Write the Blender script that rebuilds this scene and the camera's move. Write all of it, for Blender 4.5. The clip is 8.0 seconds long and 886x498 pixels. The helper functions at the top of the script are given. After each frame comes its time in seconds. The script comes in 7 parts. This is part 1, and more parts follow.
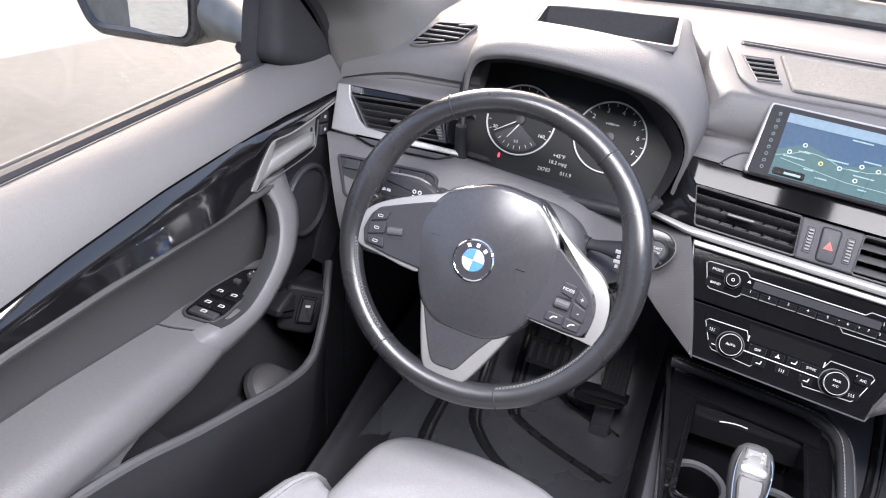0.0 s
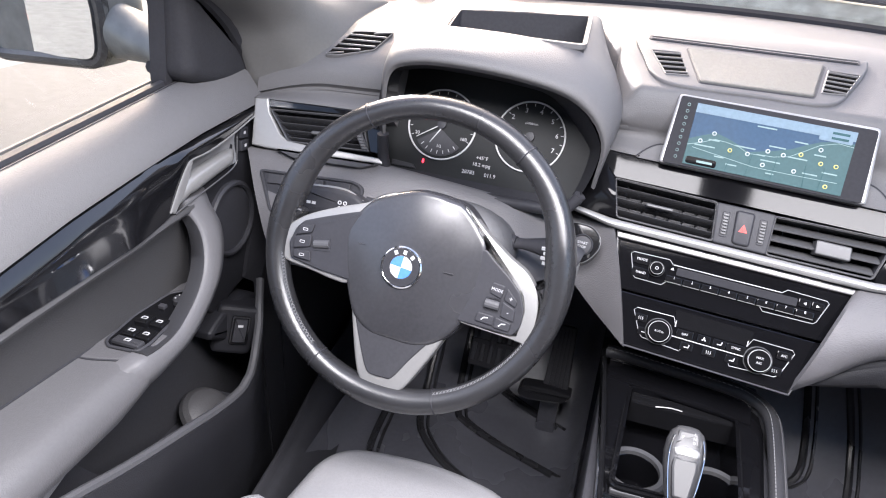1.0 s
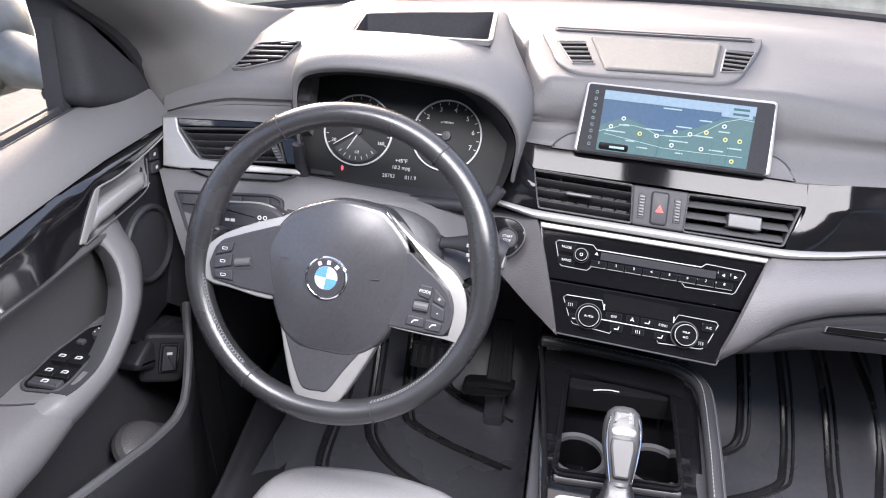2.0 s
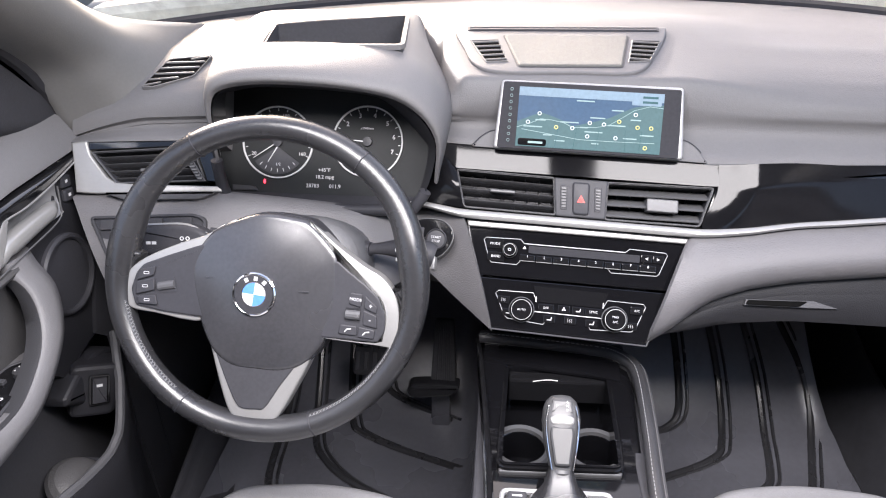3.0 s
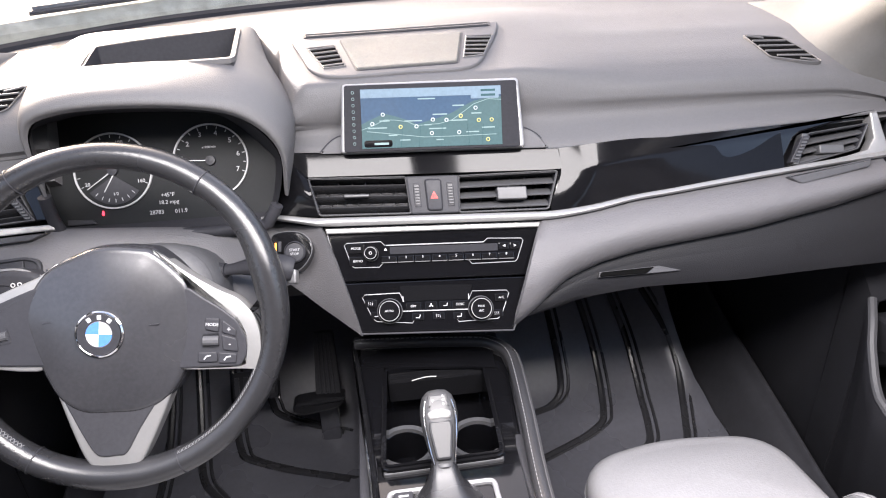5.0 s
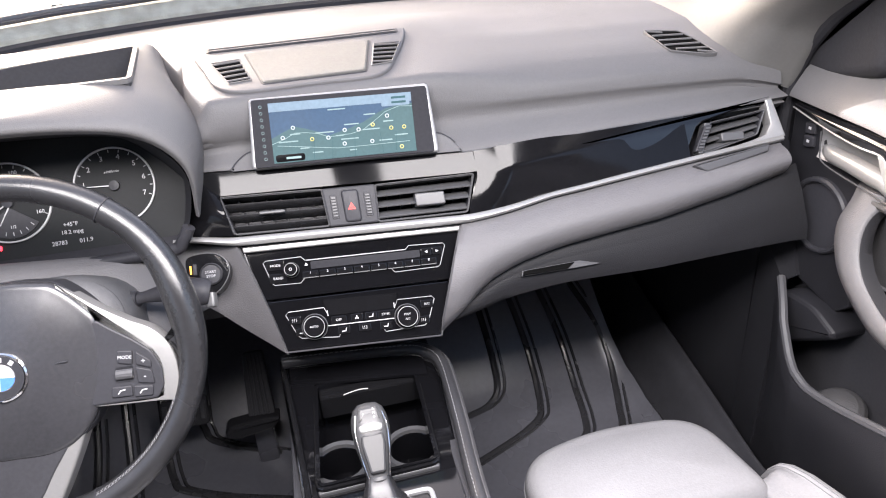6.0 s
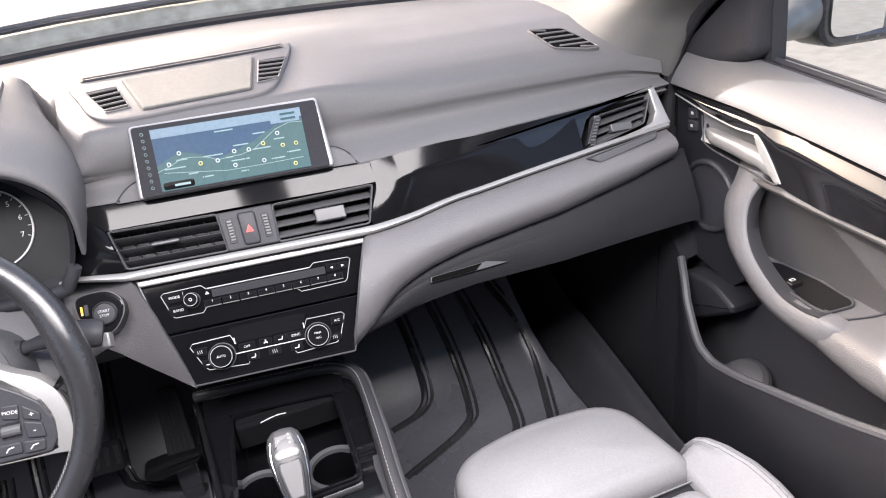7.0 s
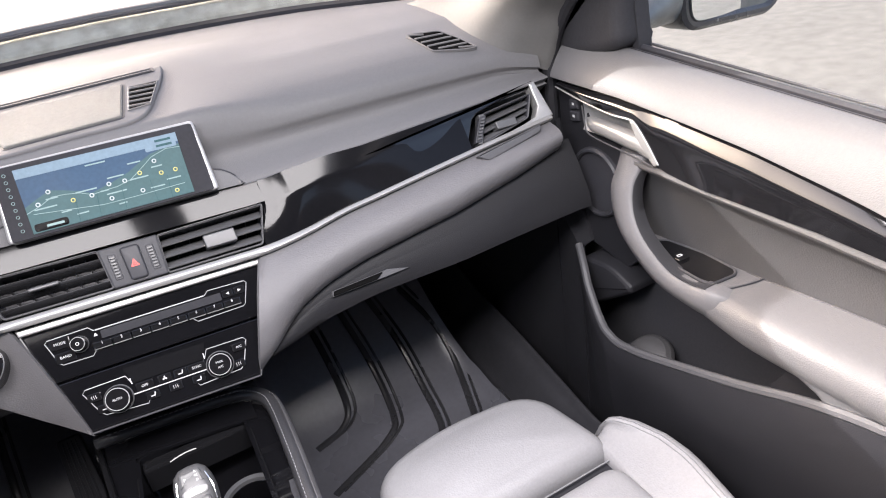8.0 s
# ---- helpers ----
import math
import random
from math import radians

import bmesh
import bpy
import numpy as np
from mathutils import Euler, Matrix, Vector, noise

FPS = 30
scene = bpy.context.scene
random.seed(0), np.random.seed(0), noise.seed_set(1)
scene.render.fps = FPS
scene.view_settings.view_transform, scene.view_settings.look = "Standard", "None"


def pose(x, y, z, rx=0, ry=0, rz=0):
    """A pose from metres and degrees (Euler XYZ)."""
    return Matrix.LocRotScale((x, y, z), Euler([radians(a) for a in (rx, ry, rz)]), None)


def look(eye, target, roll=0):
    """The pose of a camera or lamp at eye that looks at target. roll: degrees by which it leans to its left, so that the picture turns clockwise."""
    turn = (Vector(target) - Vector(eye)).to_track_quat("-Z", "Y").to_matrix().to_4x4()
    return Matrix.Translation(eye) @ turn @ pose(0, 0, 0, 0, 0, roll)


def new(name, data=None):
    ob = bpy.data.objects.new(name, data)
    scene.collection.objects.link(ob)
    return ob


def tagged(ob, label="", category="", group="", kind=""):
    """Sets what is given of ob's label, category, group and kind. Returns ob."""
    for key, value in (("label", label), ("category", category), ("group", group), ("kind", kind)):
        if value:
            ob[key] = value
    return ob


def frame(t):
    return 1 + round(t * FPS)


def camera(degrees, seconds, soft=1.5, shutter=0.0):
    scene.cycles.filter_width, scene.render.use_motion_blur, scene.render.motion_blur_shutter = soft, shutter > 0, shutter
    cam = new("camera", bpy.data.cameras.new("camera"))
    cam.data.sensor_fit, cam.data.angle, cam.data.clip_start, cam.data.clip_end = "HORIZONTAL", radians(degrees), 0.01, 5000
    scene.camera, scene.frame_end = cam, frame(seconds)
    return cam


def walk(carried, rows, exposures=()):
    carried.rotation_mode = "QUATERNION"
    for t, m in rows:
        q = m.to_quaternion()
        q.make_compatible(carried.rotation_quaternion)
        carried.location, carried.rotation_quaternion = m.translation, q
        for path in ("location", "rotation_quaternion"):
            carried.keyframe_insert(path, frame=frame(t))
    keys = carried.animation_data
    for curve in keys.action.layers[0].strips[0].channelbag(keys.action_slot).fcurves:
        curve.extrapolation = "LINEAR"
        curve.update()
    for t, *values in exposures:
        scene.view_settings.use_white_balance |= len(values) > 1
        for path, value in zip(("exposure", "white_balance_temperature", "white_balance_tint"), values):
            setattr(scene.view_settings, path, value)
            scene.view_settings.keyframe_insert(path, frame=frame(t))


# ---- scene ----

# Lengths below are drawn in a working unit; K turns them into metres.
K = 0.92
cam = camera(65.5, 8.0, soft=1.1)
PATH = [
    (0, (-0.166, -0.934, 1.376), (-0.775, 0.713, 0.42), 6.3),
    (0.5, (-0.153, -0.929, 1.379), (-0.701, 0.748, 0.436), 5.5),
    (1, (-0.142, -0.924, 1.379), (-0.615, 0.783, 0.45), 4.5),
    (1.5, (-0.131, -0.918, 1.379), (-0.525, 0.813, 0.458), 3.1),
    (3, (-0.098, -0.912, 1.385), (-0.257, 0.86, 0.47), -0.6),
    (3.5, (-0.087, -0.913, 1.383), (-0.167, 0.866, 0.472), -1.3),
    (4, (-0.078, -0.912, 1.382), (-0.078, 0.868, 0.47), -1.9),
    (4.5, (-0.068, -0.914, 1.379), (0.01, 0.866, 0.471), -2.5),
    (6, (-0.033, -0.909, 1.382), (0.304, 0.839, 0.47), -4.6),
    (6.5, (-0.019, -0.91, 1.38), (0.417, 0.817, 0.47), -5.7),
    (7, (0.002, -0.911, 1.379), (0.537, 0.786, 0.466), -7.1),
    (7.5, (0.017, -0.915, 1.38), (0.658, 0.741, 0.46), -8.6),
    (8, (0.04, -0.923, 1.377), (0.771, 0.689, 0.445), -10.0),
]
walk(cam, [(t, look(Vector(eye) * K, Vector(target) * K, roll)) for t, eye, target, roll in PATH], exposures=((0.0, 2.32, 6350, 15), (1.5, 2.38, 6350, 15), (3.5, 2.40, 6600, 15), (5.0, 2.36, 6620, 15), (6.5, 2.30, 6600, 15), (8.0, 2.12, 6580, 15)))

# ---- world and light ----
TO_SUN = Vector((-0.58, 1.0, 0.62)).normalized()
world = bpy.data.worlds.new("sky")
scene.world = world
world.use_nodes = True
wt = world.node_tree
sky = wt.nodes.new("ShaderNodeTexSky")
sky.sky_type, sky.sun_disc, sky.dust_density, sky.ozone_density = "NISHITA", False, 8.0, 0.5
sky.sun_elevation = math.asin(TO_SUN.z)
sky.sun_rotation = math.atan2(TO_SUN.x, TO_SUN.y)
wt.links.new(sky.outputs[0], wt.nodes["Background"].inputs[0])
wt.nodes["Background"].inputs[1].default_value = 0.15
sun = new("sun", bpy.data.lights.new("sun", "SUN"))
sun.data.energy, sun.data.angle, sun.data.color = 2.0, radians(0.5), (1.0, 0.99, 0.97)
sun.matrix_world = look(TO_SUN * 20, (0, 0, 1))


def opening(name, eye, target, wide, high, watts):
    """An added area lamp for the sky's light at an opening of the cabin."""
    ob = new(name, bpy.data.lights.new(name, "AREA"))
    ob.data.shape, ob.data.size, ob.data.size_y, ob.data.energy, ob.data.color = "RECTANGLE", wide * K, high * K, watts, (1.0, 0.985, 0.975)
    ob.matrix_world = look(Vector(eye) * K, Vector(target) * K)


# Fill lamp added at an unseen roof opening to brighten the cabin.
opening("roof_fill_light", (0, -0.64, 1.615), (0, -0.66, 0.6), 0.94, 0.35, 7.0)


# ---- mesh helpers ----
ORIGIN = {}


def thing(name, at, label, category, group="", kind=""):
    """An empty at the base of a thing, under which its parts hang."""
    ob = new(name)
    ob.empty_display_size = 0.02
    ob.location = Vector(at) * K
    ORIGIN[ob.name] = Vector(at)
    return tagged(ob, label, category, group, kind)


def part(name, vf, material, parent=None, label="", m=None, smooth=20, kind=""):
    """One mesh object from (verts, faces), under a thing or under a part."""
    verts, faces = vf
    base = ORIGIN[parent.name] if parent else Vector()
    me = bpy.data.meshes.new(name)
    co = [((m @ Vector(v)) if m else Vector(v)) - base for v in verts]
    me.from_pydata([c * K for c in co], [], faces)
    bm = bmesh.new()
    bm.from_mesh(me)
    bmesh.ops.recalc_face_normals(bm, faces=bm.faces)
    bm.to_mesh(me)
    bm.free()
    if smooth:
        for p in me.polygons:
            p.use_smooth = True
        me.set_sharp_from_angle(angle=radians(smooth))
    me.materials.append(material)
    ob = new(name, me)
    if parent:
        ob.parent = parent
        ORIGIN[ob.name] = base
    return tagged(ob, label, kind=kind)


def single(name, vf, material, label, category, group="", kind="", m=None, smooth=20):
    """A thing that is one mesh."""
    return tagged(part(name, vf, material, None, label, m, smooth), label, category, group, kind)


def basis(o, u, v):
    """A frame with origin o, u along its x, v along its y."""
    u = Vector(u).normalized()
    v = Vector(v)
    v = (v - u * u.dot(v)).normalized()
    n = u.cross(v)
    return Matrix(((u.x, v.x, n.x, o[0]), (u.y, v.y, n.y, o[1]), (u.z, v.z, n.z, o[2]), (0, 0, 0, 1)))


def join(*some):
    verts, faces = [], []
    for v, f in some:
        n = len(verts)
        verts += [tuple(p) for p in v]
        faces += [tuple(i + n for i in q) for q in f]
    return verts, faces


def moved(vf, m):
    return [tuple(m @ Vector(v)) for v in vf[0]], vf[1]


def area2(pts):
    return sum(a[0] * b[1] - b[0] * a[1] for a, b in zip(pts, pts[1:] + pts[:1]))


def inset(pts, d):
    """A closed outline drawn in by d."""
    out, n = [], len(pts)
    s = 1 if area2(pts) > 0 else -1
    for i in range(n):
        a, b, c = Vector(pts[i - 1]), Vector(pts[i]), Vector(pts[(i + 1) % n])
        e, f = (b - a), (c - b)
        if e.length < 1e-9 or f.length < 1e-9:
            out.append(tuple(b))
            continue
        e.normalize(), f.normalize()
        n1, n2 = Vector((-e.y, e.x)) * s, Vector((-f.y, f.x)) * s
        t = n1 + n2
        k = max(t.length_squared / 2, 0.35)
        out.append(tuple(b + t * (d / k)))
    return out


def rounded(pts, r, n=4):
    """A closed outline with its corners rounded. r: one radius, or one for each corner."""
    out, m = [], len(pts)
    for i in range(m):
        a, b, c = Vector(pts[i - 1][:2]), Vector(pts[i][:2]), Vector(pts[(i + 1) % m][:2])
        rr = r[i] if isinstance(r, (list, tuple)) else r
        e, f = a - b, c - b
        d = min(rr, e.length * 0.45, f.length * 0.45)
        p, q = b + e.normalized() * d, b + f.normalized() * d
        for k in range(n + 1):
            t = k / n
            out.append(tuple(p * (1 - t) ** 2 + b * 2 * t * (1 - t) + q * t * t))
    return out


def spline(pts, n=6, closed=False):
    """A smooth line through the points."""
    P = [Vector(p) for p in pts]
    out, m = [], len(P)
    for i in range(m if closed else m - 1):
        a = P[i - 1] if closed or i else P[0] * 2 - P[1]
        b, c = P[i], P[(i + 1) % m]
        d = P[(i + 2) % m] if closed or i + 2 < m else P[-1] * 2 - P[-2]
        for k in range(n):
            t = k / n
            out.append(tuple(0.5 * ((2 * b) + (c - a) * t + (2 * a - 5 * b + 4 * c - d) * t * t + (3 * b - a - 3 * c + d) * t ** 3)))
    if not closed:
        out.append(tuple(P[-1]))
    return out


def prism(pts, z0, z1, bevel=0.0, steps=2):
    """An outline in x, y drawn out from z0 to z1, its upper edge rounded by bevel."""
    n = len(pts)
    rings = [[(p[0], p[1], z0) for p in pts]]
    s = 1 if z1 > z0 else -1
    if bevel:
        for k in range(steps + 1):
            a = k / steps * math.pi / 2
            q = inset(pts, bevel * (1 - math.cos(a)))
            rings.append([(p[0], p[1], z1 - s * bevel * (1 - math.sin(a))) for p in q])
    else:
        rings.append([(p[0], p[1], z1) for p in pts])
    verts = [v for r in rings for v in r]
    faces = [tuple(range(n))[::-1], tuple(range(len(verts) - n, len(verts)))]
    for r in range(len(rings) - 1):
        for i in range(n):
            j = (i + 1) % n
            faces.append((r * n + i, r * n + j, (r + 1) * n + j, (r + 1) * n + i))
    return verts, faces


def ring(outer, inner, z0, z1, bevel=0.0):
    """A frame between two outlines of the same count."""
    n = len(outer)
    b = bevel
    rings = [[(x, y, z0) for x, y in outer], [(x, y, z1 - b) for x, y in outer]]
    if b:
        rings += [[(x, y, z1) for x, y in inset(outer, b)], [(x, y, z1) for x, y in inset(inner, -b)]]
    rings += [[(x, y, z1 - b) for x, y in inner], [(x, y, z0) for x, y in inner]]
    if not b:
        pass
    m = len(rings)
    verts = [v for r in rings for v in r]
    faces = []
    for r in range(m):
        for i in range(n):
            j, s = (i + 1) % n, (r + 1) % m
            faces.append((r * n + i, r * n + j, s * n + j, s * n + i))
    return verts, faces


def rect(x0, x1, y0, y1):
    return [(x0, y0), (x1, y0), (x1, y1), (x0, y1)]


def box(x0, x1, y0, y1, z0, z1, bevel=0.0):
    b = min(bevel, (x1 - x0) / 2.2, (y1 - y0) / 2.2)
    pts = rounded(rect(x0, x1, y0, y1), b, 2) if b else rect(x0, x1, y0, y1)
    return prism(pts, z0, z1, min(b, (z1 - z0) / 2.2))


def circle(cx, cy, r, n=24, ry=None):
    return [(cx + r * math.cos(2 * math.pi * i / n), cy + (ry or r) * math.sin(2 * math.pi * i / n)) for i in range(n)]


def tube(path, radius, seg=10, closed=False, flat=1.0, up=None):
    """A tube along a line. radius: one number or one for each point. flat: its height over its width."""
    P = [Vector(p) for p in path]
    n = len(P)
    verts, faces = [], []
    prev = None
    for i in range(n):
        a = P[i - 1] if closed or i else P[0]
        b = P[(i + 1) % n] if closed or i < n - 1 else P[-1]
        t = (b - a).normalized()
        if up is not None:
            side = Vector(up).cross(t).normalized()
        elif prev is None:
            side = t.orthogonal().normalized()
        else:
            side = (prev - t * prev.dot(t)).normalized()
        prev = side
        top = t.cross(side)
        r = radius[i] if isinstance(radius, (list, tuple)) else radius
        for k in range(seg):
            w = 2 * math.pi * k / seg
            verts.append(tuple(P[i] + side * (r * math.cos(w)) + top * (r * flat * math.sin(w))))
    for i in range(n if closed else n - 1):
        j = (i + 1) % n
        for k in range(seg):
            l = (k + 1) % seg
            faces.append((i * seg + k, i * seg + l, j * seg + l, j * seg + k))
    if not closed:
        faces += [tuple(range(seg))[::-1], tuple(range((n - 1) * seg, n * seg))]
    return verts, faces


def lathe(profile, seg=24, cap=True):
    """A profile of (radius, height) turned round the z axis."""
    n = len(profile)
    verts = [(r * math.cos(2 * math.pi * i / seg), r * math.sin(2 * math.pi * i / seg), z) for i in range(seg) for r, z in profile]
    faces = [(i * n + k, ((i + 1) % seg) * n + k, ((i + 1) % seg) * n + k + 1, i * n + k + 1) for i in range(seg) for k in range(n - 1)]
    if cap and profile[0][0] > 1e-6:
        faces.append(tuple(i * n for i in range(seg)))
    if cap and profile[-1][0] > 1e-6:
        faces.append(tuple(i * n + n - 1 for i in range(seg)))
    return verts, faces


def loft(rows, thick=0.0, way=None, closed=False, caps=False):
    """A sheet through rows of points; thick, along way, makes it a shell."""
    n, m = len(rows), len(rows[0])
    verts = [tuple(p) for r in rows for p in r]
    cols = m if closed else m - 1
    faces = [(i * m + k, i * m + (k + 1) % m, (i + 1) * m + (k + 1) % m, (i + 1) * m + k) for i in range(n - 1) for k in range(cols)]
    if caps:
        faces += [tuple(range(m)), tuple(range((n - 1) * m, n * m))]
    if thick:
        w = Vector(way).normalized() * thick
        N = len(verts)
        verts += [tuple(Vector(v) + w) for v in verts]
        faces += [tuple(i + N for i in f[::-1]) for f in list(faces)]
        if not closed:
            edge = [k for k in range(m)] + [i * m + m - 1 for i in range(1, n)] + [(n - 1) * m + k for k in range(m - 2, -1, -1)] + [i * m for i in range(n - 2, 0, -1)]
            faces += [(a, b, b + N, a + N) for a, b in zip(edge, edge[1:] + edge[:1])]
    return verts, faces


def lerp(table, x):
    """A value between the entries of a table of (x, value)."""
    return float(np.interp(x, [a for a, _ in table], [b for _, b in table]))


def letters(text, size, m, material, parent, name="lettering", depth=0.0006):
    """Raised letters, as a mesh part, centred on the frame m."""
    cu = bpy.data.curves.new(name, "FONT")
    cu.body, cu.size, cu.align_x, cu.align_y, cu.extrude = text, size, "CENTER", "CENTER", depth
    cu.resolution_u = 2
    tmp = bpy.data.objects.new(name, cu)
    scene.collection.objects.link(tmp)
    me = bpy.data.meshes.new_from_object(tmp.evaluated_get(bpy.context.evaluated_depsgraph_get()))
    vf = [tuple(v.co) for v in me.vertices], [tuple(p.vertices) for p in me.polygons]
    bpy.data.objects.remove(tmp)
    bpy.data.curves.remove(cu)
    bpy.data.meshes.remove(me)
    return part(name, vf, material, parent, m=m, smooth=0)


def cushioned(pts, z0, z1, edge, puff=0.008, steps=6):
    """A padded block: an outline in x, y drawn in round its upper edge, with a gently domed top."""
    xs, ys = [p[0] for p in pts], [p[1] for p in pts]
    cx, cy, hx, hy = (min(xs) + max(xs)) / 2, (min(ys) + max(ys)) / 2, (max(xs) - min(xs)) / 2, (max(ys) - min(ys)) / 2
    rings = [(0.0, z0), (0.0, (z0 + z1 - edge) / 2)]
    rings += [(edge * (1 - math.cos(math.pi / 2 * k / steps)), z1 - edge + edge * math.sin(math.pi / 2 * k / steps)) for k in range(steps + 1)]
    verts, faces, n = [], [], len(pts)
    for d, z in rings:
        verts += [(cx + (x - cx) * (1 - d / hx), cy + (y - cy) * (1 - d / hy), z) for x, y in pts]
    last = verts[-n:]
    count = len(rings)
    for f in (0.93, 0.82, 0.68, 0.5, 0.3, 0.12):
        verts += [(cx + (x - cx) * f, cy + (y - cy) * f, z + puff * (1 - f * f)) for x, y, z in last]
        count += 1
    verts.append((cx, cy, z1 + puff))
    for k in range(count - 1):
        faces += [(k * n + i, k * n + (i + 1) % n, (k + 1) * n + (i + 1) % n, (k + 1) * n + i) for i in range(n)]
    faces += [((count - 1) * n + i, (count - 1) * n + (i + 1) % n, count * n) for i in range(n)]
    faces.append(tuple(range(n))[::-1])
    return verts, faces


# ---- materials ----
def surface(name, color, rough=0.5, metal=0.0, vary=0.12, scale=40.0, grain=0.0, grain_scale=900.0, coat=0.0, cells=False, spread=0.08, specular=0.5, stretch=None):
    """A surface with stains and grain at two scales and a fine relief."""
    mat = bpy.data.materials.new(name)
    mat.use_nodes = True
    t = mat.node_tree
    b = t.nodes["Principled BSDF"]
    b.inputs["Metallic"].default_value = metal
    b.inputs["Coat Weight"].default_value = coat
    b.inputs["Coat Roughness"].default_value = 0.04
    b.inputs["Specular IOR Level"].default_value = specular
    co = t.nodes.new("ShaderNodeTexCoord")
    big, small = t.nodes.new("ShaderNodeTexNoise"), t.nodes.new("ShaderNodeTexNoise")
    big.inputs["Scale"].default_value, big.inputs["Detail"].default_value = scale * 0.2, 4
    small.inputs["Scale"].default_value, small.inputs["Detail"].default_value = scale * 6, 3
    for n in (big, small):
        t.links.new(co.outputs["Object"], n.inputs["Vector"])
    add = t.nodes.new("ShaderNodeMath")
    add.operation = "ADD"
    t.links.new(big.outputs[0], add.inputs[0])
    t.links.new(small.outputs[0], add.inputs[1])
    ramp = t.nodes.new("ShaderNodeMapRange")
    ramp.inputs["From Min"].default_value, ramp.inputs["From Max"].default_value = 0.7, 1.3
    ramp.inputs["To Min"].default_value, ramp.inputs["To Max"].default_value = 1 - vary, 1 + vary
    t.links.new(add.outputs[0], ramp.inputs["Value"])
    mul = t.nodes.new("ShaderNodeVectorMath")
    mul.operation = "SCALE"
    mul.inputs[0].default_value = color
    t.links.new(ramp.outputs[0], mul.inputs["Scale"])
    t.links.new(mul.outputs[0], b.inputs["Base Color"])
    rr = t.nodes.new("ShaderNodeMapRange")
    rr.inputs["From Min"].default_value, rr.inputs["From Max"].default_value = 0.3, 0.7
    rr.inputs["To Min"].default_value, rr.inputs["To Max"].default_value = max(rough - spread, 0.01), min(rough + spread, 1.0)
    t.links.new(big.outputs[0], rr.inputs["Value"])
    t.links.new(rr.outputs[0], b.inputs["Roughness"])
    if grain:
        g = t.nodes.new("ShaderNodeTexVoronoi" if cells else "ShaderNodeTexNoise")
        g.inputs["Scale"].default_value = grain_scale
        if stretch:
            long = t.nodes.new("ShaderNodeVectorMath")
            long.operation = "MULTIPLY"
            long.inputs[1].default_value = stretch
            t.links.new(co.outputs["Object"], long.inputs[0])
            t.links.new(long.outputs[0], g.inputs["Vector"])
        else:
            t.links.new(co.outputs["Object"], g.inputs["Vector"])
        bump = t.nodes.new("ShaderNodeBump")
        bump.inputs["Strength"].default_value, bump.inputs["Distance"].default_value = grain, 0.0006
        t.links.new(g.outputs[0], bump.inputs["Height"])
        t.links.new(bump.outputs[0], b.inputs["Normal"])
    return mat


def glow(name, color, strength):
    mat = surface(name, color, 0.5, specular=0.12)
    b = mat.node_tree.nodes["Principled BSDF"]
    b.inputs["Emission Color"].default_value = (*color, 1)
    b.inputs["Emission Strength"].default_value = strength
    return mat


def glass(name, color=(1, 1, 1), rough=0.0):
    mat = bpy.data.materials.new(name)
    mat.use_nodes = True
    t = mat.node_tree
    t.nodes.remove(t.nodes["Principled BSDF"])
    tr, gl, mix, lw, up, ad = (t.nodes.new(n) for n in ("ShaderNodeBsdfTransparent", "ShaderNodeBsdfGlossy", "ShaderNodeMixShader", "ShaderNodeLayerWeight", "ShaderNodeMath", "ShaderNodeMath"))
    tr.inputs[0].default_value = (*color, 1)
    gl.inputs["Roughness"].default_value = rough
    up.operation, up.inputs[1].default_value = "POWER", 5.0
    ad.operation, ad.inputs[1].default_value, ad.inputs[2].default_value = "MULTIPLY_ADD", 0.6, 0.025
    t.links.new(lw.outputs["Facing"], up.inputs[0])
    t.links.new(up.outputs[0], ad.inputs[0])
    t.links.new(ad.outputs[0], mix.inputs[0])
    t.links.new(tr.outputs[0], mix.inputs[1])
    t.links.new(gl.outputs[0], mix.inputs[2])
    t.links.new(mix.outputs[0], t.nodes["Material Output"].inputs[0])
    return mat


PAD = surface("soft_grey_pad", (0.111, 0.109, 0.112), 0.52, vary=0.04, grain=0.35, grain_scale=620, cells=True, specular=0.25)
PAD_DARK = surface("soft_black_pad", (0.069, 0.069, 0.074), 0.50, vary=0.05, grain=0.30, grain_scale=700, cells=True, specular=0.35)
WEAVE = surface("woven_grey_trim", (0.109, 0.106, 0.111), 0.55, vary=0.05, scale=340, grain=1.0, grain_scale=800, stretch=(0.4, 1.0, 1.0))
BLACK = surface("black_plastic", (0.034, 0.034, 0.039), 0.45, grain=0.15, grain_scale=1200, specular=0.25)
DARK = surface("dark_plastic", (0.044, 0.044, 0.049), 0.5, grain=0.2, grain_scale=1000, specular=0.2)
PIANO = surface("piano_black", (0.005, 0.005, 0.006), 0.045, vary=0.2, spread=0.02, specular=0.5)
SILVER = surface("satin_silver", (0.274, 0.271, 0.268), 0.36, metal=0.35, vary=0.04)
GREY_METAL = surface("dull_grey_metal", (0.084, 0.084, 0.087), 0.42, metal=0.2, vary=0.06)
CHROME = surface("bright_chrome", (0.75, 0.75, 0.75), 0.12, metal=1.0, vary=0.04, spread=0.04)
LEATHER = surface("black_leather", (0.022, 0.022, 0.024), 0.28, grain=0.16, grain_scale=900, cells=True, spread=0.1, specular=0.7)
SEAT = surface("grey_seat_leather", (0.280, 0.276, 0.284), 0.45, vary=0.06, grain=0.45, grain_scale=420, cells=True)
THREAD = surface("pale_thread", (0.210, 0.210, 0.217), 0.8)
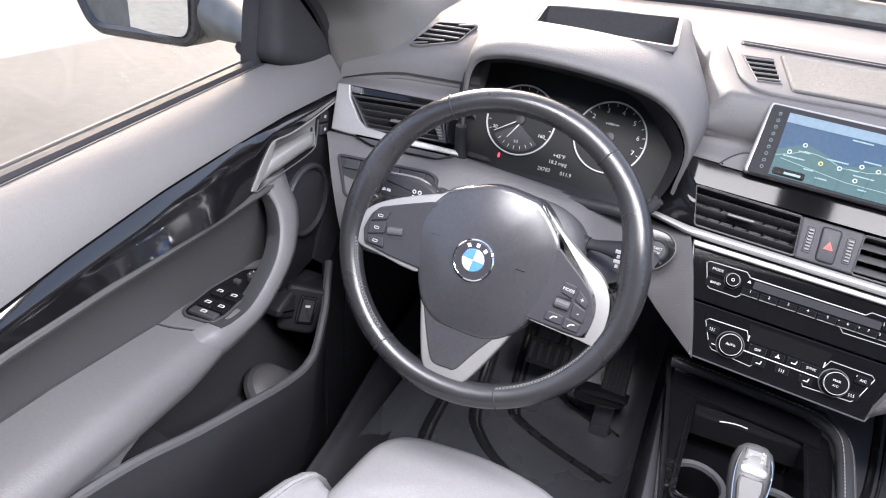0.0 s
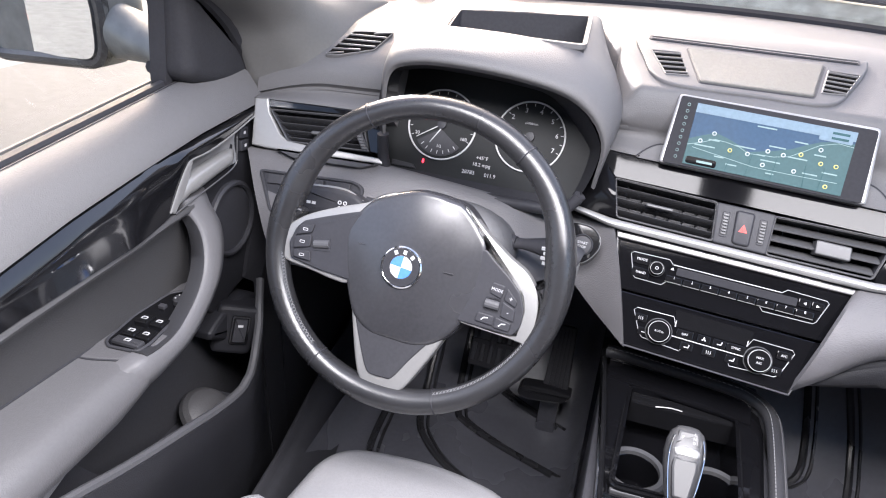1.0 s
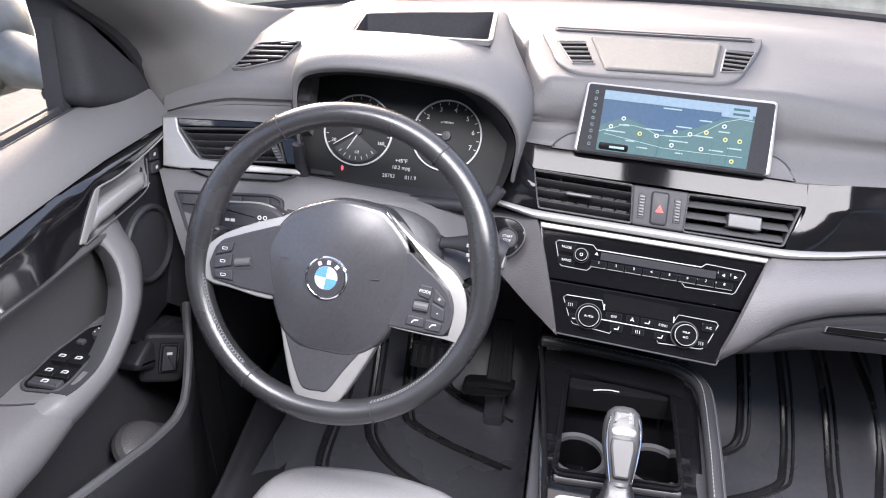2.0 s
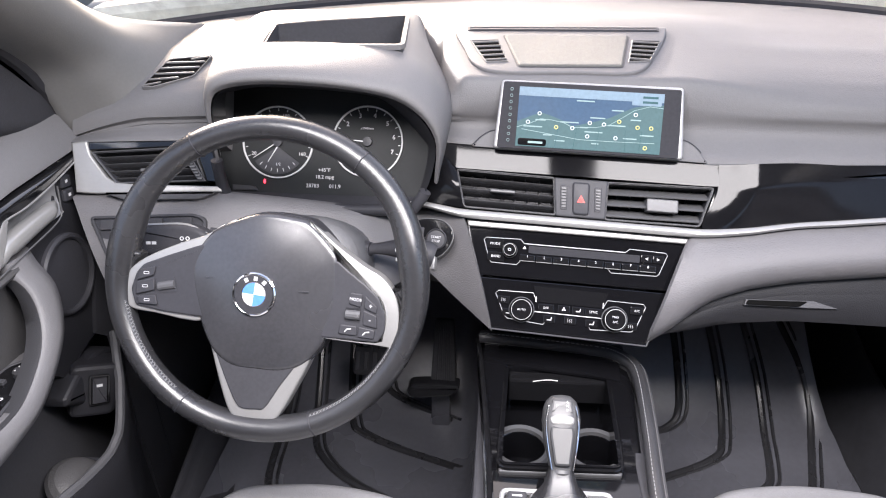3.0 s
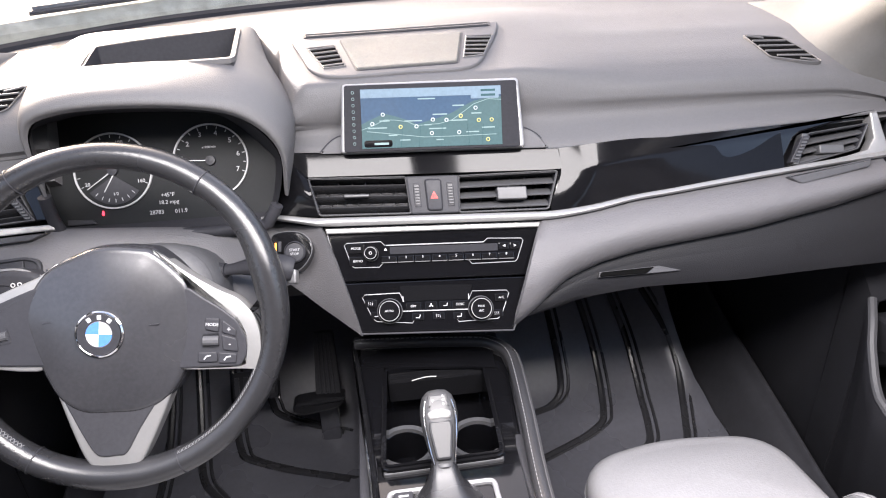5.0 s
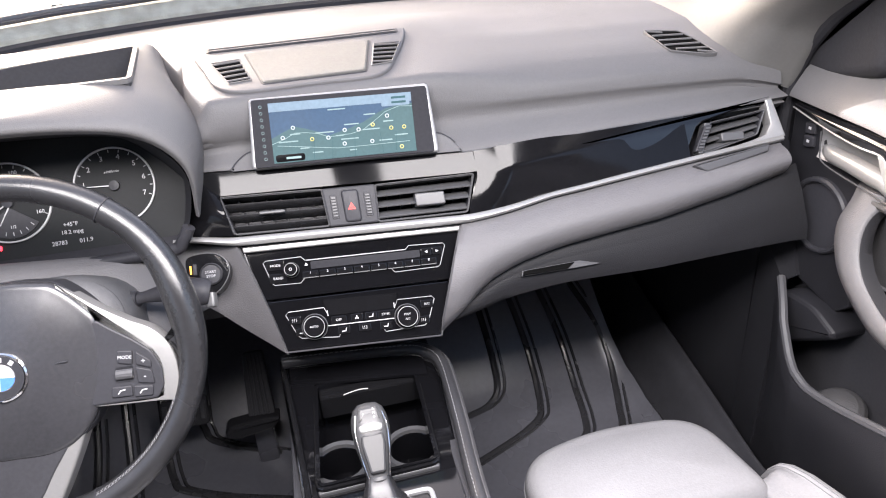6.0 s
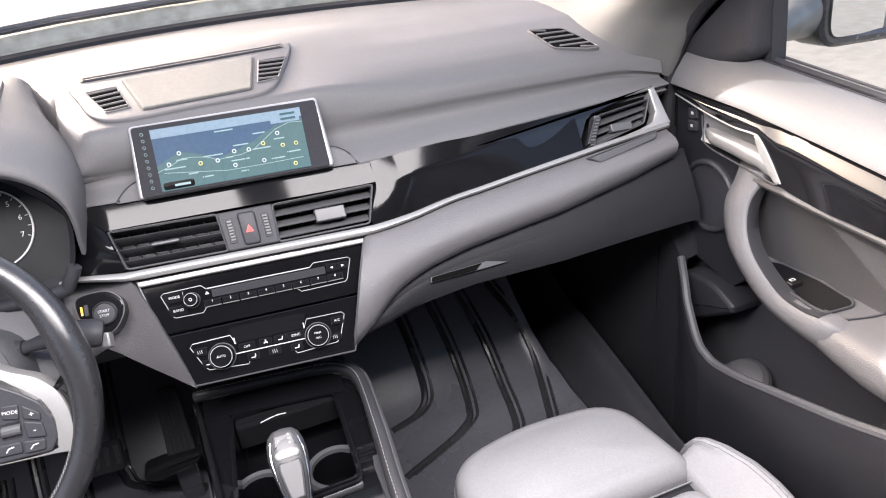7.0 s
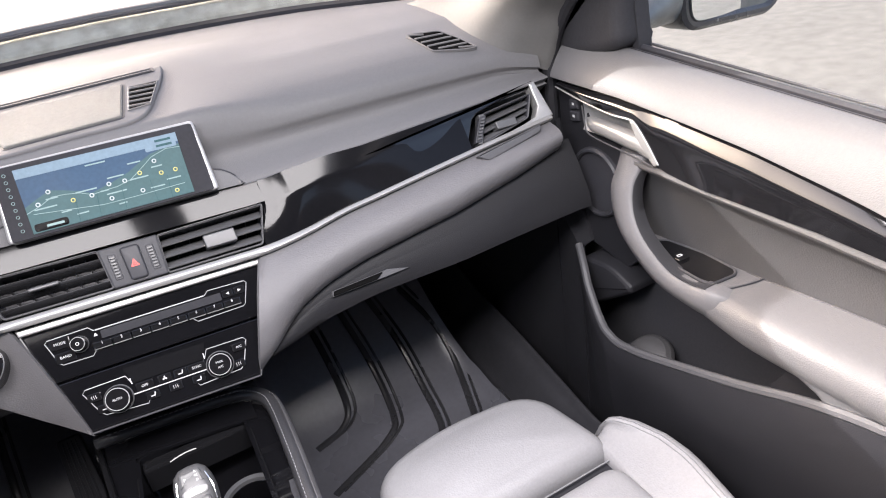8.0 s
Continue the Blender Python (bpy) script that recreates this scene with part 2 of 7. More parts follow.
RUBBER = surface("black_rubber", (0.090, 0.091, 0.105), 0.27, vary=0.12, scale=18, grain=0.06, grain_scale=500, specular=1.0, spread=0.1)
CARPET = surface("black_carpet", (0.078, 0.078, 0.090), 0.95, grain=1.0, grain_scale=500, specular=0.15)
LOWER = surface("lower_door_plastic", (0.018, 0.018, 0.021), 0.46, vary=0.06, grain=0.25, grain_scale=700, cells=True, specular=0.3)
PILLAR = surface("pillar_cloth", (0.112, 0.110, 0.107), 0.8, vary=0.05, grain=0.3, grain_scale=900)
SPEAKER = surface("speaker_mesh", (0.115, 0.114, 0.108), 0.7, grain=0.8, grain_scale=1700, cells=True, specular=0.3)
WHITE = surface("white_print", (0.50, 0.50, 0.51), 0.5)
RED = surface("red_print", (0.7, 0.03, 0.02), 0.4)
BLUE = surface("badge_blue", (0.08, 0.22, 0.62), 0.25)
GLASS = glass("clear_glass")
TINT = glass("dark_tinted_glass", (0.10, 0.10, 0.10))
CONCRETE = surface("pale_concrete", (0.131, 0.136, 0.132), 0.9, vary=0.22, scale=1.6, grain=0.15, grain_scale=60)
BODY = surface("car_paint", (0.17, 0.175, 0.167), 0.42, metal=0.1, coat=0.15, vary=0.25, scale=8)
MIRROR = surface("mirror_glass", (0.85, 0.87, 0.88), 0.01, metal=1.0, vary=0.01, spread=0.005)
HEADLINER = surface("headliner", (0.088, 0.088, 0.088), 0.95)
MATT = surface("matt_black", (0.025, 0.025, 0.029), 0.8, specular=0.2)
SAIL = surface("dark_window_cover", (0.030, 0.030, 0.034), 0.6, grain=0.3, grain_scale=700, cells=True, specular=0.2)
# Dark plastic, taken to near-black for the shade under the dashboard.
GLOVE_SHADED = surface("shaded_glovebox_plastic", (0.013, 0.013, 0.015), 0.55, vary=0.06, grain=0.3, grain_scale=700, cells=True, specular=0.25)
END = surface("pocket_end_plastic", (0.10, 0.10, 0.105), 0.55, grain=0.3, grain_scale=700, cells=True)
HUB = surface("satin_dark_airbag_cover", (0.037, 0.037, 0.041), 0.26, grain=0.08, grain_scale=1300, cells=True, specular=0.8, spread=0.04)
LINE = surface("bright_key_line", (0.383, 0.383, 0.391), 0.42, metal=0.3, vary=0.05)
KEYCAP = surface("black_key_plastic", (0.008, 0.008, 0.009), 0.06, specular=0.35, spread=0.02)
# Darker copy of the mat rubber: the shade along the ribs is coloured in.
RIB_SHADE = surface("rib_shade_rubber", (0.027, 0.027, 0.030), 0.28, specular=0.8)
EDGE = surface("grey_edge_leather", (0.104, 0.102, 0.106), 0.40, vary=0.05, grain=0.35, grain_scale=620, cells=True, specular=0.3)
FRAME = surface("satin_grey_frame", (0.297, 0.297, 0.302), 0.4, metal=0.4, vary=0.05)
COWL = surface("grey_cowl_plastic", (0.37, 0.365, 0.31), 0.7, vary=0.30, scale=7, grain=0.5, grain_scale=120, specular=0.1)
GLOSS = surface("gloss_black_decor", (0.006, 0.006, 0.007), 0.07, vary=0.2, spread=0.03, specular=0.18)
KNOB = surface("satin_knob", (0.059, 0.059, 0.061), 0.40, vary=0.05)
SILL = surface("moulded_carpet", (0.037, 0.037, 0.042), 0.40, vary=0.15, scale=12, grain=0.3, grain_scale=700)
GRIP = surface("grey_grip_leather", (0.120, 0.118, 0.123), 0.42, vary=0.05, grain=0.3, grain_scale=700, cells=True, specular=0.3)
EDGING = surface("gloss_grey_mirror_edge", (0.05, 0.05, 0.052), 0.25, vary=0.2)
MAP_SEA = glow("map_sea", (0.024, 0.050, 0.088), 0.12)
MAP_LAND = glow("map_land", (0.035, 0.072, 0.077), 0.12)
MAP_SKY = glow("map_sky", (0.115, 0.164, 0.205), 0.12)
MAP_LINE = glow("map_line", (0.165, 0.231, 0.231), 0.12)
MAP_DARK = glow("map_dark_line", (0.017, 0.055, 0.061), 0.12)
MAP_PIN = glow("map_pin", (0.330, 0.363, 0.374), 0.12)
MAP_GOLD = glow("map_gold_pin", (0.36, 0.34, 0.13), 0.12)
RED_LAMP = glow("red_lamp", (0.8, 0.03, 0.05), 1.2)
AMBER = glow("amber_lamp", (0.8, 0.3, 0.05), 1.0)
# Grey mottled ground, darkened in colour for the shade beside the car.
SHADED_GROUND = surface("shaded_ground", (0.046, 0.048, 0.049), 0.9, vary=0.18, scale=2.5, grain=0.2, grain_scale=90)
SOFT = surface("grey_door_insert", (0.056, 0.055, 0.057), 0.5, vary=0.05, grain=0.4, grain_scale=500, cells=True, specular=0.4)
ROLL = surface("black_edge_leather", (0.032, 0.032, 0.035), 0.34, vary=0.05, grain=0.3, grain_scale=900, cells=True)
BLADE = surface("satin_black_blade", (0.022, 0.022, 0.024), 0.25, specular=0.6)
FLAP = surface("grey_vent_blade", (0.075, 0.075, 0.078), 0.42, specular=0.5)
INLAY = surface("dark_knob_inlay", (0.033, 0.033, 0.035), 0.42, vary=0.05)
# Near-black colour that holds the shade of recesses modelled too shallow.
RECESS_SHADE = surface("recess_shade_black", (0.004, 0.004, 0.004), 0.9, specular=0.05)
DECOR = surface("gloss_door_decor", (0.006, 0.006, 0.007), 0.06, vary=0.2, spread=0.03, specular=0.95)
DIALFACE = surface("dial_face", (0.011, 0.012, 0.013), 0.6, vary=0.1, specular=0.25)

# ---- frames of the faces: origin, across, up ----
STACK = basis((0.012, -0.06, 0.90), (1, -0.07, -0.03), (0, 0.53, 0.85))
SCREEN = basis((0.02, 0.02, 1.103), (1, -0.06, -0.03), (0, 0.42, 0.91))
TOP = basis((-0.005, 0.127, 1.178), (1, 0, 0), (0, 0.09, 0.026))
DIALS = basis((-0.37, 0.01, 1.03), (1, 0, 0), (0, 0.42, 0.91))
WHEEL = basis((-0.379, -0.2, 0.971), (1, 0.03, 0), (0, 0.42, 0.91))


def smooth01(t):
    t = min(max(t, 0.0), 1.0)
    return t * t * (3 - 2 * t)


def wrap(x):
    """How far the dashboard's face comes nearer towards its ends."""
    return -0.05 * (abs(x) / 0.62) ** 2


def face(x, v, d=0.0):
    """A point of the dashboard's face: across, up along it, and proud of it."""
    w = smooth01((x - 0.17) / 0.15) if x > 0 else smooth01((-0.2 - x) / 0.07)
    y0 = (1 - w) * (-0.07 * (x - 0.015)) + w * wrap(x)
    z0 = (1 - w) * (-0.03 * (x - 0.015))
    return (x, -0.01 + y0 + 0.5 * v - 0.866 * d, 1.0 + z0 + 0.866 * v + 0.5 * d)


def on_face(vf):
    return [face(*v) for v in vf[0]], vf[1]


def top_v(x):
    return lerp([(-0.70, 0.091), (-0.5, 0.088), (-0.25, 0.080), (-0.19, 0.070), (0.17, 0.066), (0.354, 0.064), (0.51, 0.0745), (0.6, 0.082), (0.70, 0.092)], x)


def trim_v(x):
    return lerp([(-0.70, 0.020), (-0.6, 0.0175), (-0.49, 0.0175), (-0.25, -0.012), (-0.2, -0.022), (-0.15, -0.030), (0.17, -0.031), (0.25, -0.026), (0.348, -0.0155), (0.505, 0.006), (0.594, 0.0187), (0.67, 0.029)], x)


# ---- ground and car shell ----
single("ground", box(-80, 80, -80, 80, -0.3, 0.0), CONCRETE, "pale sunlit concrete yard with faint stains", "ground", kind="structure")
# This strip stands in for shade on the yard; its colour is darker.
single("pavement", box(-4.6, -1.2, -14, 9, 0.0, 0.004), SHADED_GROUND, "darker ground strip beside the car, standing in for shade", "pavement", kind="structure")
# Unseen column, added so its shadow falls on the driver's door and dash.
single("column", moved(prism(circle(0, 0, 0.215, 28), 0.0, 8.0), Matrix.Translation((-3.51, 4.5, 0))), CONCRETE, "unseen round concrete column added to shade the driver's side", "column", kind="structure")
single("floor", box(-0.78, 0.78, -1.95, 0.70, 0.30, 0.36), CARPET, "black carpeted car floor", "floor", kind="structure")
single("wall_front", loft([[(x, 0.66, 0.33), (x, 0.66, 0.55), (x, 0.56, 0.98), (x, 0.47, 1.16)] for x in (-0.80, -0.3, 0.3, 0.80)], 0.03, (0, 1, 0)), CARPET, "black carpeted bulkhead below the dashboard", "bulkhead", kind="structure")
single("wall_rear", join(box(-0.78, 0.78, -2.3, -2.25, 0.3, 1.15), box(-0.78, 0.78, -2.3, -2.25, 1.46, 1.63), box(-0.78, -0.56, -2.3, -2.25, 1.15, 1.46), box(0.56, 0.78, -2.3, -2.25, 1.15, 1.46)), CARPET, "dark rear wall of the cabin", "wall", kind="structure")
single("ceiling", join(box(-0.62, -0.49, -2.2, -0.42, 1.60, 1.63), box(0.49, 0.62, -2.2, -0.42, 1.60, 1.63), box(-0.49, 0.49, -2.2, -0.83, 1.60, 1.63), box(-0.49, 0.49, -0.46, -0.42, 1.60, 1.63), box(-0.040, 0.075, -0.58, -0.43, 1.570, 1.602, 0.01)), HEADLINER, "plain dark headliner of the car", "ceiling", kind="structure")
for s, name in ((-1, "wall_left"), (1, "wall_right")):
    x0, x1 = sorted((s * 0.74, s * 0.79))
    p0, p1 = sorted((s * 0.60, s * 0.77))
    single(name, join(box(x0, x1, -2.25, -1.08, 0.3, 1.05), box(p0, p1, -1.24, -1.09, 1.05, 1.60)), CARPET, "dark side trim behind the front door", "wall", kind="structure")
for x0, x1, name in ((-0.775, -0.765, "window_1"), (0.765, 0.775, "window_2")):
    single(name, box(x0, x1, -2.25, -1.09, 1.05, 1.60), TINT, "dark tinted rear side window", "window", kind="structure")
single("window_3", box(-0.56, 0.56, -2.28, -2.27, 1.15, 1.46), TINT, "dark tinted rear window", "window", kind="structure")
# Assumed roof panel, unseen; added over the fill lamp's hole in the headliner.
roof = single("added_roof_glass", box(-0.495, 0.495, -0.835, -0.455, 1.632, 1.640), GLASS, "added clear glass panel, unseen, over the roof fill lamp", "roof window", kind="structure")
roof.visible_shadow = False

# ---- dashboard ----
def base_y(x):
    return 0.475 - 0.60 * x * x


def crown(d):
    """Height of the dashboard's top, d behind its front crease."""
    return lerp([(0, 1.108), (0.002, 1.118), (0.005, 1.1255), (0.010, 1.132), (0.018, 1.139), (0.035, 1.150), (0.06, 1.161), (0.12, 1.180), (0.2, 1.194), (0.34, 1.208), (0.5, 1.214)], d)


def ridge_at(y):
    """Where the middle of the top ends beside the instrument hood."""
    return lerp([(0.0, -0.150), (0.06, -0.163), (0.11, -0.180), (0.15, -0.196), (0.25, -0.220), (0.45, -0.250)], y)


def hump(x, y, d):
    """The middle of the top, gently raised round the loudspeaker, and the valley between it and the hood."""
    edge = ridge_at(y)
    plane = 1.1765 + 0.285 * (y - 0.127)
    side = smooth01((x - ridge_at(y) + 0.012) / 0.026) * (1 - smooth01((x - 0.13) / 0.22))
    rise = max(0.0, plane - crown(d)) * side * smooth01((y - 0.040) / 0.022) * (1 - smooth01((d - 0.16) / 0.14)) * (1 - 0.8 * smooth01((y - 0.15) / 0.10) * (1 - smooth01((x - edge - 0.03) / 0.08)))
    valley = 0.030 * smooth01((edge - x) / 0.028) * (1 - smooth01((edge - 0.10 - x) / 0.08)) * (1 - smooth01((y - 0.15) / 0.17))
    return rise - valley * smooth01(d / 0.03)


def end_drop(x):
    return -0.35 * max(0.0, abs(x) - 0.60) ** 1.5 * 2


dash = thing("dashboard", (0, 0.2, 0.98), "grey soft-touch car dashboard with gloss black and silver trim", "dashboard")
rows = []
for i in range(201):
    x = -0.705 + 1.383 * i / 200
    under = -0.487 < x < -0.192
    yc = 0.14 if under else 0.05 + wrap(x)
    yb = base_y(x)
    back = crown(yb - 0.05 - wrap(x))
    sec = [(x, yb + 0.06, back - 0.03), (x, yb + 0.012, back - 0.004)]
    steps = [1, 0.9, 0.8, 0.72, 0.66, 0.6, 0.54, 0.5, 0.46, 0.42, 0.38, 0.35, 0.32, 0.29, 0.26, 0.23, 0.21, 0.18, 0.15, 0.12, 0.10, 0.08, 0.065, 0.05, 0.038, 0.028, 0.02, 0.014, 0.009, 0.005, 0.002, 0.0]
    for k in steps:
        y = yc + (yb - yc) * k
        d = y - yc + ((yc - 0.05 - wrap(x)) * smooth01((y - 0.16) / 0.12) if under else 0.0)
        sec.append((x, y, crown(d) + end_drop(x) + hump(x, y, d)))
    a, b = Vector((x, yc + 0.001, 1.107 + end_drop(x))), Vector((x, 0.145, 1.07)) if under else Vector(face(x, top_v(x), 0.004))
    sec += [tuple(a.lerp(b, k) + Vector((0, 0.014 * math.sin(math.pi * min(1.0, k * 1.15)), 0))) for k in (0.06, 0.15, 0.28, 0.42, 0.6, 0.78, 0.9, 0.97)]
    sec += [tuple(b), (x, 0.16, 1.06) if under else face(x, top_v(x) - 0.003, -0.02)]
    rows.append(sec)
part("top_pad", loft(rows, 0.012, (0, 0.5, -1)), PAD, dash, "grey grained soft pad", smooth=55)
part("core", box(-0.66, 0.64, 0.10, 0.40, 0.80, 1.07), BLACK, dash)
# gloss strip with openings for the vents
strip = [(x, top_v(x) - 0.002) for x in [-0.205 + 0.850 * i / 40 for i in range(41)]] + [(0.647, 0.0885), (0.643, 0.087), (0.6, 0.0765), (0.545, 0.0625), (0.535, 0.056), (0.508, 0.009)]
strip += [(x, trim_v(x) + 0.004) for x in [0.48, 0.44, 0.4, 0.35, 0.3, 0.25, 0.21, 0.178]] + [(0.197, 0.034), (-0.160, 0.034), (-0.165, 0.055), (-0.20, 0.06)]
part("decor_strip", on_face(prism(strip, -0.015, 0.003, 0.002)), PIANO, dash, "gloss black decor strip")
rows = []
for i in range(61):
    x = -0.205 + 0.405 * i / 60
    fade = smooth01((x + 0.205) / 0.05)
    v0, v1 = 0.0345, top_v(x) - 0.0015
    sec = [face(x, v0 + (v1 - v0) * f, 0.0036 + fade * 0.0018 * (1 - f) ** 0.9) for f in (0.0, 0.05, 0.15, 0.3, 0.5, 0.75, 0.92, 1.0)]
    rows.append([face(x, v0, -0.01)] + sec + [face(x, v1, -0.01)])
part("decor_brow", loft(rows, closed=True, caps=True), GLOSS, dash, "gloss black brow over the vents", smooth=40)
rows = []
for i in range(49):
    u = i / 48
    x = 0.199 + 0.318 * u
    fade = smooth01((x - 0.197) / 0.05) * (1 - smooth01((x - 0.25) / 0.26))
    v1, v2 = top_v(x) - 0.0015, trim_v(x) + 0.004
    v0 = v1 + (v2 - v1) * lerp([(0.19, 0.40), (0.35, 0.34), (0.52, 0.15)], x)
    lean = lambda v: (1 - u) * (0.199 - 0.020 * smooth01((0.034 - v) / 0.055)) + u * 0.517
    sec = [face(lean(v), v, 0.0045 + fade * (0.0085 + 0.0012 * (1 - f))) for f in (1.0, 0.92, 0.75, 0.5, 0.3, 0.12, 0.0) for v in (v0 + (v1 - v0) * f,)]
    sec += [face(lean(v), v, 0.0045 + fade * 0.0097 * (1 - f ** 1.2)) for f in (0.08, 0.2, 0.4, 0.6, 0.8, 0.92, 1.0) for v in (v0 + (v2 - v0) * f,)]
    rows.append([face(x, v1, -0.01)] + sec + [face(lean(v2), v2, -0.01)])
part("decor_flow", loft(rows, closed=True, caps=True), GLOSS, dash, "gloss black strip flowing out from the brow", smooth=40)
rows = []
for i in range(15):
    u = i / 14
    sec = []
    for f in (0.0, 0.08, 0.2, 0.35, 0.5, 0.65, 0.8, 0.92, 1.0):
        p = Vector((-0.192 - 0.026 * f, 0.064 - 0.080 * f)).lerp(Vector((-0.1605 + 0.012 * f, 0.034 - 0.0565 * f)), u)
        sec.append(face(p.x, p.y, 0.0036 + 0.016 * math.sin(math.pi * 0.5 * u) * (0.35 + 0.65 * math.sin(math.pi * f))))
    rows.append(sec)
part("decor_end", loft(rows, 0.012, (0, 1, -0.3)), GLOSS, dash, "gloss black end piece beside the vent", smooth=60)
line = [-0.228 + 0.885 * i / 50 for i in range(51)]
rows = []
for x in line:
    h = lerp([(-0.23, 0.003), (-0.15, 0.006), (0.15, 0.006), (0.3, 0.004), (0.7, 0.0045)], x)
    v = trim_v(x)
    rows.append([face(x, v - h, 0.0), face(x, v - h, 0.006), face(x, v - h * 0.4, 0.009), face(x, v + h * 0.6, 0.008), face(x, v + h, 0.005), face(x, v + h, -0.006)])
part("trim_line", loft(rows, closed=True, caps=True), SILVER, dash, "satin silver trim line", smooth=50)
part("edge_line", tube([face(x, top_v(x) - 0.001, 0.0035) for x in [0.18 + 0.47 * i / 30 for i in range(31)]], 0.0009, 6), GREY_METAL, dash, "thin grey edge above the decor strip")


def low_v(x):
    return lerp([(0.10, -0.195), (0.12, -0.180), (0.15, -0.158), (0.175, -0.135), (0.2, -0.119), (0.24, -0.106), (0.33, -0.093), (0.46, -0.074), (0.58, -0.046), (0.66, -0.022)], x)


rows = []
for i in range(33):
    u = i / 32
    sec = []
    for k in range(11):
        f = k / 10
        x = (1 - u) * (0.166 - 0.056 * f) + u * 0.655
        t, b = trim_v(x) - 0.006, low_v(x)
        v = t + (b - t) * f
        d = [0.001, 0.004, 0.009, 0.013, 0.016, 0.018, 0.019, 0.018, 0.014, 0.007, -0.004][k]
        sec.append(face(x, v, d))
    x = (1 - u) * 0.11 + u * 0.655
    sec.append(face(x, low_v(x) + 0.002, -0.03))
    rows.append(sec)
part("lower_panel", loft(rows, 0.01, (0, 1, 0)), WEAVE, dash, "grey woven-grain panel under the silver line", smooth=60)
rows = []
for i in range(33):
    u = i / 32
    sec = []
    for k in range(11):
        f = k / 10
        x = (1 - u) * (-0.148 + 0.045 * f) + u * (-0.695 + 0.07 * f)
        t = trim_v(x) - 0.006
        b = lerp([(-0.70, -0.12), (-0.6, -0.15), (-0.4, -0.17), (-0.25, -0.13), (-0.2, -0.115), (-0.16, -0.15), (-0.10, -0.195)], x)
        v = t + (b - t) * f
        d = [0.001, 0.004, 0.007, 0.010, 0.012, 0.013, 0.013, 0.012, 0.010, 0.006, -0.004][k]
        sec.append(face(x, v, d * (0.25 + 0.75 * smooth01((u - 0.15) / 0.2)) - 0.030 * math.sin(math.pi * min(1.0, u / 0.27))))
    sec.append((sec[-1][0], sec[-1][1] + 0.05, sec[-1][2] - 0.01))
    rows.append(sec)
part("knee_panel", loft(rows, 0.01, (0, 1, 0)), WEAVE, dash, "grey woven-grain panel beside the column", smooth=60)

# speaker and small vents on the top
plinth = spline([(-0.168, 0.064), (-0.150, 0.081), (0.0, 0.081), (0.132, 0.079), (0.151, 0.066), (0.126, -0.005), (0.090, -0.060), (0.0, -0.062), (-0.10, -0.062), (-0.135, -0.040), (-0.152, 0.007)], 5, True)
part("speaker_plinth", prism(plinth, -0.03, 0.0035, 0.003, 3), PAD, dash, m=TOP, smooth=60)
part("speaker_slot", prism(rounded(rect(-0.15, 0.14, 0.061, 0.0745), 0.004), 0.0, 0.0045), BLACK, dash, m=TOP)
for v in (0.0645, 0.0710):
    part("slot_blade", box(-0.146, 0.136, v - 0.001, v + 0.001, 0.004, 0.0058), PAD, dash, m=TOP)
grille = rounded([(-0.0936, 0.0455), (0.0916, 0.0440), (0.0729, -0.0490), (-0.0718, -0.0495)], 0.005)
part("speaker_grille", prism(grille, 0.0, 0.0065, 0.003), SPEAKER, dash, "pale perforated speaker grille", m=TOP)
part("grille_gap", prism(inset(grille, -0.0022), 0.0, 0.0040), BLACK, dash, m=TOP)


def louvre(name, outline, n, tilt, m, parent, edging=PAD, slat=DARK, thick=0.22):
    """A small sunken grille: a dark well with blades across it."""
    lo, hi = min(p[1] for p in outline), max(p[1] for p in outline)
    # The floor is shallow; a deep duct's shade is put into its colour.
    well = part(name, prism(outline, 0.0, 0.0085), RECESS_SHADE, parent, m=m)
    part("rim", ring(inset(outline, -0.0018), outline, 0.0, 0.0098, 0.0006), edging, well, m=m)
    for k in range(n):
        v = lo + (hi - lo) * (k + 0.5) / n
        xs = []
        for a, b in zip(outline, outline[1:] + outline[:1]):
            if (a[1] - v) * (b[1] - v) < 0:
                xs.append(a[0] + (b[0] - a[0]) * (v - a[1]) / (b[1] - a[1]))
        if len(xs) >= 2:
            x0, x1 = min(xs), max(xs)
            w = (hi - lo) / n * thick
            part("blade", prism([(x0, v - w - tilt), (x1, v - w + tilt), (x1, v + w + tilt), (x0, v + w - tilt)], 0.0, 0.0105, 0.0008), slat, well, m=m)
    return well


louvre("small_vent", [(-0.1415, 0.0260), (-0.1030, 0.0290), (-0.0885, -0.034), (-0.1170, -0.037)][::-1], 5, 0.002, TOP @ Matrix.Translation((0, 0, -0.0045)), dash, PAD, PAD, 0.10)
louvre("small_vent", [(0.0970, 0.0300), (0.1350, 0.0280), (0.1120, -0.0310), (0.0845, -0.033)][::-1], 5, -0.002, TOP @ Matrix.Translation((0, 0, -0.0045)), dash, PAD, PAD, 0.10)

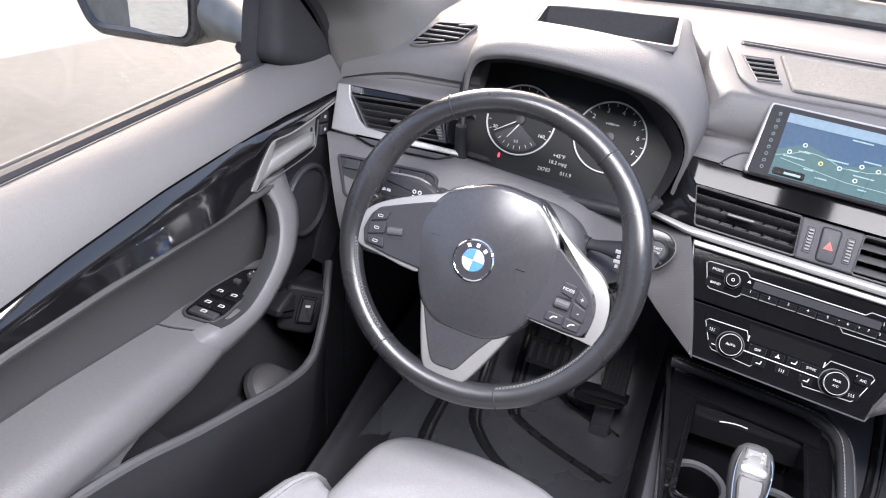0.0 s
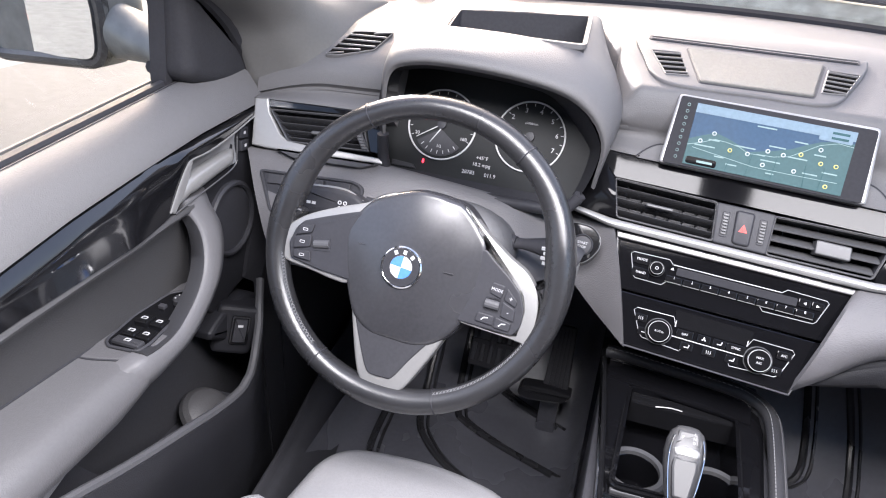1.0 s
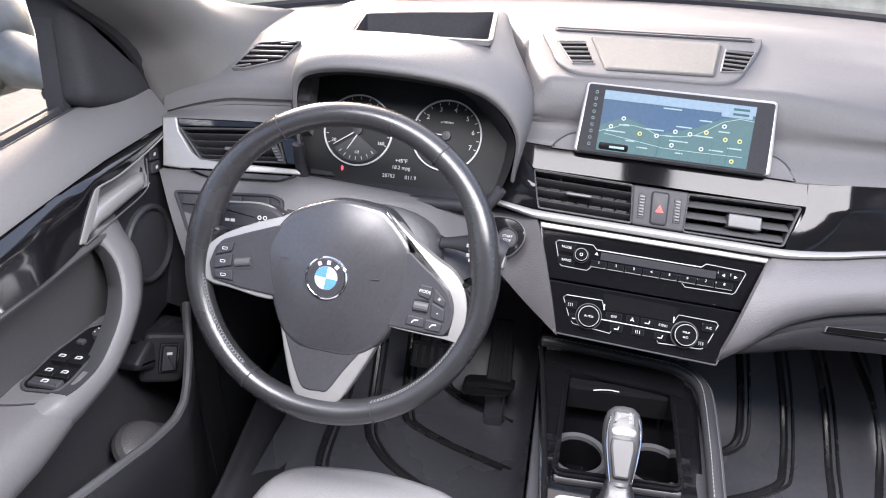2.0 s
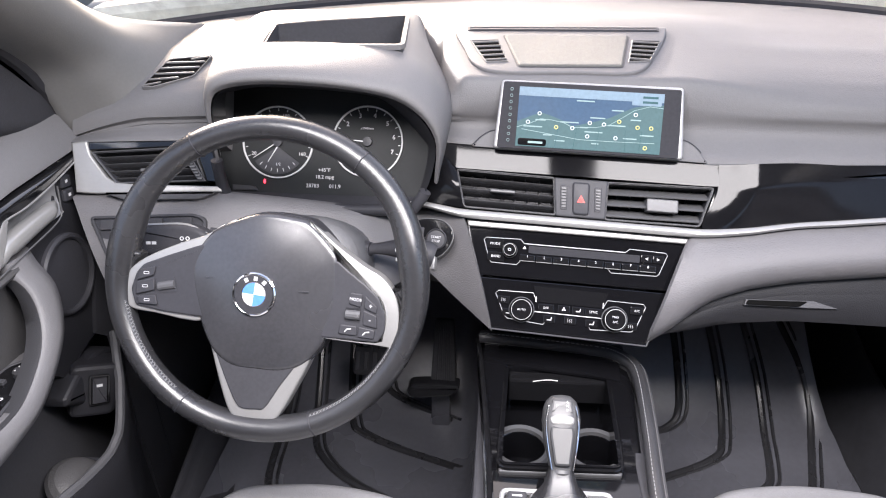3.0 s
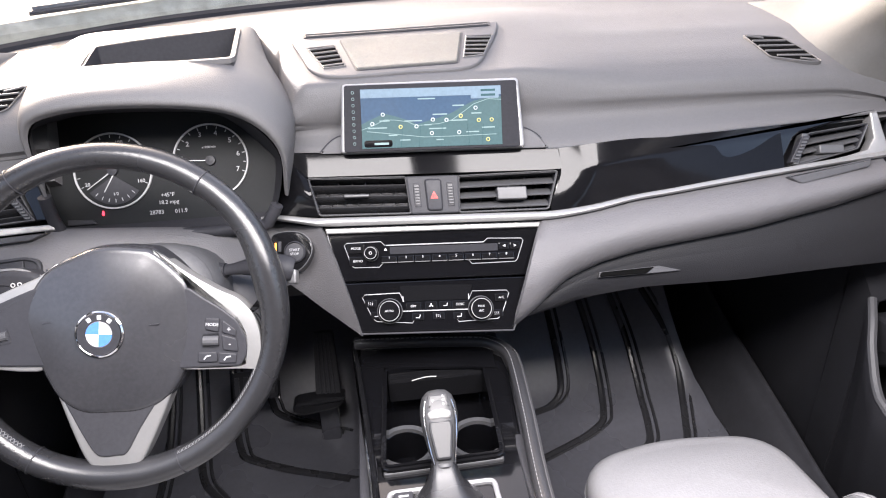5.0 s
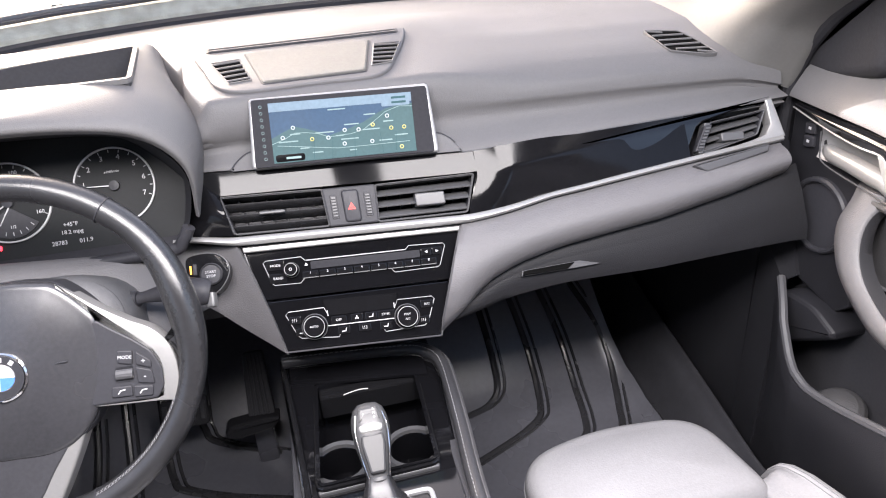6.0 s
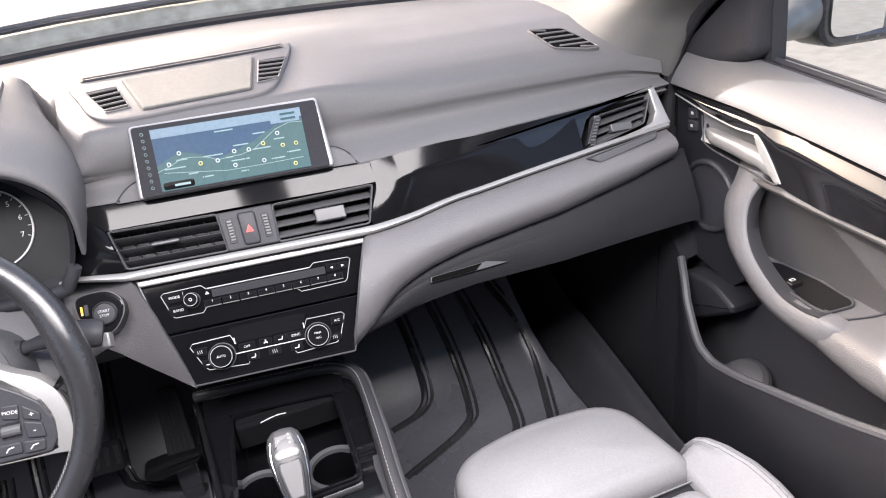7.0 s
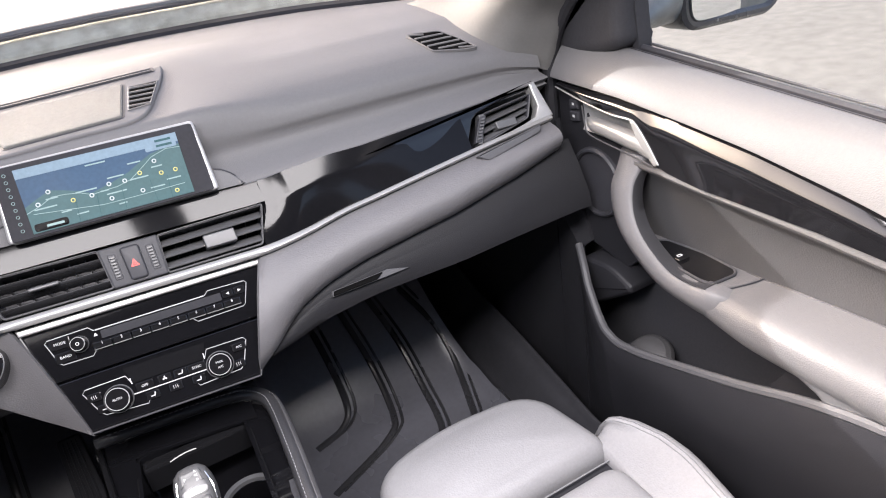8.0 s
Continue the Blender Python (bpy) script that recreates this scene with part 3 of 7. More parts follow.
# demister grilles at both ends
for s, pts in ((1, [(0.507, 0.103), (0.556, 0.087), (0.572, 0.056), (0.584, 0.022), (0.567, 0.026), (0.522, 0.047)]), (-1, [(-0.534, 0.104), (-0.592, 0.087), (-0.600, 0.058), (-0.608, 0.023), (-0.592, 0.026), (-0.545, 0.055)])):
    cx, cy = s * 0.555, 0.065
    o = (cx, cy, crown(cy - 0.05 - wrap(cx)) + end_drop(cx))
    slope_y = (crown(cy + 0.03 - 0.05 - wrap(cx)) - crown(cy - 0.03 - 0.05 - wrap(cx))) / 0.06
    slope_x = (crown(cy - 0.05 - wrap(cx + 0.03)) - crown(cy - 0.05 - wrap(cx - 0.03))) / 0.06
    m = basis(o, (1, 0, slope_x), (0, 1, slope_y))
    out = [(x - cx, (y - cy) * 1.05) for x, y in pts]
    if area2(out) < 0:
        out = out[::-1]
    g = louvre("demister_vent", rounded(out, 0.004, 2), 6, s * -0.005, m @ Matrix.Translation((0, 0, -0.0072)), dash, PAD, PAD, 0.10)

# ---- air vents ----
def vent(label, quad, blades, tab=None, group="dashboard air vents", flaps=False):
    """A vent sunk into the face: dark duct, thin bright frame, blades and a slider. quad: tl, tr, br, bl."""
    tl, tr, br, bl = quad
    mid = face((tl[0] + br[0]) / 2, (tl[1] + br[1]) / 2)
    th = thing("air_vent", mid, label, "air vent", group)
    out = rounded([bl, br, tr, tl], 0.004, 3)
    part("duct", on_face(join(ring(out, inset(out, 0.0015), -0.055, 0.001), prism(inset(out, 0.001), -0.058, -0.054))), BLACK, th)
    part("bezel", on_face(ring(inset(out, -0.0012), inset(out, 0.0006), -0.004, 0.0036, 0.001)), GREY_METAL if tab else PIANO, th)
    for k in range(blades):
        f = (k + 0.7) / (blades + 0.4)
        l = (tl[0] + (bl[0] - tl[0]) * f + 0.001, tl[1] + (bl[1] - tl[1]) * f)
        r = (tr[0] + (br[0] - tr[0]) * f - 0.001, tr[1] + (br[1] - tr[1]) * f)
        if flaps:
            sec = lambda p: [(p[0], p[1] - 0.0065, -0.001), (p[0], p[1] - 0.0052, 0.0), (p[0], p[1] - 0.0038, -0.001), (p[0], p[1] + 0.0060, -0.022), (p[0], p[1] + 0.0035, -0.024)]
        else:
            sec = lambda p: [(p[0], p[1] + 0.0010, -0.004), (p[0], p[1], -0.0025), (p[0], p[1] - 0.0014, -0.003), (p[0], p[1] - 0.008, -0.026), (p[0], p[1] - 0.0055, -0.027)]
        b = part("blade", on_face(loft([sec(l), sec(r)], closed=True, caps=True)), FLAP if flaps else BLADE, th, smooth=60)
        if not flaps:
            part("blade_edge", on_face(loft([[(q[0], q[1] + 0.0011, -0.0034), (q[0], q[1] + 0.0004, -0.0022), (q[0], q[1] - 0.0002, -0.0030)] for q in (l, r)], closed=True, caps=True)), GREY_METAL, b)
        if tab and k == blades // 2:
            tx, tw, th_, tl_ = tab
            part("slider", on_face(prism(rounded([(l[0] + (r[0] - l[0]) * tx - tw, l[1] - th_), (l[0] + (r[0] - l[0]) * tx + tw, l[1] - th_), (l[0] + (r[0] - l[0]) * tx + tw, l[1] + th_ * 0.8), (l[0] + (r[0] - l[0]) * tx - tw, l[1] + th_ * 0.8)], 0.002, 2), -0.012, tl_, 0.0015)), GREY_METAL, b)
    for k in range(6):
        f = (k + 1) / 7
        a = (tl[0] + (tr[0] - tl[0]) * f, tl[1] + (tr[1] - tl[1]) * f)
        b = (bl[0] + (br[0] - bl[0]) * f, bl[1] + (br[1] - bl[1]) * f)
        part("vane", on_face(loft([[(a[0] - 0.001, a[1], -0.03), (a[0] + 0.001, a[1], -0.03), (a[0] + 0.001, a[1], -0.05), (a[0] - 0.001, a[1], -0.05)], [(b[0] - 0.001, b[1], -0.03), (b[0] + 0.001, b[1], -0.03), (b[0] + 0.001, b[1], -0.05), (b[0] - 0.001, b[1], -0.05)]], closed=True, caps=True)), BLACK, th)
    return th


def thumb_wheel(name, x, v, h, lean, parent, w=0.0055):
    """A ribbed thumb wheel standing half out of its slot."""
    slot = part(name, on_face(prism(rounded([(x - w - lean, v - h), (x + w - lean, v - h), (x + w + lean, v + h), (x - w + lean, v + h)], 0.002, 2), -0.004, 0.006, 0.0008)), BLACK, parent)
    for k in range(7):
        f = (k + 0.5) / 7 * 2 - 1
        c = (x + lean * f * 0.86, v + h * f * 0.86)
        part("rib", on_face(box(c[0] - w * 0.6, c[0] + w * 0.6, c[1] - h * 0.06, c[1] + h * 0.06, 0.004, 0.0085)), FLAP, slot)


vent("black centre air vent with thin slats", [(-0.160, 0.033), (-0.022, 0.031), (-0.019, -0.021), (-0.148, -0.020)], 3, (0.45, 0.018, 0.0025, 0.004))
vent("black centre air vent with wide slats and silver slider", [(0.052, 0.030), (0.194, 0.0325), (0.176, -0.021), (0.049, -0.022)], 3, (0.56, 0.021, 0.010, 0.006), flaps=True)
right_v = vent("black passenger side air vent with silver slider", [(0.556, 0.060), (0.640, 0.072), (0.622, 0.0365), (0.536, 0.0145)], 3, (0.45, 0.017, 0.007, 0.006), flaps=True)
left_v = vent("black driver side air vent with silver slider", [(-0.672, 0.076), (-0.535, 0.079), (-0.515, 0.031), (-0.636, 0.031)], 4, (0.5, 0.018, 0.003, 0.005))
thumb_wheel("thumb_wheel", 0.541, 0.0375, 0.019, 0.011, right_v)
thumb_wheel("thumb_wheel", -0.528, 0.046, 0.017, -0.011, left_v)
part("side_trim", on_face(prism([(0.642, 0.0865), (0.652, 0.089), (0.662, 0.030), (0.56, 0.0125), (0.56, 0.0165), (0.612, 0.0275), (0.633, 0.034), (0.643, 0.05)][::-1], -0.012, 0.006, 0.002)), SILVER, right_v, "satin silver side trim")
part("top_gloss", on_face(prism([(-0.676, 0.0905), (-0.505, 0.087), (-0.505, 0.0815), (-0.676, 0.079)], -0.012, 0.004, 0.001)), PIANO, left_v)
part("side_trim", on_face(prism([(-0.698, 0.0905), (-0.678, 0.0915), (-0.672, 0.0715), (-0.649, 0.040), (-0.636, 0.031), (-0.605, 0.028), (-0.49, 0.0215), (-0.49, 0.0135), (-0.603, 0.0155), (-0.662, 0.017), (-0.688, 0.020)][::-1], -0.012, 0.006, 0.002)), SILVER, left_v, "satin silver side trim")
part("inner_gloss", on_face(prism([(-0.53, 0.0815), (-0.505, 0.0815), (-0.488, 0.027), (-0.512, 0.030)][::-1], -0.012, 0.003, 0.001)), PIANO, left_v)
part("inner_gloss", on_face(prism([(0.530, 0.016), (0.537, 0.0155), (0.557, 0.060), (0.548, 0.0605)], -0.012, 0.0035, 0.001)), GREY_METAL, right_v)
for s, pts in ((1, [(0.515, -0.002), (0.533, -0.014), (0.628, 0.008), (0.632, 0.020)]), (-1, [(-0.648, 0.016), (-0.618, 0.005), (-0.517, 0.003), (-0.494, 0.012)])):
    part("under_slot", on_face(prism(rounded(pts if area2(pts) > 0 else pts[::-1], 0.004, 3), 0.0, 0.0135, 0.002)), PAD_DARK, right_v if s > 0 else left_v)

# ---- hazard switch between the centre vents ----
haz = thing("hazard_switch", face(0.015, 0.0), "hazard warning switch with red triangle between two thumb wheels", "switch")
part("plate", on_face(prism(rounded([(-0.019, -0.0225), (0.049, -0.0225), (0.052, 0.0315), (-0.022, 0.0315)], 0.002, 2), -0.02, 0.005, 0.002)), DARK, haz)
btn = part("button", on_face(prism(rounded([(0.004, -0.019), (0.026, -0.019), (0.027, 0.0265), (0.003, 0.0265)], 0.005, 4), 0.0, 0.009, 0.003, 3)), BLACK, haz, smooth=40)
tri = [(0.0095, -0.002), (0.0205, -0.002), (0.015, 0.0085)]
part("triangle", on_face(ring(tri, inset(tri, 0.0016), 0.008, 0.0096)), RED, btn, "red warning triangle")
part("triangle", on_face(ring(inset(tri, 0.0024), inset(tri, 0.0033), 0.008, 0.0096)), RED, btn, "red warning triangle")
thumb_wheel("thumb_wheel", -0.0085, 0.004, 0.017, 0.0, haz, 0.0048)
thumb_wheel("thumb_wheel", 0.0385, 0.004, 0.017, 0.0, haz, 0.0048)

# ---- centre stack ----
def at_stack(u, v, d=0.0, roll=0.0):
    return STACK @ Matrix.Translation((u, v, d)) @ Matrix.Rotation(roll, 4, "Z")


radio = thing("radio_panel", tuple(STACK @ Vector((0, 0.03, 0))), "gloss black radio panel with disc slot and silver-edged keys", "car radio")
part("panel", prism(rounded([(-0.1385, -0.003), (0.1285, -0.002), (0.1505, 0.0645), (-0.1565, 0.0645)], 0.002, 2), -0.04, 0.0, 0.002), PIANO, radio, m=STACK)
part("top_bar", prism([(-0.158, 0.0655), (0.151, 0.0655), (0.1535, 0.0745), (-0.1605, 0.0745)], -0.03, 0.004, 0.002), SILVER, radio, "satin silver bar", m=STACK)
part("under_gap", prism([(-0.156, 0.0745), (0.150, 0.0745), (0.15, 0.086), (-0.155, 0.086)], -0.04, -0.006), BLACK, radio, m=STACK)
# the bright outline round the keys
left = [(-0.0755, 0.0465), (-0.0815, 0.0525), (-0.1300, 0.0515), (-0.1335, 0.0485), (-0.1235, 0.0195), (-0.1200, 0.0165), (-0.0845, 0.0160), (-0.0785, 0.0225)]
right = [(0.0645, 0.0465), (0.0705, 0.0520), (0.1190, 0.0505), (0.1220, 0.0475), (0.1125, 0.0205), (0.1090, 0.0175), (0.0475, 0.0165), (0.0420, 0.0225)]
for pts in (left, right):
    part("key_frame", tube([(x, y, 0.001) for x, y in pts], 0.00065, 6), LINE, radio, "bright line round the keys", m=STACK)
part("slot", prism(rounded(rect(-0.069, 0.085, 0.034, 0.0445), 0.001, 1), -0.002, 0.0012), MATT, radio, m=STACK)
part("slot_line", tube([(-0.0745, 0.0468, 0.001), (0.064, 0.0468, 0.001)], 0.0009, 6), LINE, radio, m=STACK)
for k in range(8):
    x0 = -0.082 + k * 0.0238
    key = part("key", prism(rounded(rect(x0 + 0.0005, x0 + 0.0233, 0.0225, 0.0315), 0.0008, 1), -0.002, 0.0045, 0.0015), KEYCAP, radio, m=STACK)
    letters(str(k + 1), 0.0052, at_stack(x0 + 0.012, 0.0288, 0.0046), WHITE, key, "digit", 0.0002)
    part("key_edge", box(x0 + 0.001, x0 + 0.0228, 0.0217, 0.0227, 0.0, 0.004), GREY_METAL, key, m=STACK)
for text, u, v in (("MODE", -0.116, 0.0435), ("BAND", -0.1135, 0.0255)):
    k = part("key", prism(rounded(rect(u - 0.0135, u + 0.011, v - 0.007, v + 0.0065), 0.001, 1), -0.002, 0.002, 0.001), KEYCAP, radio, m=STACK)
    letters(text, 0.0050, at_stack(u - 0.001, v, 0.0021), WHITE, k, "lettering", 0.0002)
for sx, u in ((-1, 0.094), (1, 0.110)):
    k = part("key", prism(rounded(rect(u - 0.0075, u + 0.0075, 0.035, 0.046), 0.001, 1), -0.002, 0.002, 0.001), KEYCAP, radio, m=STACK)
    part("arrow", prism([(u - sx * 0.002, 0.0385), (u + sx * 0.002, 0.0405), (u - sx * 0.002, 0.0425)][:: sx], 0.0, 0.0024), WHITE, k, m=STACK)
part("eject_mark", prism([(-0.0775, 0.0395), (-0.0725, 0.0395), (-0.075, 0.0435)], 0.0, 0.0014), WHITE, radio, m=STACK)


def knob(parent, u, v, r, text=()):
    kn = part("knob", lathe([(r * 1.14, -0.004), (r * 1.14, 0.004), (r * 1.06, 0.006), (r, 0.006), (r * 0.98, 0.014), (r * 0.9, 0.0165), (0.0, 0.0165)], 36), KEYCAP, parent, m=at_stack(u, v))
    part("ring", lathe([(r * 0.905, 0.0165), (r * 0.915, 0.0174), (r * 0.95, 0.0174), (r * 0.975, 0.0160), (r * 0.975, 0.0145)], 36, False), LINE, kn, "bright ring", m=at_stack(u, v))
    part("collar", lathe([(r * 1.14, 0.0), (r * 1.22, 0.0), (r * 1.22, 0.003), (r * 1.14, 0.004)], 36, False), GREY_METAL, kn, m=at_stack(u, v))
    for i, t in enumerate(text):
        letters(t, r * 0.29, at_stack(u, v + (len(text) - 1) * r * 0.22 - i * r * 0.44, 0.0168), WHITE, kn, "lettering", 0.0002)
    return kn


k = knob(radio, -0.0955, 0.0355, 0.0088)
part("power_mark", ring(circle(0, 0, 0.0022, 14), circle(0, 0, 0.0015, 14), 0.0165, 0.0171), WHITE, k, m=at_stack(-0.0955, 0.0355))

climate = thing("climate_panel", tuple(STACK @ Vector((0, -0.04, 0))), "gloss black climate panel with two ringed temperature knobs", "climate control")
part("panel", prism(rounded([(-0.1135, -0.0755), (0.1015, -0.078), (0.1285, -0.0045), (-0.1380, -0.0055)], 0.002, 2), -0.04, 0.0, 0.002), PIANO, climate, m=STACK)
part("bottom_lip", prism([(-0.114, -0.0785), (0.102, -0.081), (0.1016, -0.0785), (-0.1136, -0.076)], -0.03, 0.003, 0.001), DARK, climate, m=STACK)
cl = [(-0.0515, -0.034), (-0.0570, -0.0215), (-0.1060, -0.0225), (-0.1098, -0.0265), (-0.0960, -0.0555), (-0.0905, -0.0605), (-0.0400, -0.0645), (-0.0375, -0.0600)]
cr = [(0.0405, -0.0335), (0.0460, -0.0225), (0.0945, -0.0230), (0.0980, -0.0270), (0.0865, -0.0575), (0.0810, -0.0625), (0.0255, -0.0650), (0.0225, -0.0600)]
for pts in (cl, cr):
    part("key_frame", tube([(x, y, 0.001) for x, y in pts], 0.00065, 6), LINE, climate, "bright line round the keys", m=STACK)
part("key_line", tube([(-0.0550, -0.0475, 0.001), (0.0400, -0.0480, 0.001)], 0.0008, 6), LINE, climate, m=STACK)
part("display", prism(rounded([(-0.0505, -0.0335), (0.0395, -0.0335), (0.0465, -0.0125), (-0.0575, -0.0115)], 0.001, 1), -0.002, 0.0012), KEYCAP, climate, m=STACK)
knob(climate, -0.0715, -0.0465, 0.0148, ("AUTO",))
knob(climate, 0.0570, -0.0475, 0.0148, ("MAX", "A/C"))
for text, u, v, w in (("OFF", -0.038, -0.041, 0.011), ("SYNC", 0.028, -0.0405, 0.012), ("A/C", 0.0865, -0.033, 0.009)):
    k = part("key", prism(rounded(rect(u - w, u + w, v - 0.0055, v + 0.0055), 0.001, 1), -0.002, 0.003, 0.001), KEYCAP, climate, m=STACK)
    letters(text, 0.0048, at_stack(u, v, 0.0031), WHITE, k, "lettering", 0.0002)
for u, v, n in ((-0.0130, -0.0405, 1), (0.0070, -0.0405, 2), (-0.0320, -0.0560, 2), (-0.0030, -0.0555, 3), (0.0265, -0.0565, 2), (-0.0980, -0.0350, 3), (-0.0900, -0.0520, 2), (0.0800, -0.0550, 3)):
    k = part("key", prism(rounded(rect(u - 0.0085, u + 0.0085, v - 0.0055, v + 0.0055), 0.001, 1), -0.002, 0.0022, 0.001), KEYCAP, climate, m=STACK)
    if n == 1:
        for q in range(3):
            m = Matrix.Translation((u, v, 0)) @ Matrix.Rotation(radians(90 + 120 * q), 4, "Z")
            part("mark", moved(prism(circle(0.0017, 0.0, 0.0015, 8, 0.0010), 0.0, 0.0027), m), WHITE, k, m=STACK)
    elif n == 2:
        part("mark", join(prism([(u - 0.0032, v - 0.0018), (u + 0.0016, v - 0.0018), (u + 0.0016, v - 0.0006), (u - 0.0032, v - 0.0006)], 0.0, 0.0027), prism([(u + 0.0014, v - 0.0018), (u + 0.0026, v - 0.0018), (u + 0.0036, v + 0.0030), (u + 0.0024, v + 0.0030)], 0.0, 0.0027)), WHITE, k, m=STACK)
    else:
        for q in range(3):
            part("mark", tube([(u - 0.0034 + q * 0.0026, v - 0.0022, 0.0024), (u - 0.0026 + q * 0.0026, v - 0.0006, 0.0024), (u - 0.0036 + q * 0.0026, v + 0.0008, 0.0024), (u - 0.0028 + q * 0.0026, v + 0.0024, 0.0024)], 0.00035, 4), WHITE, k, m=STACK)
for u in (-0.0525, 0.0405):
    part("mark", box(u - 0.0006, u + 0.0006, -0.034, -0.026, 0.0, 0.0016), WHITE, climate, m=STACK)

for pts in ([(-0.1145, -0.0775), (-0.1390, -0.0050), (-0.1572, 0.0650)], [(0.1025, -0.0800), (0.1295, -0.0040), (0.1512, 0.0650)]):
    part("panel_edge", tube([(x, y, 0.0004) for x, y in pts], 0.0011, 6), GREY_METAL, climate, "thin grey panel edge", m=STACK)

# ---- start button beside the stack ----
start = thing("start_button", tuple(STACK @ Vector((-0.2, 0.04, 0))), "round start stop button in a chrome-edged pod", "start button")
S0 = STACK @ Matrix.Translation((0, 0, 0.016))
pod = spline([(-0.2285, 0.0665), (-0.1960, 0.0685), (-0.1790, 0.0560), (-0.1775, 0.0380), (-0.1910, 0.0180), (-0.2080, 0.0140), (-0.2260, 0.0300), (-0.2330, 0.0500)], 5, True)
part("pod", prism(pod, -0.04, 0.002, 0.002), KEYCAP, start, m=S0)
part("pod_edge", tube([(x, y, 0.002) for x, y in pod], 0.0008, 6, True), GREY_METAL, start, m=S0)
sb = part("button", lathe([(0.0150, -0.002), (0.0150, 0.006), (0.0135, 0.008), (0.0125, 0.0055), (0.0, 0.0065)], 32), DARK, start, m=S0 @ Matrix.Translation((-0.2000, 0.0405, 0)))
for i, t in enumerate(("START", "STOP")):
    letters(t, 0.0050, S0 @ Matrix.Translation((-0.2000, 0.0430 - i * 0.0056, 0.0068)), WHITE, sb, "lettering", 0.0002)
part("amber_mark", box(-0.2275, -0.2255, 0.043, 0.054, 0.0, 0.0035), AMBER, start, "small amber light", m=S0)
part("key", prism(rounded(rect(-0.2235, -0.2185, 0.041, 0.056), 0.001, 2), 0.0, 0.0045, 0.001), DARK, start, m=S0)
# key fob holder hanging below the pod
part("fob_slot", prism(rounded(rect(-0.2080, -0.1965, -0.004, 0.016), 0.003, 2), -0.004, 0.016, 0.003), SILVER, start, m=S0)

# ---- display screen ----
screen = thing("display_screen", tuple(SCREEN @ Vector((0, -0.05, 0))), "wide navigation display in a silver-edged black housing", "display")
part("housing", prism(rounded([(-0.1275, -0.0405), (0.1300, -0.0400), (0.1235, 0.0570), (-0.1225, 0.0550)], 0.006, 4), -0.022, 0.0, 0.003), FRAME, screen, "satin silver housing", m=SCREEN)
part("bezel", prism(rounded([(-0.1225, -0.0395), (0.1235, -0.0390), (0.1205, 0.0535), (-0.1195, 0.0525)], 0.004, 3), -0.004, 0.0015, 0.001), MATT, screen, "gloss black bezel", m=SCREEN)
M1 = SCREEN @ Matrix.Translation((0, 0, 0.0018))
shore = [(-0.097, -0.002), (-0.08, 0.006), (-0.065, 0.012), (-0.05, 0.008), (-0.033, 0.002), (-0.02, -0.004), (-0.005, 0.0), (0.01, 0.004), (0.028, 0.010), (0.045, 0.019), (0.06, 0.026), (0.08, 0.030), (0.098, 0.031)]
disp = part("display", prism(rect(-0.097, 0.098, -0.0355, 0.046), 0.0, 0.0006), MAP_SEA, screen, "lit map of a coast", m=M1)
part("land", prism([(-0.097, -0.0355), (0.098, -0.0355)] + shore[::-1], 0.0, 0.0010), MAP_LAND, disp, m=M1)
part("haze", prism(rect(-0.097, 0.098, 0.034, 0.046), 0.0, 0.0011), MAP_SKY, disp, m=M1)
part("road", tube([(x, y - 0.006 - 0.004 * math.sin(x * 60), 0.0012) for x, y in shore], 0.0005, 4), MAP_LINE, disp, m=M1)
part("road", tube([(-0.09, -0.012, 0.0012), (-0.05, -0.017, 0.0012), (-0.01, -0.022, 0.0012), (0.03, -0.022, 0.0012), (0.09, -0.021, 0.0012)], 0.0005, 4), MAP_LINE, disp, m=M1)
for x0, x1 in ((-0.04, -0.043), (-0.015, -0.018), (0.015, 0.013), (0.05, 0.052), (0.072, 0.07)):
    part("road", tube([(x0, -0.006, 0.0012), (x1, -0.035, 0.0012)], 0.0005, 4), MAP_DARK, disp, m=M1)
for i, (x, y) in enumerate(((-0.067, 0.0105), (-0.082, -0.002), (-0.043, -0.007), (-0.021, -0.007), (0.002, 0.0015), (0.000, -0.017), (0.021, 0.0005), (0.041, 0.0055), (0.062, 0.016), (0.066, -0.001), (0.084, -0.001), (0.038, -0.017), (0.078, -0.028))):
    gold = i in (2, 7, 9, 10, 12)
    pin = part("map_pin", lathe([(0.0029, 0), (0.0029, 0.001), (0.0024, 0.0016), (0, 0.0016)], 14), MAP_GOLD if gold else MAP_PIN, disp, m=M1 @ Matrix.Translation((x, y, 0.0006)))
    part("dot", lathe([(0.0016, 0), (0.0016, 0.0020), (0, 0.0020)], 10), MAP_LAND, pin, m=M1 @ Matrix.Translation((x, y, 0.0006)))
for x0, x1, y in ((-0.038, -0.013, 0.0), (-0.004, 0.02, -0.0115), (0.030, 0.046, 0.0195), (-0.088, -0.062, -0.0085), (0.048, 0.066, -0.0175), (-0.044, -0.030, -0.026), (0.002, 0.022, 0.008), (0.027, 0.05, -0.001), (-0.018, 0.006, 0.030), (-0.060, -0.048, -0.019), (0.006, 0.016, -0.027), (0.056, 0.070, 0.008), (-0.072, -0.058, 0.001), (0.070, 0.088, -0.012), (-0.010, 0.000, -0.006)):
    part("caption_bar", box(x0, x1, y, y + 0.0016, 0.0, 0.0014), MAP_LINE, disp, m=M1)
part("clock_box", prism(rounded(rect(0.056, 0.095, 0.029, 0.044), 0.001, 1), 0.0, 0.0014), MAP_SKY, disp, m=M1)
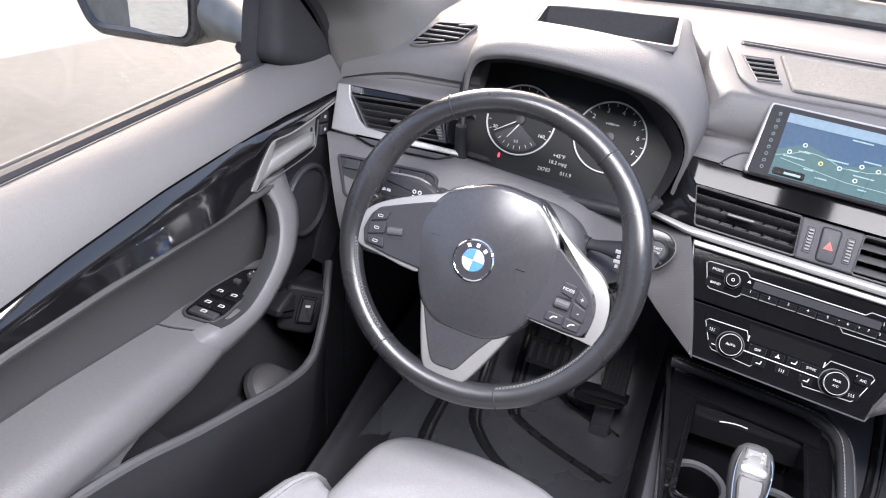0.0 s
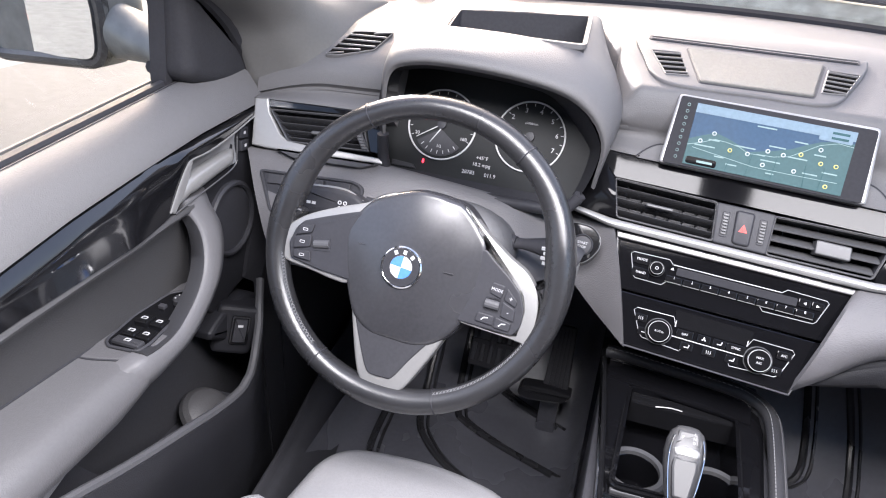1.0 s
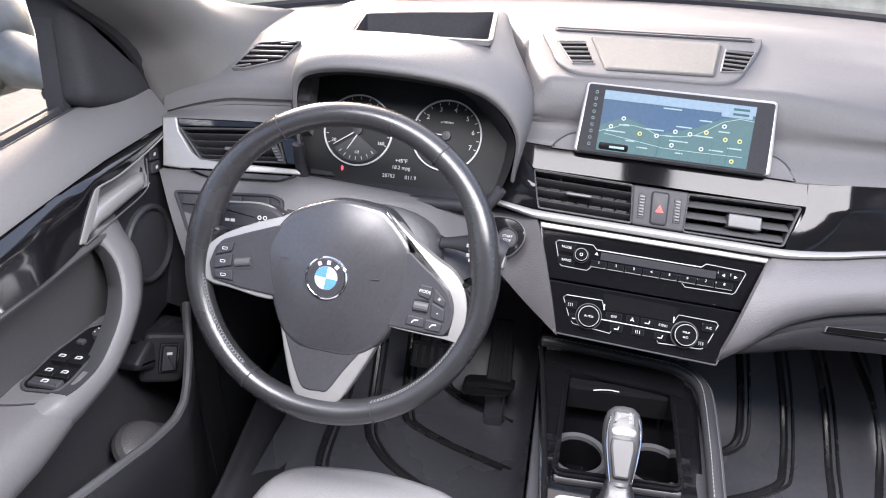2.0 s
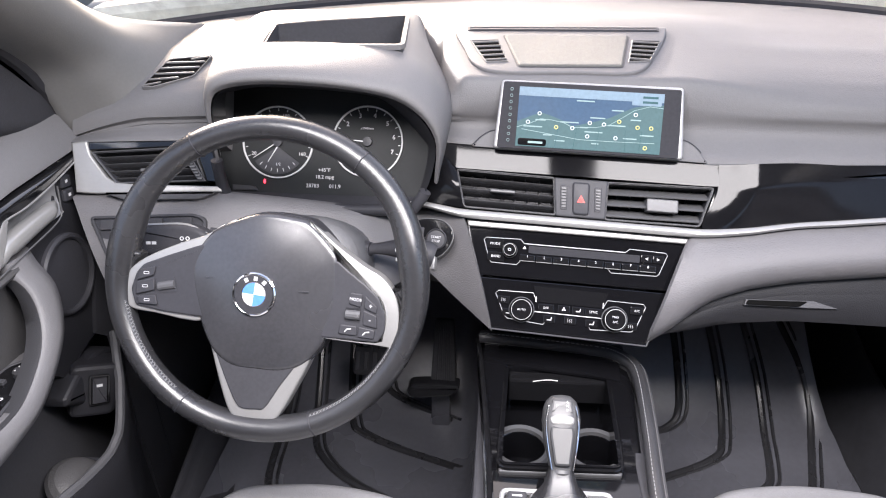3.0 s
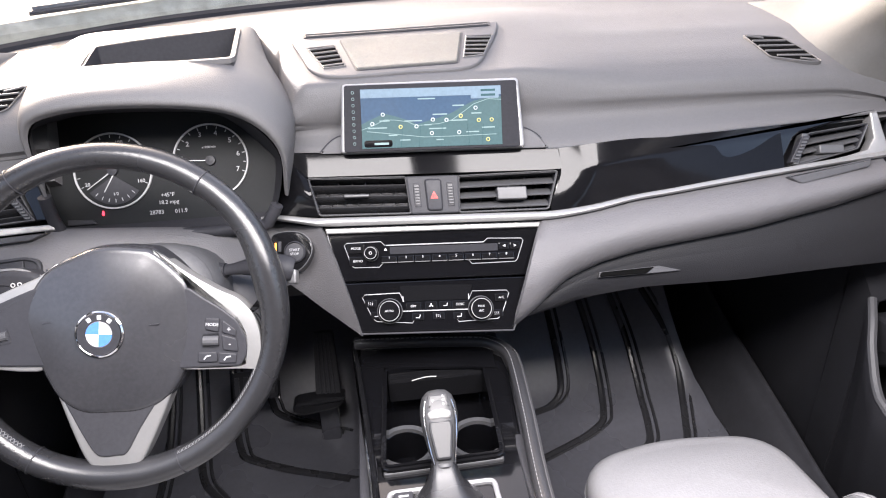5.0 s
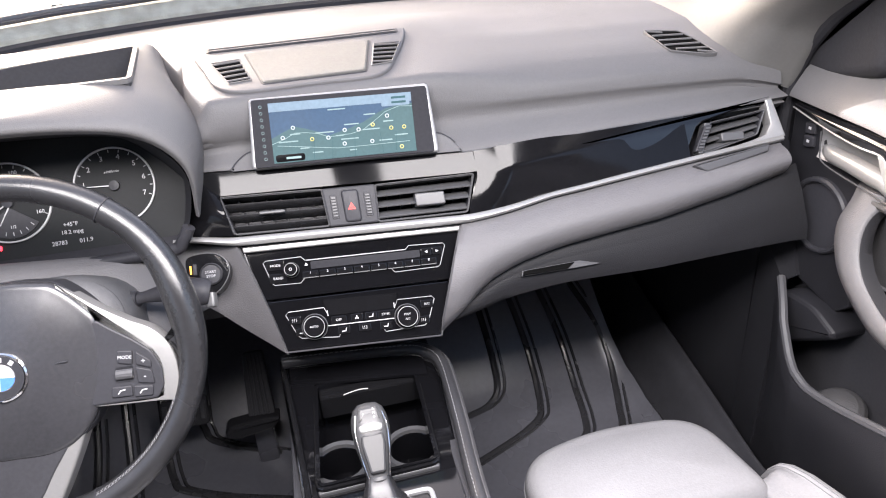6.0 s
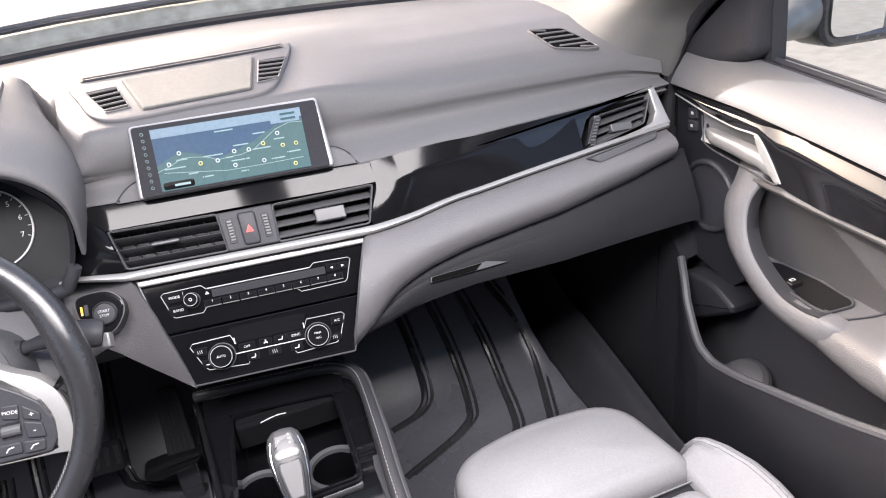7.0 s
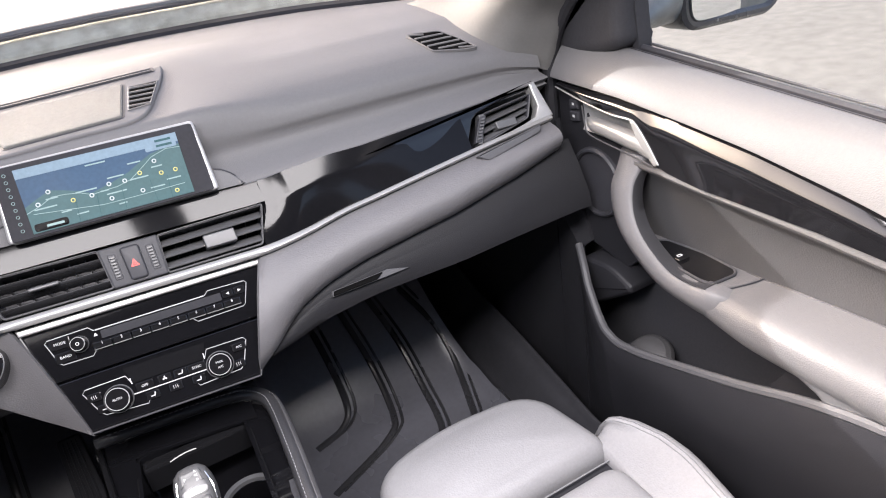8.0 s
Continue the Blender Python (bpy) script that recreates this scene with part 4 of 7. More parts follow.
for y in (0.0385, 0.032):
    part("caption_bar", box(0.070, 0.090, y, y + 0.003, 0.0, 0.0018), MAP_DARK, disp, m=M1)
part("scale_box", prism(rounded(rect(-0.094, -0.055, -0.034, -0.0245), 0.003, 2), 0.0, 0.0014), PIANO, disp, m=M1)
part("caption_bar", box(-0.080, -0.060, -0.031, -0.028, 0.0, 0.0018), MAP_LINE, disp, m=M1)
for k in range(9):
    part("menu_mark", moved(ring(circle(0, 0, 0.0021, 12), circle(0, 0, 0.0016, 12), 0, 0.0012), Matrix.Translation((-0.1075, 0.042 - k * 0.0088, 0))), MAP_LINE, disp, m=M1)
# ledge under and beside the screen
ledge = [(-0.140, 0.067), (-0.128, 0.081), (-0.112, 0.092), (0.154, 0.096), (0.170, 0.086), (0.184, 0.066)]
lo = rounded(ledge[::-1], [0.002, 0.012, 0.02, 0.02, 0.012, 0.002], 5)
part("ledge", on_face(prism(lo, -0.03, 0.008, 0.003, 3)), PAD, screen, "grey ledge under the screen", smooth=60)
part("ledge_line", tube([face(x, v, 0.0060) for x, v in lo if v > 0.068], 0.0013, 6), BLACK, screen)

# ---- instrument hood and cluster ----
hood = thing("instrument_hood", (-0.34, 0.1, 1.05), "grey instrument hood with a sunken head-up display well", "instrument hood")
sections = [
    [(-0.490, -0.024, 1.03), (-0.484, -0.045, 1.10), (-0.475, -0.058, 1.148), (-0.452, -0.062, 1.167), (-0.39, -0.064, 1.174), (-0.289, -0.061, 1.167), (-0.223, -0.052, 1.147), (-0.186, -0.041, 1.10), (-0.189, -0.024, 1.03)],
    [(-0.494, -0.026, 1.03), (-0.488, -0.049, 1.105), (-0.479, -0.064, 1.155), (-0.453, -0.069, 1.176), (-0.39, -0.071, 1.183), (-0.289, -0.068, 1.176), (-0.219, -0.058, 1.155), (-0.180, -0.045, 1.105), (-0.184, -0.026, 1.03)],
    [(-0.502, 0.0, 1.04), (-0.496, -0.03, 1.115), (-0.484, -0.050, 1.168), (-0.455, -0.056, 1.189), (-0.39, -0.058, 1.196), (-0.289, -0.055, 1.189), (-0.213, -0.045, 1.168), (-0.174, -0.028, 1.115), (-0.182, 0.0, 1.04)],
    [(-0.513, 0.04, 1.06), (-0.508, 0.02, 1.13), (-0.492, 0.0, 1.184), (-0.46, -0.012, 1.203), (-0.39, -0.014, 1.208), (-0.285, -0.012, 1.204), (-0.214, -0.004, 1.186), (-0.170, 0.02, 1.132), (-0.175, 0.05, 1.07)],
    [(-0.522, 0.09, 1.10), (-0.516, 0.075, 1.15), (-0.496, 0.065, 1.200), (-0.465, 0.06, 1.214), (-0.39, 0.06, 1.218), (-0.285, 0.06, 1.216), (-0.225, 0.065, 1.203), (-0.184, 0.08, 1.155), (-0.170, 0.10, 1.10)],
    [(-0.530, 0.15, 1.14), (-0.520, 0.15, 1.175), (-0.496, 0.15, 1.211), (-0.468, 0.15, 1.221), (-0.39, 0.15, 1.224), (-0.285, 0.15, 1.223), (-0.236, 0.15, 1.215), (-0.210, 0.15, 1.182), (-0.196, 0.15, 1.12)],
    [(-0.535, 0.22, 1.17), (-0.520, 0.22, 1.190), (-0.495, 0.22, 1.214), (-0.47, 0.22, 1.222), (-0.39, 0.22, 1.224), (-0.285, 0.22, 1.224), (-0.240, 0.22, 1.218), (-0.226, 0.22, 1.197), (-0.214, 0.22, 1.14)],
    [(-0.535, 0.27, 1.18), (-0.515, 0.27, 1.190), (-0.49, 0.27, 1.199), (-0.47, 0.27, 1.202), (-0.39, 0.27, 1.203), (-0.285, 0.27, 1.203), (-0.242, 0.27, 1.200), (-0.232, 0.27, 1.192), (-0.222, 0.27, 1.15)],
]
cols = [spline(s, 5) for s in sections]
cols = list(zip(*[spline([c[k] for c in cols], 4) for k in range(len(cols[0]))]))
sv, sf = loft([list(r) for r in cols])
WELL = [(-0.431, 0.105), (-0.244, 0.166), (-0.232, 0.013), (-0.421, 0.011)]


def cut_opening(vf, quad):
    """Opens a sheet where it lies over a four-sided outline in x, y."""
    bm = bmesh.new()
    vs = [bm.verts.new(v) for v in vf[0]]
    for f in vf[1]:
        bm.faces.new([vs[i] for i in f])
    planes = []
    for a, b in zip(quad, quad[1:] + quad[:1]):
        n = Vector((b[1] - a[1], a[0] - b[0], 0)).normalized()
        planes.append((Vector((a[0], a[1], 0)), n))
        bmesh.ops.bisect_plane(bm, geom=bm.verts[:] + bm.edges[:] + bm.faces[:], plane_co=planes[-1][0], plane_no=n, dist=1e-6)
    s = 1 if sum((Vector((sum(q[0] for q in quad) / 4, sum(q[1] for q in quad) / 4, 0)) - p).dot(n) for p, n in planes) > 0 else -1
    gone = [f for f in bm.faces if all((f.calc_center_median() * Vector((1, 1, 0)) - p).dot(n) * s > 0 for p, n in planes)]
    bmesh.ops.delete(bm, geom=gone, context="FACES")
    bm.verts.index_update()
    out = [tuple(v.co) for v in bm.verts], [tuple(v.index for v in f.verts) for f in bm.faces]
    bm.free()
    return out


part("shell", cut_opening((sv, sf), WELL), PAD, hood, smooth=60)
wo = rounded(WELL[::-1], 0.008, 3)


def crest(vf, base):
    """Lays a flat outline on the curved top of the hood."""
    return [(x, y, z - base + lerp([(-0.02, 1.2035), (0.0, 1.2075), (0.06, 1.2172), (0.15, 1.2238), (0.22, 1.2242)], y)) for x, y, z in vf[0]], vf[1]


part("well", crest(join(ring(inset(wo, -0.001), inset(wo, 0.003), -0.055, 0.0), prism(inset(wo, 0.001), -0.057, -0.052)), 0.0), DARK, hood, "dark head-up display well")
part("well_rim", crest(ring(inset(wo, -0.0035), inset(wo, 0.0015), -0.006, 0.0004, 0.0006), 0.0), PAD, hood)

cluster = thing("instrument_cluster", (-0.37, 0.01, 0.99), "black instrument cluster with two white-ringed dials", "instrument cluster")
lip = [(-0.491, -0.035, 1.06), (-0.483, -0.045, 1.12), (-0.472, -0.057, 1.150), (-0.451, -0.06, 1.166), (-0.39, -0.062, 1.173), (-0.289, -0.059, 1.166), (-0.224, -0.05, 1.146), (-0.188, -0.04, 1.10), (-0.190, -0.03, 1.05), (-0.212, -0.026, 1.0), (-0.25, -0.024, 0.986), (-0.47, -0.024, 0.99), (-0.489, -0.028, 1.01)]
inner = [(-0.154, 0.03), (-0.160, 0.080), (-0.155, 0.102), (-0.12, 0.113), (-0.068, 0.120), (0.049, 0.114), (0.106, 0.101), (0.16, 0.050), (0.168, 0.028), (0.158, -0.022), (0.143, -0.034), (-0.125, -0.031), (-0.142, -0.018)]
a = spline(lip, 5, True)
b = [tuple(DIALS @ Vector((x, y, 0.0))) for x, y in spline(inner, 5, True)]
mid = [tuple(Vector(p).lerp(Vector(q), 0.55) + Vector((0, -0.004, 0))) for p, q in zip(a, b)]
part("surround", loft([a, mid, b], closed=True), MATT, cluster, smooth=60)
part("front_lip", tube(a[43:] + a[:1], 0.0085, 10), BLACK, cluster, smooth=60)
face_out = spline([(x * 1.02, y) for x, y in inner], 5, True)
part("dial_board", prism(face_out, -0.012, -0.001), DIALFACE, cluster, m=DIALS)
for cx, cy, nums, a0, a1, r in ((-0.0515, 0.0405, ("20", "40", "60", "80", "100", "120", "140", "160"), 205, -25, 0.0525), (0.0805, 0.0435, ("1", "2", "3", "4", "5", "6", "7"), 172, -22, 0.0515)):
    dial = part("dial", moved(prism(circle(0, 0, r - 0.002, 40), 0, 0.001), Matrix.Translation((cx, cy, -0.001))), DIALFACE, cluster, m=DIALS)
    part("dial_ring", moved(ring(circle(0, 0, r, 48), circle(0, 0, r - 0.0022, 48), 0, 0.004, 0.0006), Matrix.Translation((cx, cy, -0.001))), WHITE, dial, "bright ring", m=DIALS)
    n = len(nums)
    for i, t in enumerate(nums):
        w = radians(a0 + (a1 - a0) * i / (n - 1))
        letters(t, 0.0095 if n < 8 else 0.0072, DIALS @ Matrix.Translation((cx + (r - 0.013) * math.cos(w), cy + (r - 0.013) * math.sin(w), 0.0004)), WHITE, dial, "digit", 0.0003)
    for i in range(2 * n - 1):
        w = radians(a0 + (a1 - a0) * i / (2 * n - 2))
        m = Matrix.Translation((cx, cy, 0)) @ Matrix.Rotation(w, 4, "Z")
        part("tick", moved(box(r - 0.0072, r - 0.0035, -0.0004, 0.0004, -0.0002, 0.0006), m), WHITE, dial, m=DIALS)
    tipw = radians(213 if n == 8 else 176)
    m = Matrix.Translation((cx, cy, 0)) @ Matrix.Rotation(tipw, 4, "Z")
    part("needle", moved(prism([(-0.006, -0.0008), (r - 0.010, -0.0004), (r - 0.010, 0.0004), (-0.006, 0.0008)], 0.002, 0.0036), m), WHITE, dial, m=DIALS)
    part("cap", moved(lathe([(0.007, 0.0), (0.0065, 0.005), (0, 0.0055)], 20), Matrix.Translation((cx, cy, 0))), BLACK, dial, m=DIALS)
sub = part("fuel_gauge", moved(prism([(0, 0)] + [(0.040 * math.cos(radians(w)), 0.040 * math.sin(radians(w))) for w in range(212, 329, 8)], 0.0002, 0.0016), Matrix.Translation((-0.0515, 0.034, 0))), DARK, cluster, m=DIALS)
for w in range(225, 320, 15):
    m = Matrix.Translation((-0.0515, 0.034, 0)) @ Matrix.Rotation(radians(w), 4, "Z")
    part("tick", moved(box(0.032, 0.037, -0.0004, 0.0004, 0.001, 0.0022), m), WHITE, sub, m=DIALS)
letters("1/2", 0.006, DIALS @ Matrix.Translation((-0.0505, 0.0085, 0.0018)), WHITE, sub, "digit", 0.0003)
m = Matrix.Translation((-0.0515, 0.034, 0)) @ Matrix.Rotation(radians(238), 4, "Z")
part("needle", moved(prism([(0, -0.0008), (0.026, -0.0004), (0.026, 0.0004), (0, 0.0008)], 0.002, 0.0036), m), WHITE, sub, m=DIALS)
letters("x1000/min", 0.0045, DIALS @ Matrix.Translation((0.0795, 0.0625, 0.0004)), WHITE, cluster, "lettering", 0.0002)
for text, size, x, y in (("+45°F", 0.0075, 0.0175, 0.0015), ("18.2 mpg", 0.0075, 0.018, -0.0085), ("28783", 0.0078, 0.0005, -0.0215), ("011.9", 0.0078, 0.0335, -0.0220)):
    letters(text, size, DIALS @ Matrix.Translation((x, y, 0.0)), WHITE, cluster, "lettering", 0.0003)
part("warning_light", moved(prism(circle(0, 0, 0.0016, 8, 0.0035), 0, 0.0012), Matrix.Translation((-0.0705, -0.0165, 0))), RED_LAMP, cluster, "small red warning light", m=DIALS)
part("reset_stalk", prism([(-0.118, -0.022), (-0.085, -0.024), (-0.080, -0.030), (-0.118, -0.030)][::-1], -0.001, 0.003, 0.001), DARK, cluster, m=DIALS)

# ---- steering column, stalks, light switch ----
column = thing("steering_column", (-0.385, -0.08, 0.93), "dark plastic steering column shroud", "steering column")
ca = WHEEL @ Matrix.Translation((0, -0.012, 0))
rows = []
for d, sx, sy in ((-0.045, 0.085, 0.072), (-0.06, 0.105, 0.078), (-0.10, 0.112, 0.080), (-0.16, 0.115, 0.075), (-0.24, 0.115, 0.07)):
    rows.append([(sx * math.copysign(abs(math.cos(w)) ** 0.7, math.cos(w)), sy * math.copysign(abs(math.sin(w)) ** 0.7, math.sin(w)) + 0.01, d) for w in [2 * math.pi * k / 36 for k in range(36)]])
part("shroud", loft(rows, closed=True, caps=True), END, column, m=ca, smooth=60)
part("split_line", loft([[(x * 1.003, y, z) for x, y, z in r if True] for r in (rows[1], [(x, y, z - 0.003) for x, y, z in rows[1]])], closed=True), BLACK, column, m=ca)


def stalk(label, at):
    return thing("column_stalk", at, label, "stalk", "column stalks")


ws = stalk("black wiper stalk with white symbols", (-0.285, -0.09, 0.955))
part("collar", tube([(-0.290, -0.085, 0.955), (-0.270, -0.09, 0.957)], [0.013, 0.010], 14), BLACK, ws)
part("lever", tube(spline([(-0.275, -0.09, 0.957), (-0.245, -0.095, 0.962), (-0.215, -0.10, 0.964), (-0.195, -0.104, 0.961), (-0.182, -0.105, 0.957)], 4), [0.008, 0.008, 0.008, 0.009, 0.0105, 0.012, 0.014, 0.015, 0.016, 0.0165, 0.017, 0.017, 0.0175, 0.0175, 0.0175, 0.0165, 0.015], 12, flat=0.7), BLACK, ws, smooth=50)
for j in range(4):
    part("mark", box(-0.229 - 0.003 * (j % 2), -0.225 + 0.003 * (j % 2), -0.120, -0.1165, 0.949 + j * 0.007, 0.9525 + j * 0.007), WHITE, ws)
ts = stalk("black indicator stalk with white symbols", (-0.475, -0.09, 0.975))
part("collar", tube([(-0.478, -0.085, 0.965), (-0.495, -0.09, 0.97)], [0.013, 0.012], 14), DARK, ts)
TS = basis((-0.53, -0.115, 0.976), (1, 0, 0.03), (0, 0.35, 0.94))
part("lever", prism(spline([(0.055, -0.010), (0.045, 0.010), (0.015, 0.0205), (-0.045, 0.0195), (-0.056, 0.012), (-0.056, -0.016), (-0.040, -0.022), (0.02, -0.022)], 5, True), -0.012, 0.010, 0.008, 4), BLACK, ts, m=TS, smooth=60)
part("top_edge", tube([(x, y, 0.004) for x, y in spline([(0.045, 0.008), (0.015, 0.0205), (-0.045, 0.0195)], 5)], 0.0018, 6), SILVER, ts, "bright upper edge", m=TS)
for x, y in ((-0.034, -0.004), (-0.026, -0.004)):
    part("mark", box(x - 0.003, x + 0.003, y - 0.002, y + 0.002, 0.009, 0.0108), WHITE, ts, m=TS)
for x, y in ((0.013, 0.002), (0.021, 0.002), (0.013, -0.006), (0.021, -0.006)):
    part("mark", ring(circle(x, y, 0.003, 8), circle(x, y, 0.0018, 8), 0.009, 0.0108), WHITE, ts, m=TS)

lights = thing("light_switch_panel", face(-0.59, -0.04), "dark light switch panel below the driver's vent", "switch panel")
lp = rounded([(-0.664, -0.016), (-0.636, -0.078), (-0.56, -0.09), (-0.503, -0.07), (-0.506, -0.024), (-0.522, -0.017)], 0.008, 3)
part("frame", on_face(ring(lp, inset(lp, 0.004), 0.0, 0.0155, 0.001)), DARK, lights)
part("panel", on_face(prism(inset(lp, 0.003), 0.0, 0.012, 0.001)), BLACK, lights)
for x0, x1 in ((-0.648, -0.625), (-0.60, -0.565), (-0.562, -0.525)):
    part("key", on_face(prism(rounded(rect(x0, x1, -0.036, -0.022), 0.002, 2), 0.0, 0.016, 0.001)), DARK, lights)

# ---- steering wheel ----
wheel = thing("steering_wheel", (-0.379, -0.2, 0.78), "black leather steering wheel with silver trimmed spokes", "steering wheel")
ring_pts, ring_r = [], []
for i in range(120):
    w = 2 * math.pi * i / 120
    deg = math.degrees(w)
    thumb = sum(math.exp(-((((deg - c + 180) % 360) - 180) / 17) ** 2) for c in (8, 166))
    low = math.exp(-((((deg - 268 + 180) % 360) - 180) / 22) ** 2)
    grow = 0.0016 + 0.0036 * thumb + 0.0010 * low
    ring_pts.append(((0.1868 - grow) * math.cos(w), -0.003 + (0.1868 - grow) * math.sin(w), 0.0))
    ring_r.append(0.0138 + grow)
part("rim", tube(ring_pts, ring_r, 18, True, flat=1.12, up=(0, 0, 1)), LEATHER, wheel, "black leather rim", m=WHEEL, smooth=60)
for web in ([(-0.1870, 0.0480), (-0.1730, 0.0440), (-0.1650, 0.0330), (-0.1550, 0.0270), (-0.1620, 0.0170), (-0.1750, 0.0030), (-0.1860, -0.0060)], [(0.1880, 0.0180), (0.1765, 0.0120), (0.1700, -0.0020), (0.1600, -0.0095), (0.1510, -0.0130), (0.1610, -0.0215), (0.1690, -0.0420), (0.1850, -0.0520)]):
    web = spline(web, 3, True)
    part("grip_web", prism(web if area2(web) > 0 else web[::-1], -0.014, 0.008, 0.005, 4), LEATHER, wheel, "leather web between rim and spoke", m=WHEEL, smooth=60)
for deg in (118, 51, 236, 288.5):
    w = radians(deg)
    c = Vector((0.1850 * math.cos(w), -0.003 + 0.1850 * math.sin(w), 0))
    t = Vector((-math.sin(w), math.cos(w), 0))
    side = Vector((math.cos(w), math.sin(w), 0))
    loop = [tuple(c + side * (0.0158 * math.cos(q)) + Vector((0, 0, 0.0177 * math.sin(q)))) for q in [2 * math.pi * k / 20 for k in range(20)]]
    part("seam", tube(loop, 0.0009, 6, True), BLACK, wheel, m=WHEEL)
st = []
for a0, a1 in ((189, 232), (289, 335)):
    for k in range(int((a1 - a0) / 1.5)):
        w = radians(a0 + k * 1.5)
        for a, b in ((0.0, 0.020), (0.020, 0.004)):
            p = Vector((0.1714 * math.cos(w + a), -0.003 + 0.1714 * math.sin(w + a), 0.0080))
            q = Vector((0.1736 * math.cos(w + b), -0.003 + 0.1736 * math.sin(w + b), 0.0134))
            st.append(tube([p, q], 0.00045, 4))
part("stitching", join(*st), THREAD, wheel, "pale stitching", m=WHEEL, kind="stuff")
HUBF = WHEEL
hub = spline([(0.0027, 0.0775), (-0.0268, 0.0708), (-0.0566, 0.0585), (-0.0756, 0.0395), (-0.0885, 0.012), (-0.0867, -0.0155), (-0.0752, -0.060), (-0.0614, -0.0898), (-0.0397, -0.1068), (-0.0102, -0.1109), (0.0193, -0.1125), (0.0440, -0.1050), (0.0655, -0.0860), (0.0774, -0.0609), (0.0881, -0.0281), (0.0908, 0.0177), (0.080, 0.0408), (0.0565, 0.0665), (0.0392, 0.0728)], 4, True)
hub = [(u * 1.025, (v + 0.015) * 1.02 - 0.015) for u, v in hub]
part("hub_base", prism(inset(hub, -0.001), -0.04, 0.004, 0.004), BLACK, wheel, m=HUBF)
part("airbag_cover", cushioned(hub, 0.002, 0.013, 0.009, 0.0095), HUB, wheel, "dark grained airbag cover", m=HUBF, smooth=70)
badge = part("badge", lathe([(0.0262, 0.0), (0.0262, 0.002), (0.0245, 0.0032), (0.0235, 0.0026), (0.0, 0.0026)], 40), CHROME, wheel, "round badge in blue, white and black", m=HUBF @ Matrix.Translation((-0.0075, -0.0185, 0.0222)))
BADGE = HUBF @ Matrix.Translation((-0.0075, -0.0185, 0.0252)) @ Matrix.Rotation(radians(-8), 4, "Z")
part("badge_band", ring(circle(0, 0, 0.0232, 40), circle(0, 0, 0.0148, 40), 0, 0.0006), BLACK, badge, m=BADGE)
for q in range(4):
    pts = [(0, 0)] + [(0.014 * math.cos(radians(q * 90 + 10 * k)), 0.014 * math.sin(radians(q * 90 + 10 * k))) for k in range(10)]
    part("badge_field", prism(pts, 0, 0.0006), BLUE if q in (1, 3) else WHITE, badge, m=BADGE)
for q in (55, 90, 125):
    m = Matrix.Rotation(radians(q - 90), 4, "Z")
    part("badge_mark", moved(box(-0.0022, 0.0022, 0.0165, 0.0215, 0, 0.0010), m), WHITE, badge, m=BADGE)
part("hub_line", box(-0.069, -0.058, -0.0005, 0.0005, 0.0150, 0.0176), BLACK, wheel, m=HUBF)
part("hub_line", box(0.045, 0.057, -0.0155, -0.0145, 0.0150, 0.0206), BLACK, wheel, m=HUBF)
# left spoke
ls = spline([(-0.045, 0.0620), (-0.0723, 0.0510), (-0.1103, 0.0385), (-0.1477, 0.0225), (-0.1695, 0.0055), (-0.1775, -0.0110), (-0.1776, -0.0260), (-0.1658, -0.0395), (-0.1386, -0.0450), (-0.070, -0.0525), (-0.05, 0.0)], 4, True)
part("spoke", prism(ls, -0.02, 0.009, 0.003, 3), SILVER, wheel, "satin silver spoke", m=HUBF, smooth=50)
li = rounded([(-0.055, 0.0440), (-0.0824, 0.0373), (-0.1181, 0.0256), (-0.1479, 0.0149), (-0.1570, 0.0050), (-0.1640, -0.0159), (-0.1585, -0.0355), (-0.1206, -0.0435), (-0.070, -0.0495)], 0.004, 3)
insert = part("switch_panel", prism(li, 0.0, 0.0125, 0.002), BLACK, wheel, "dark switch panel", m=HUBF)
for q in ([(-0.1505, 0.0085), (-0.1312, 0.0125), (-0.1336, 0.0014), (-0.1550, -0.0048)], [(-0.1555, -0.0068), (-0.1332, -0.0015), (-0.1328, -0.0165), (-0.1560, -0.0221)], [(-0.1549, -0.0241), (-0.1319, -0.0222), (-0.1297, -0.0349), (-0.1535, -0.0329)]):
    k = part("button", prism(rounded(q[::-1], 0.002, 2), 0.0, 0.0158, 0.0012), BLACK, insert, m=HUBF)
    c = (sum(p[0] for p in q) / 4, sum(p[1] for p in q) / 4)
    part("mark", ring(rounded(rect(c[0] - 0.0034, c[0] + 0.0034, c[1] - 0.0017, c[1] + 0.0017), 0.001, 2), rounded(rect(c[0] - 0.0028, c[0] + 0.0028, c[1] - 0.0011, c[1] + 0.0011), 0.0008, 2), 0.0150, 0.0160), WHITE, k, m=HUBF)
part("rocker_well", prism(rounded([(-0.1305, -0.0205), (-0.1055, -0.0180), (-0.1090, -0.0005), (-0.1320, -0.0045)], 0.002, 2), 0.0, 0.0135), BLACK, insert, m=HUBF)
part("rocker", tube([(-0.1285, -0.0125, 0.0125), (-0.1085, -0.0095, 0.0125)], 0.0055, 12), PAD_DARK, insert, m=HUBF)
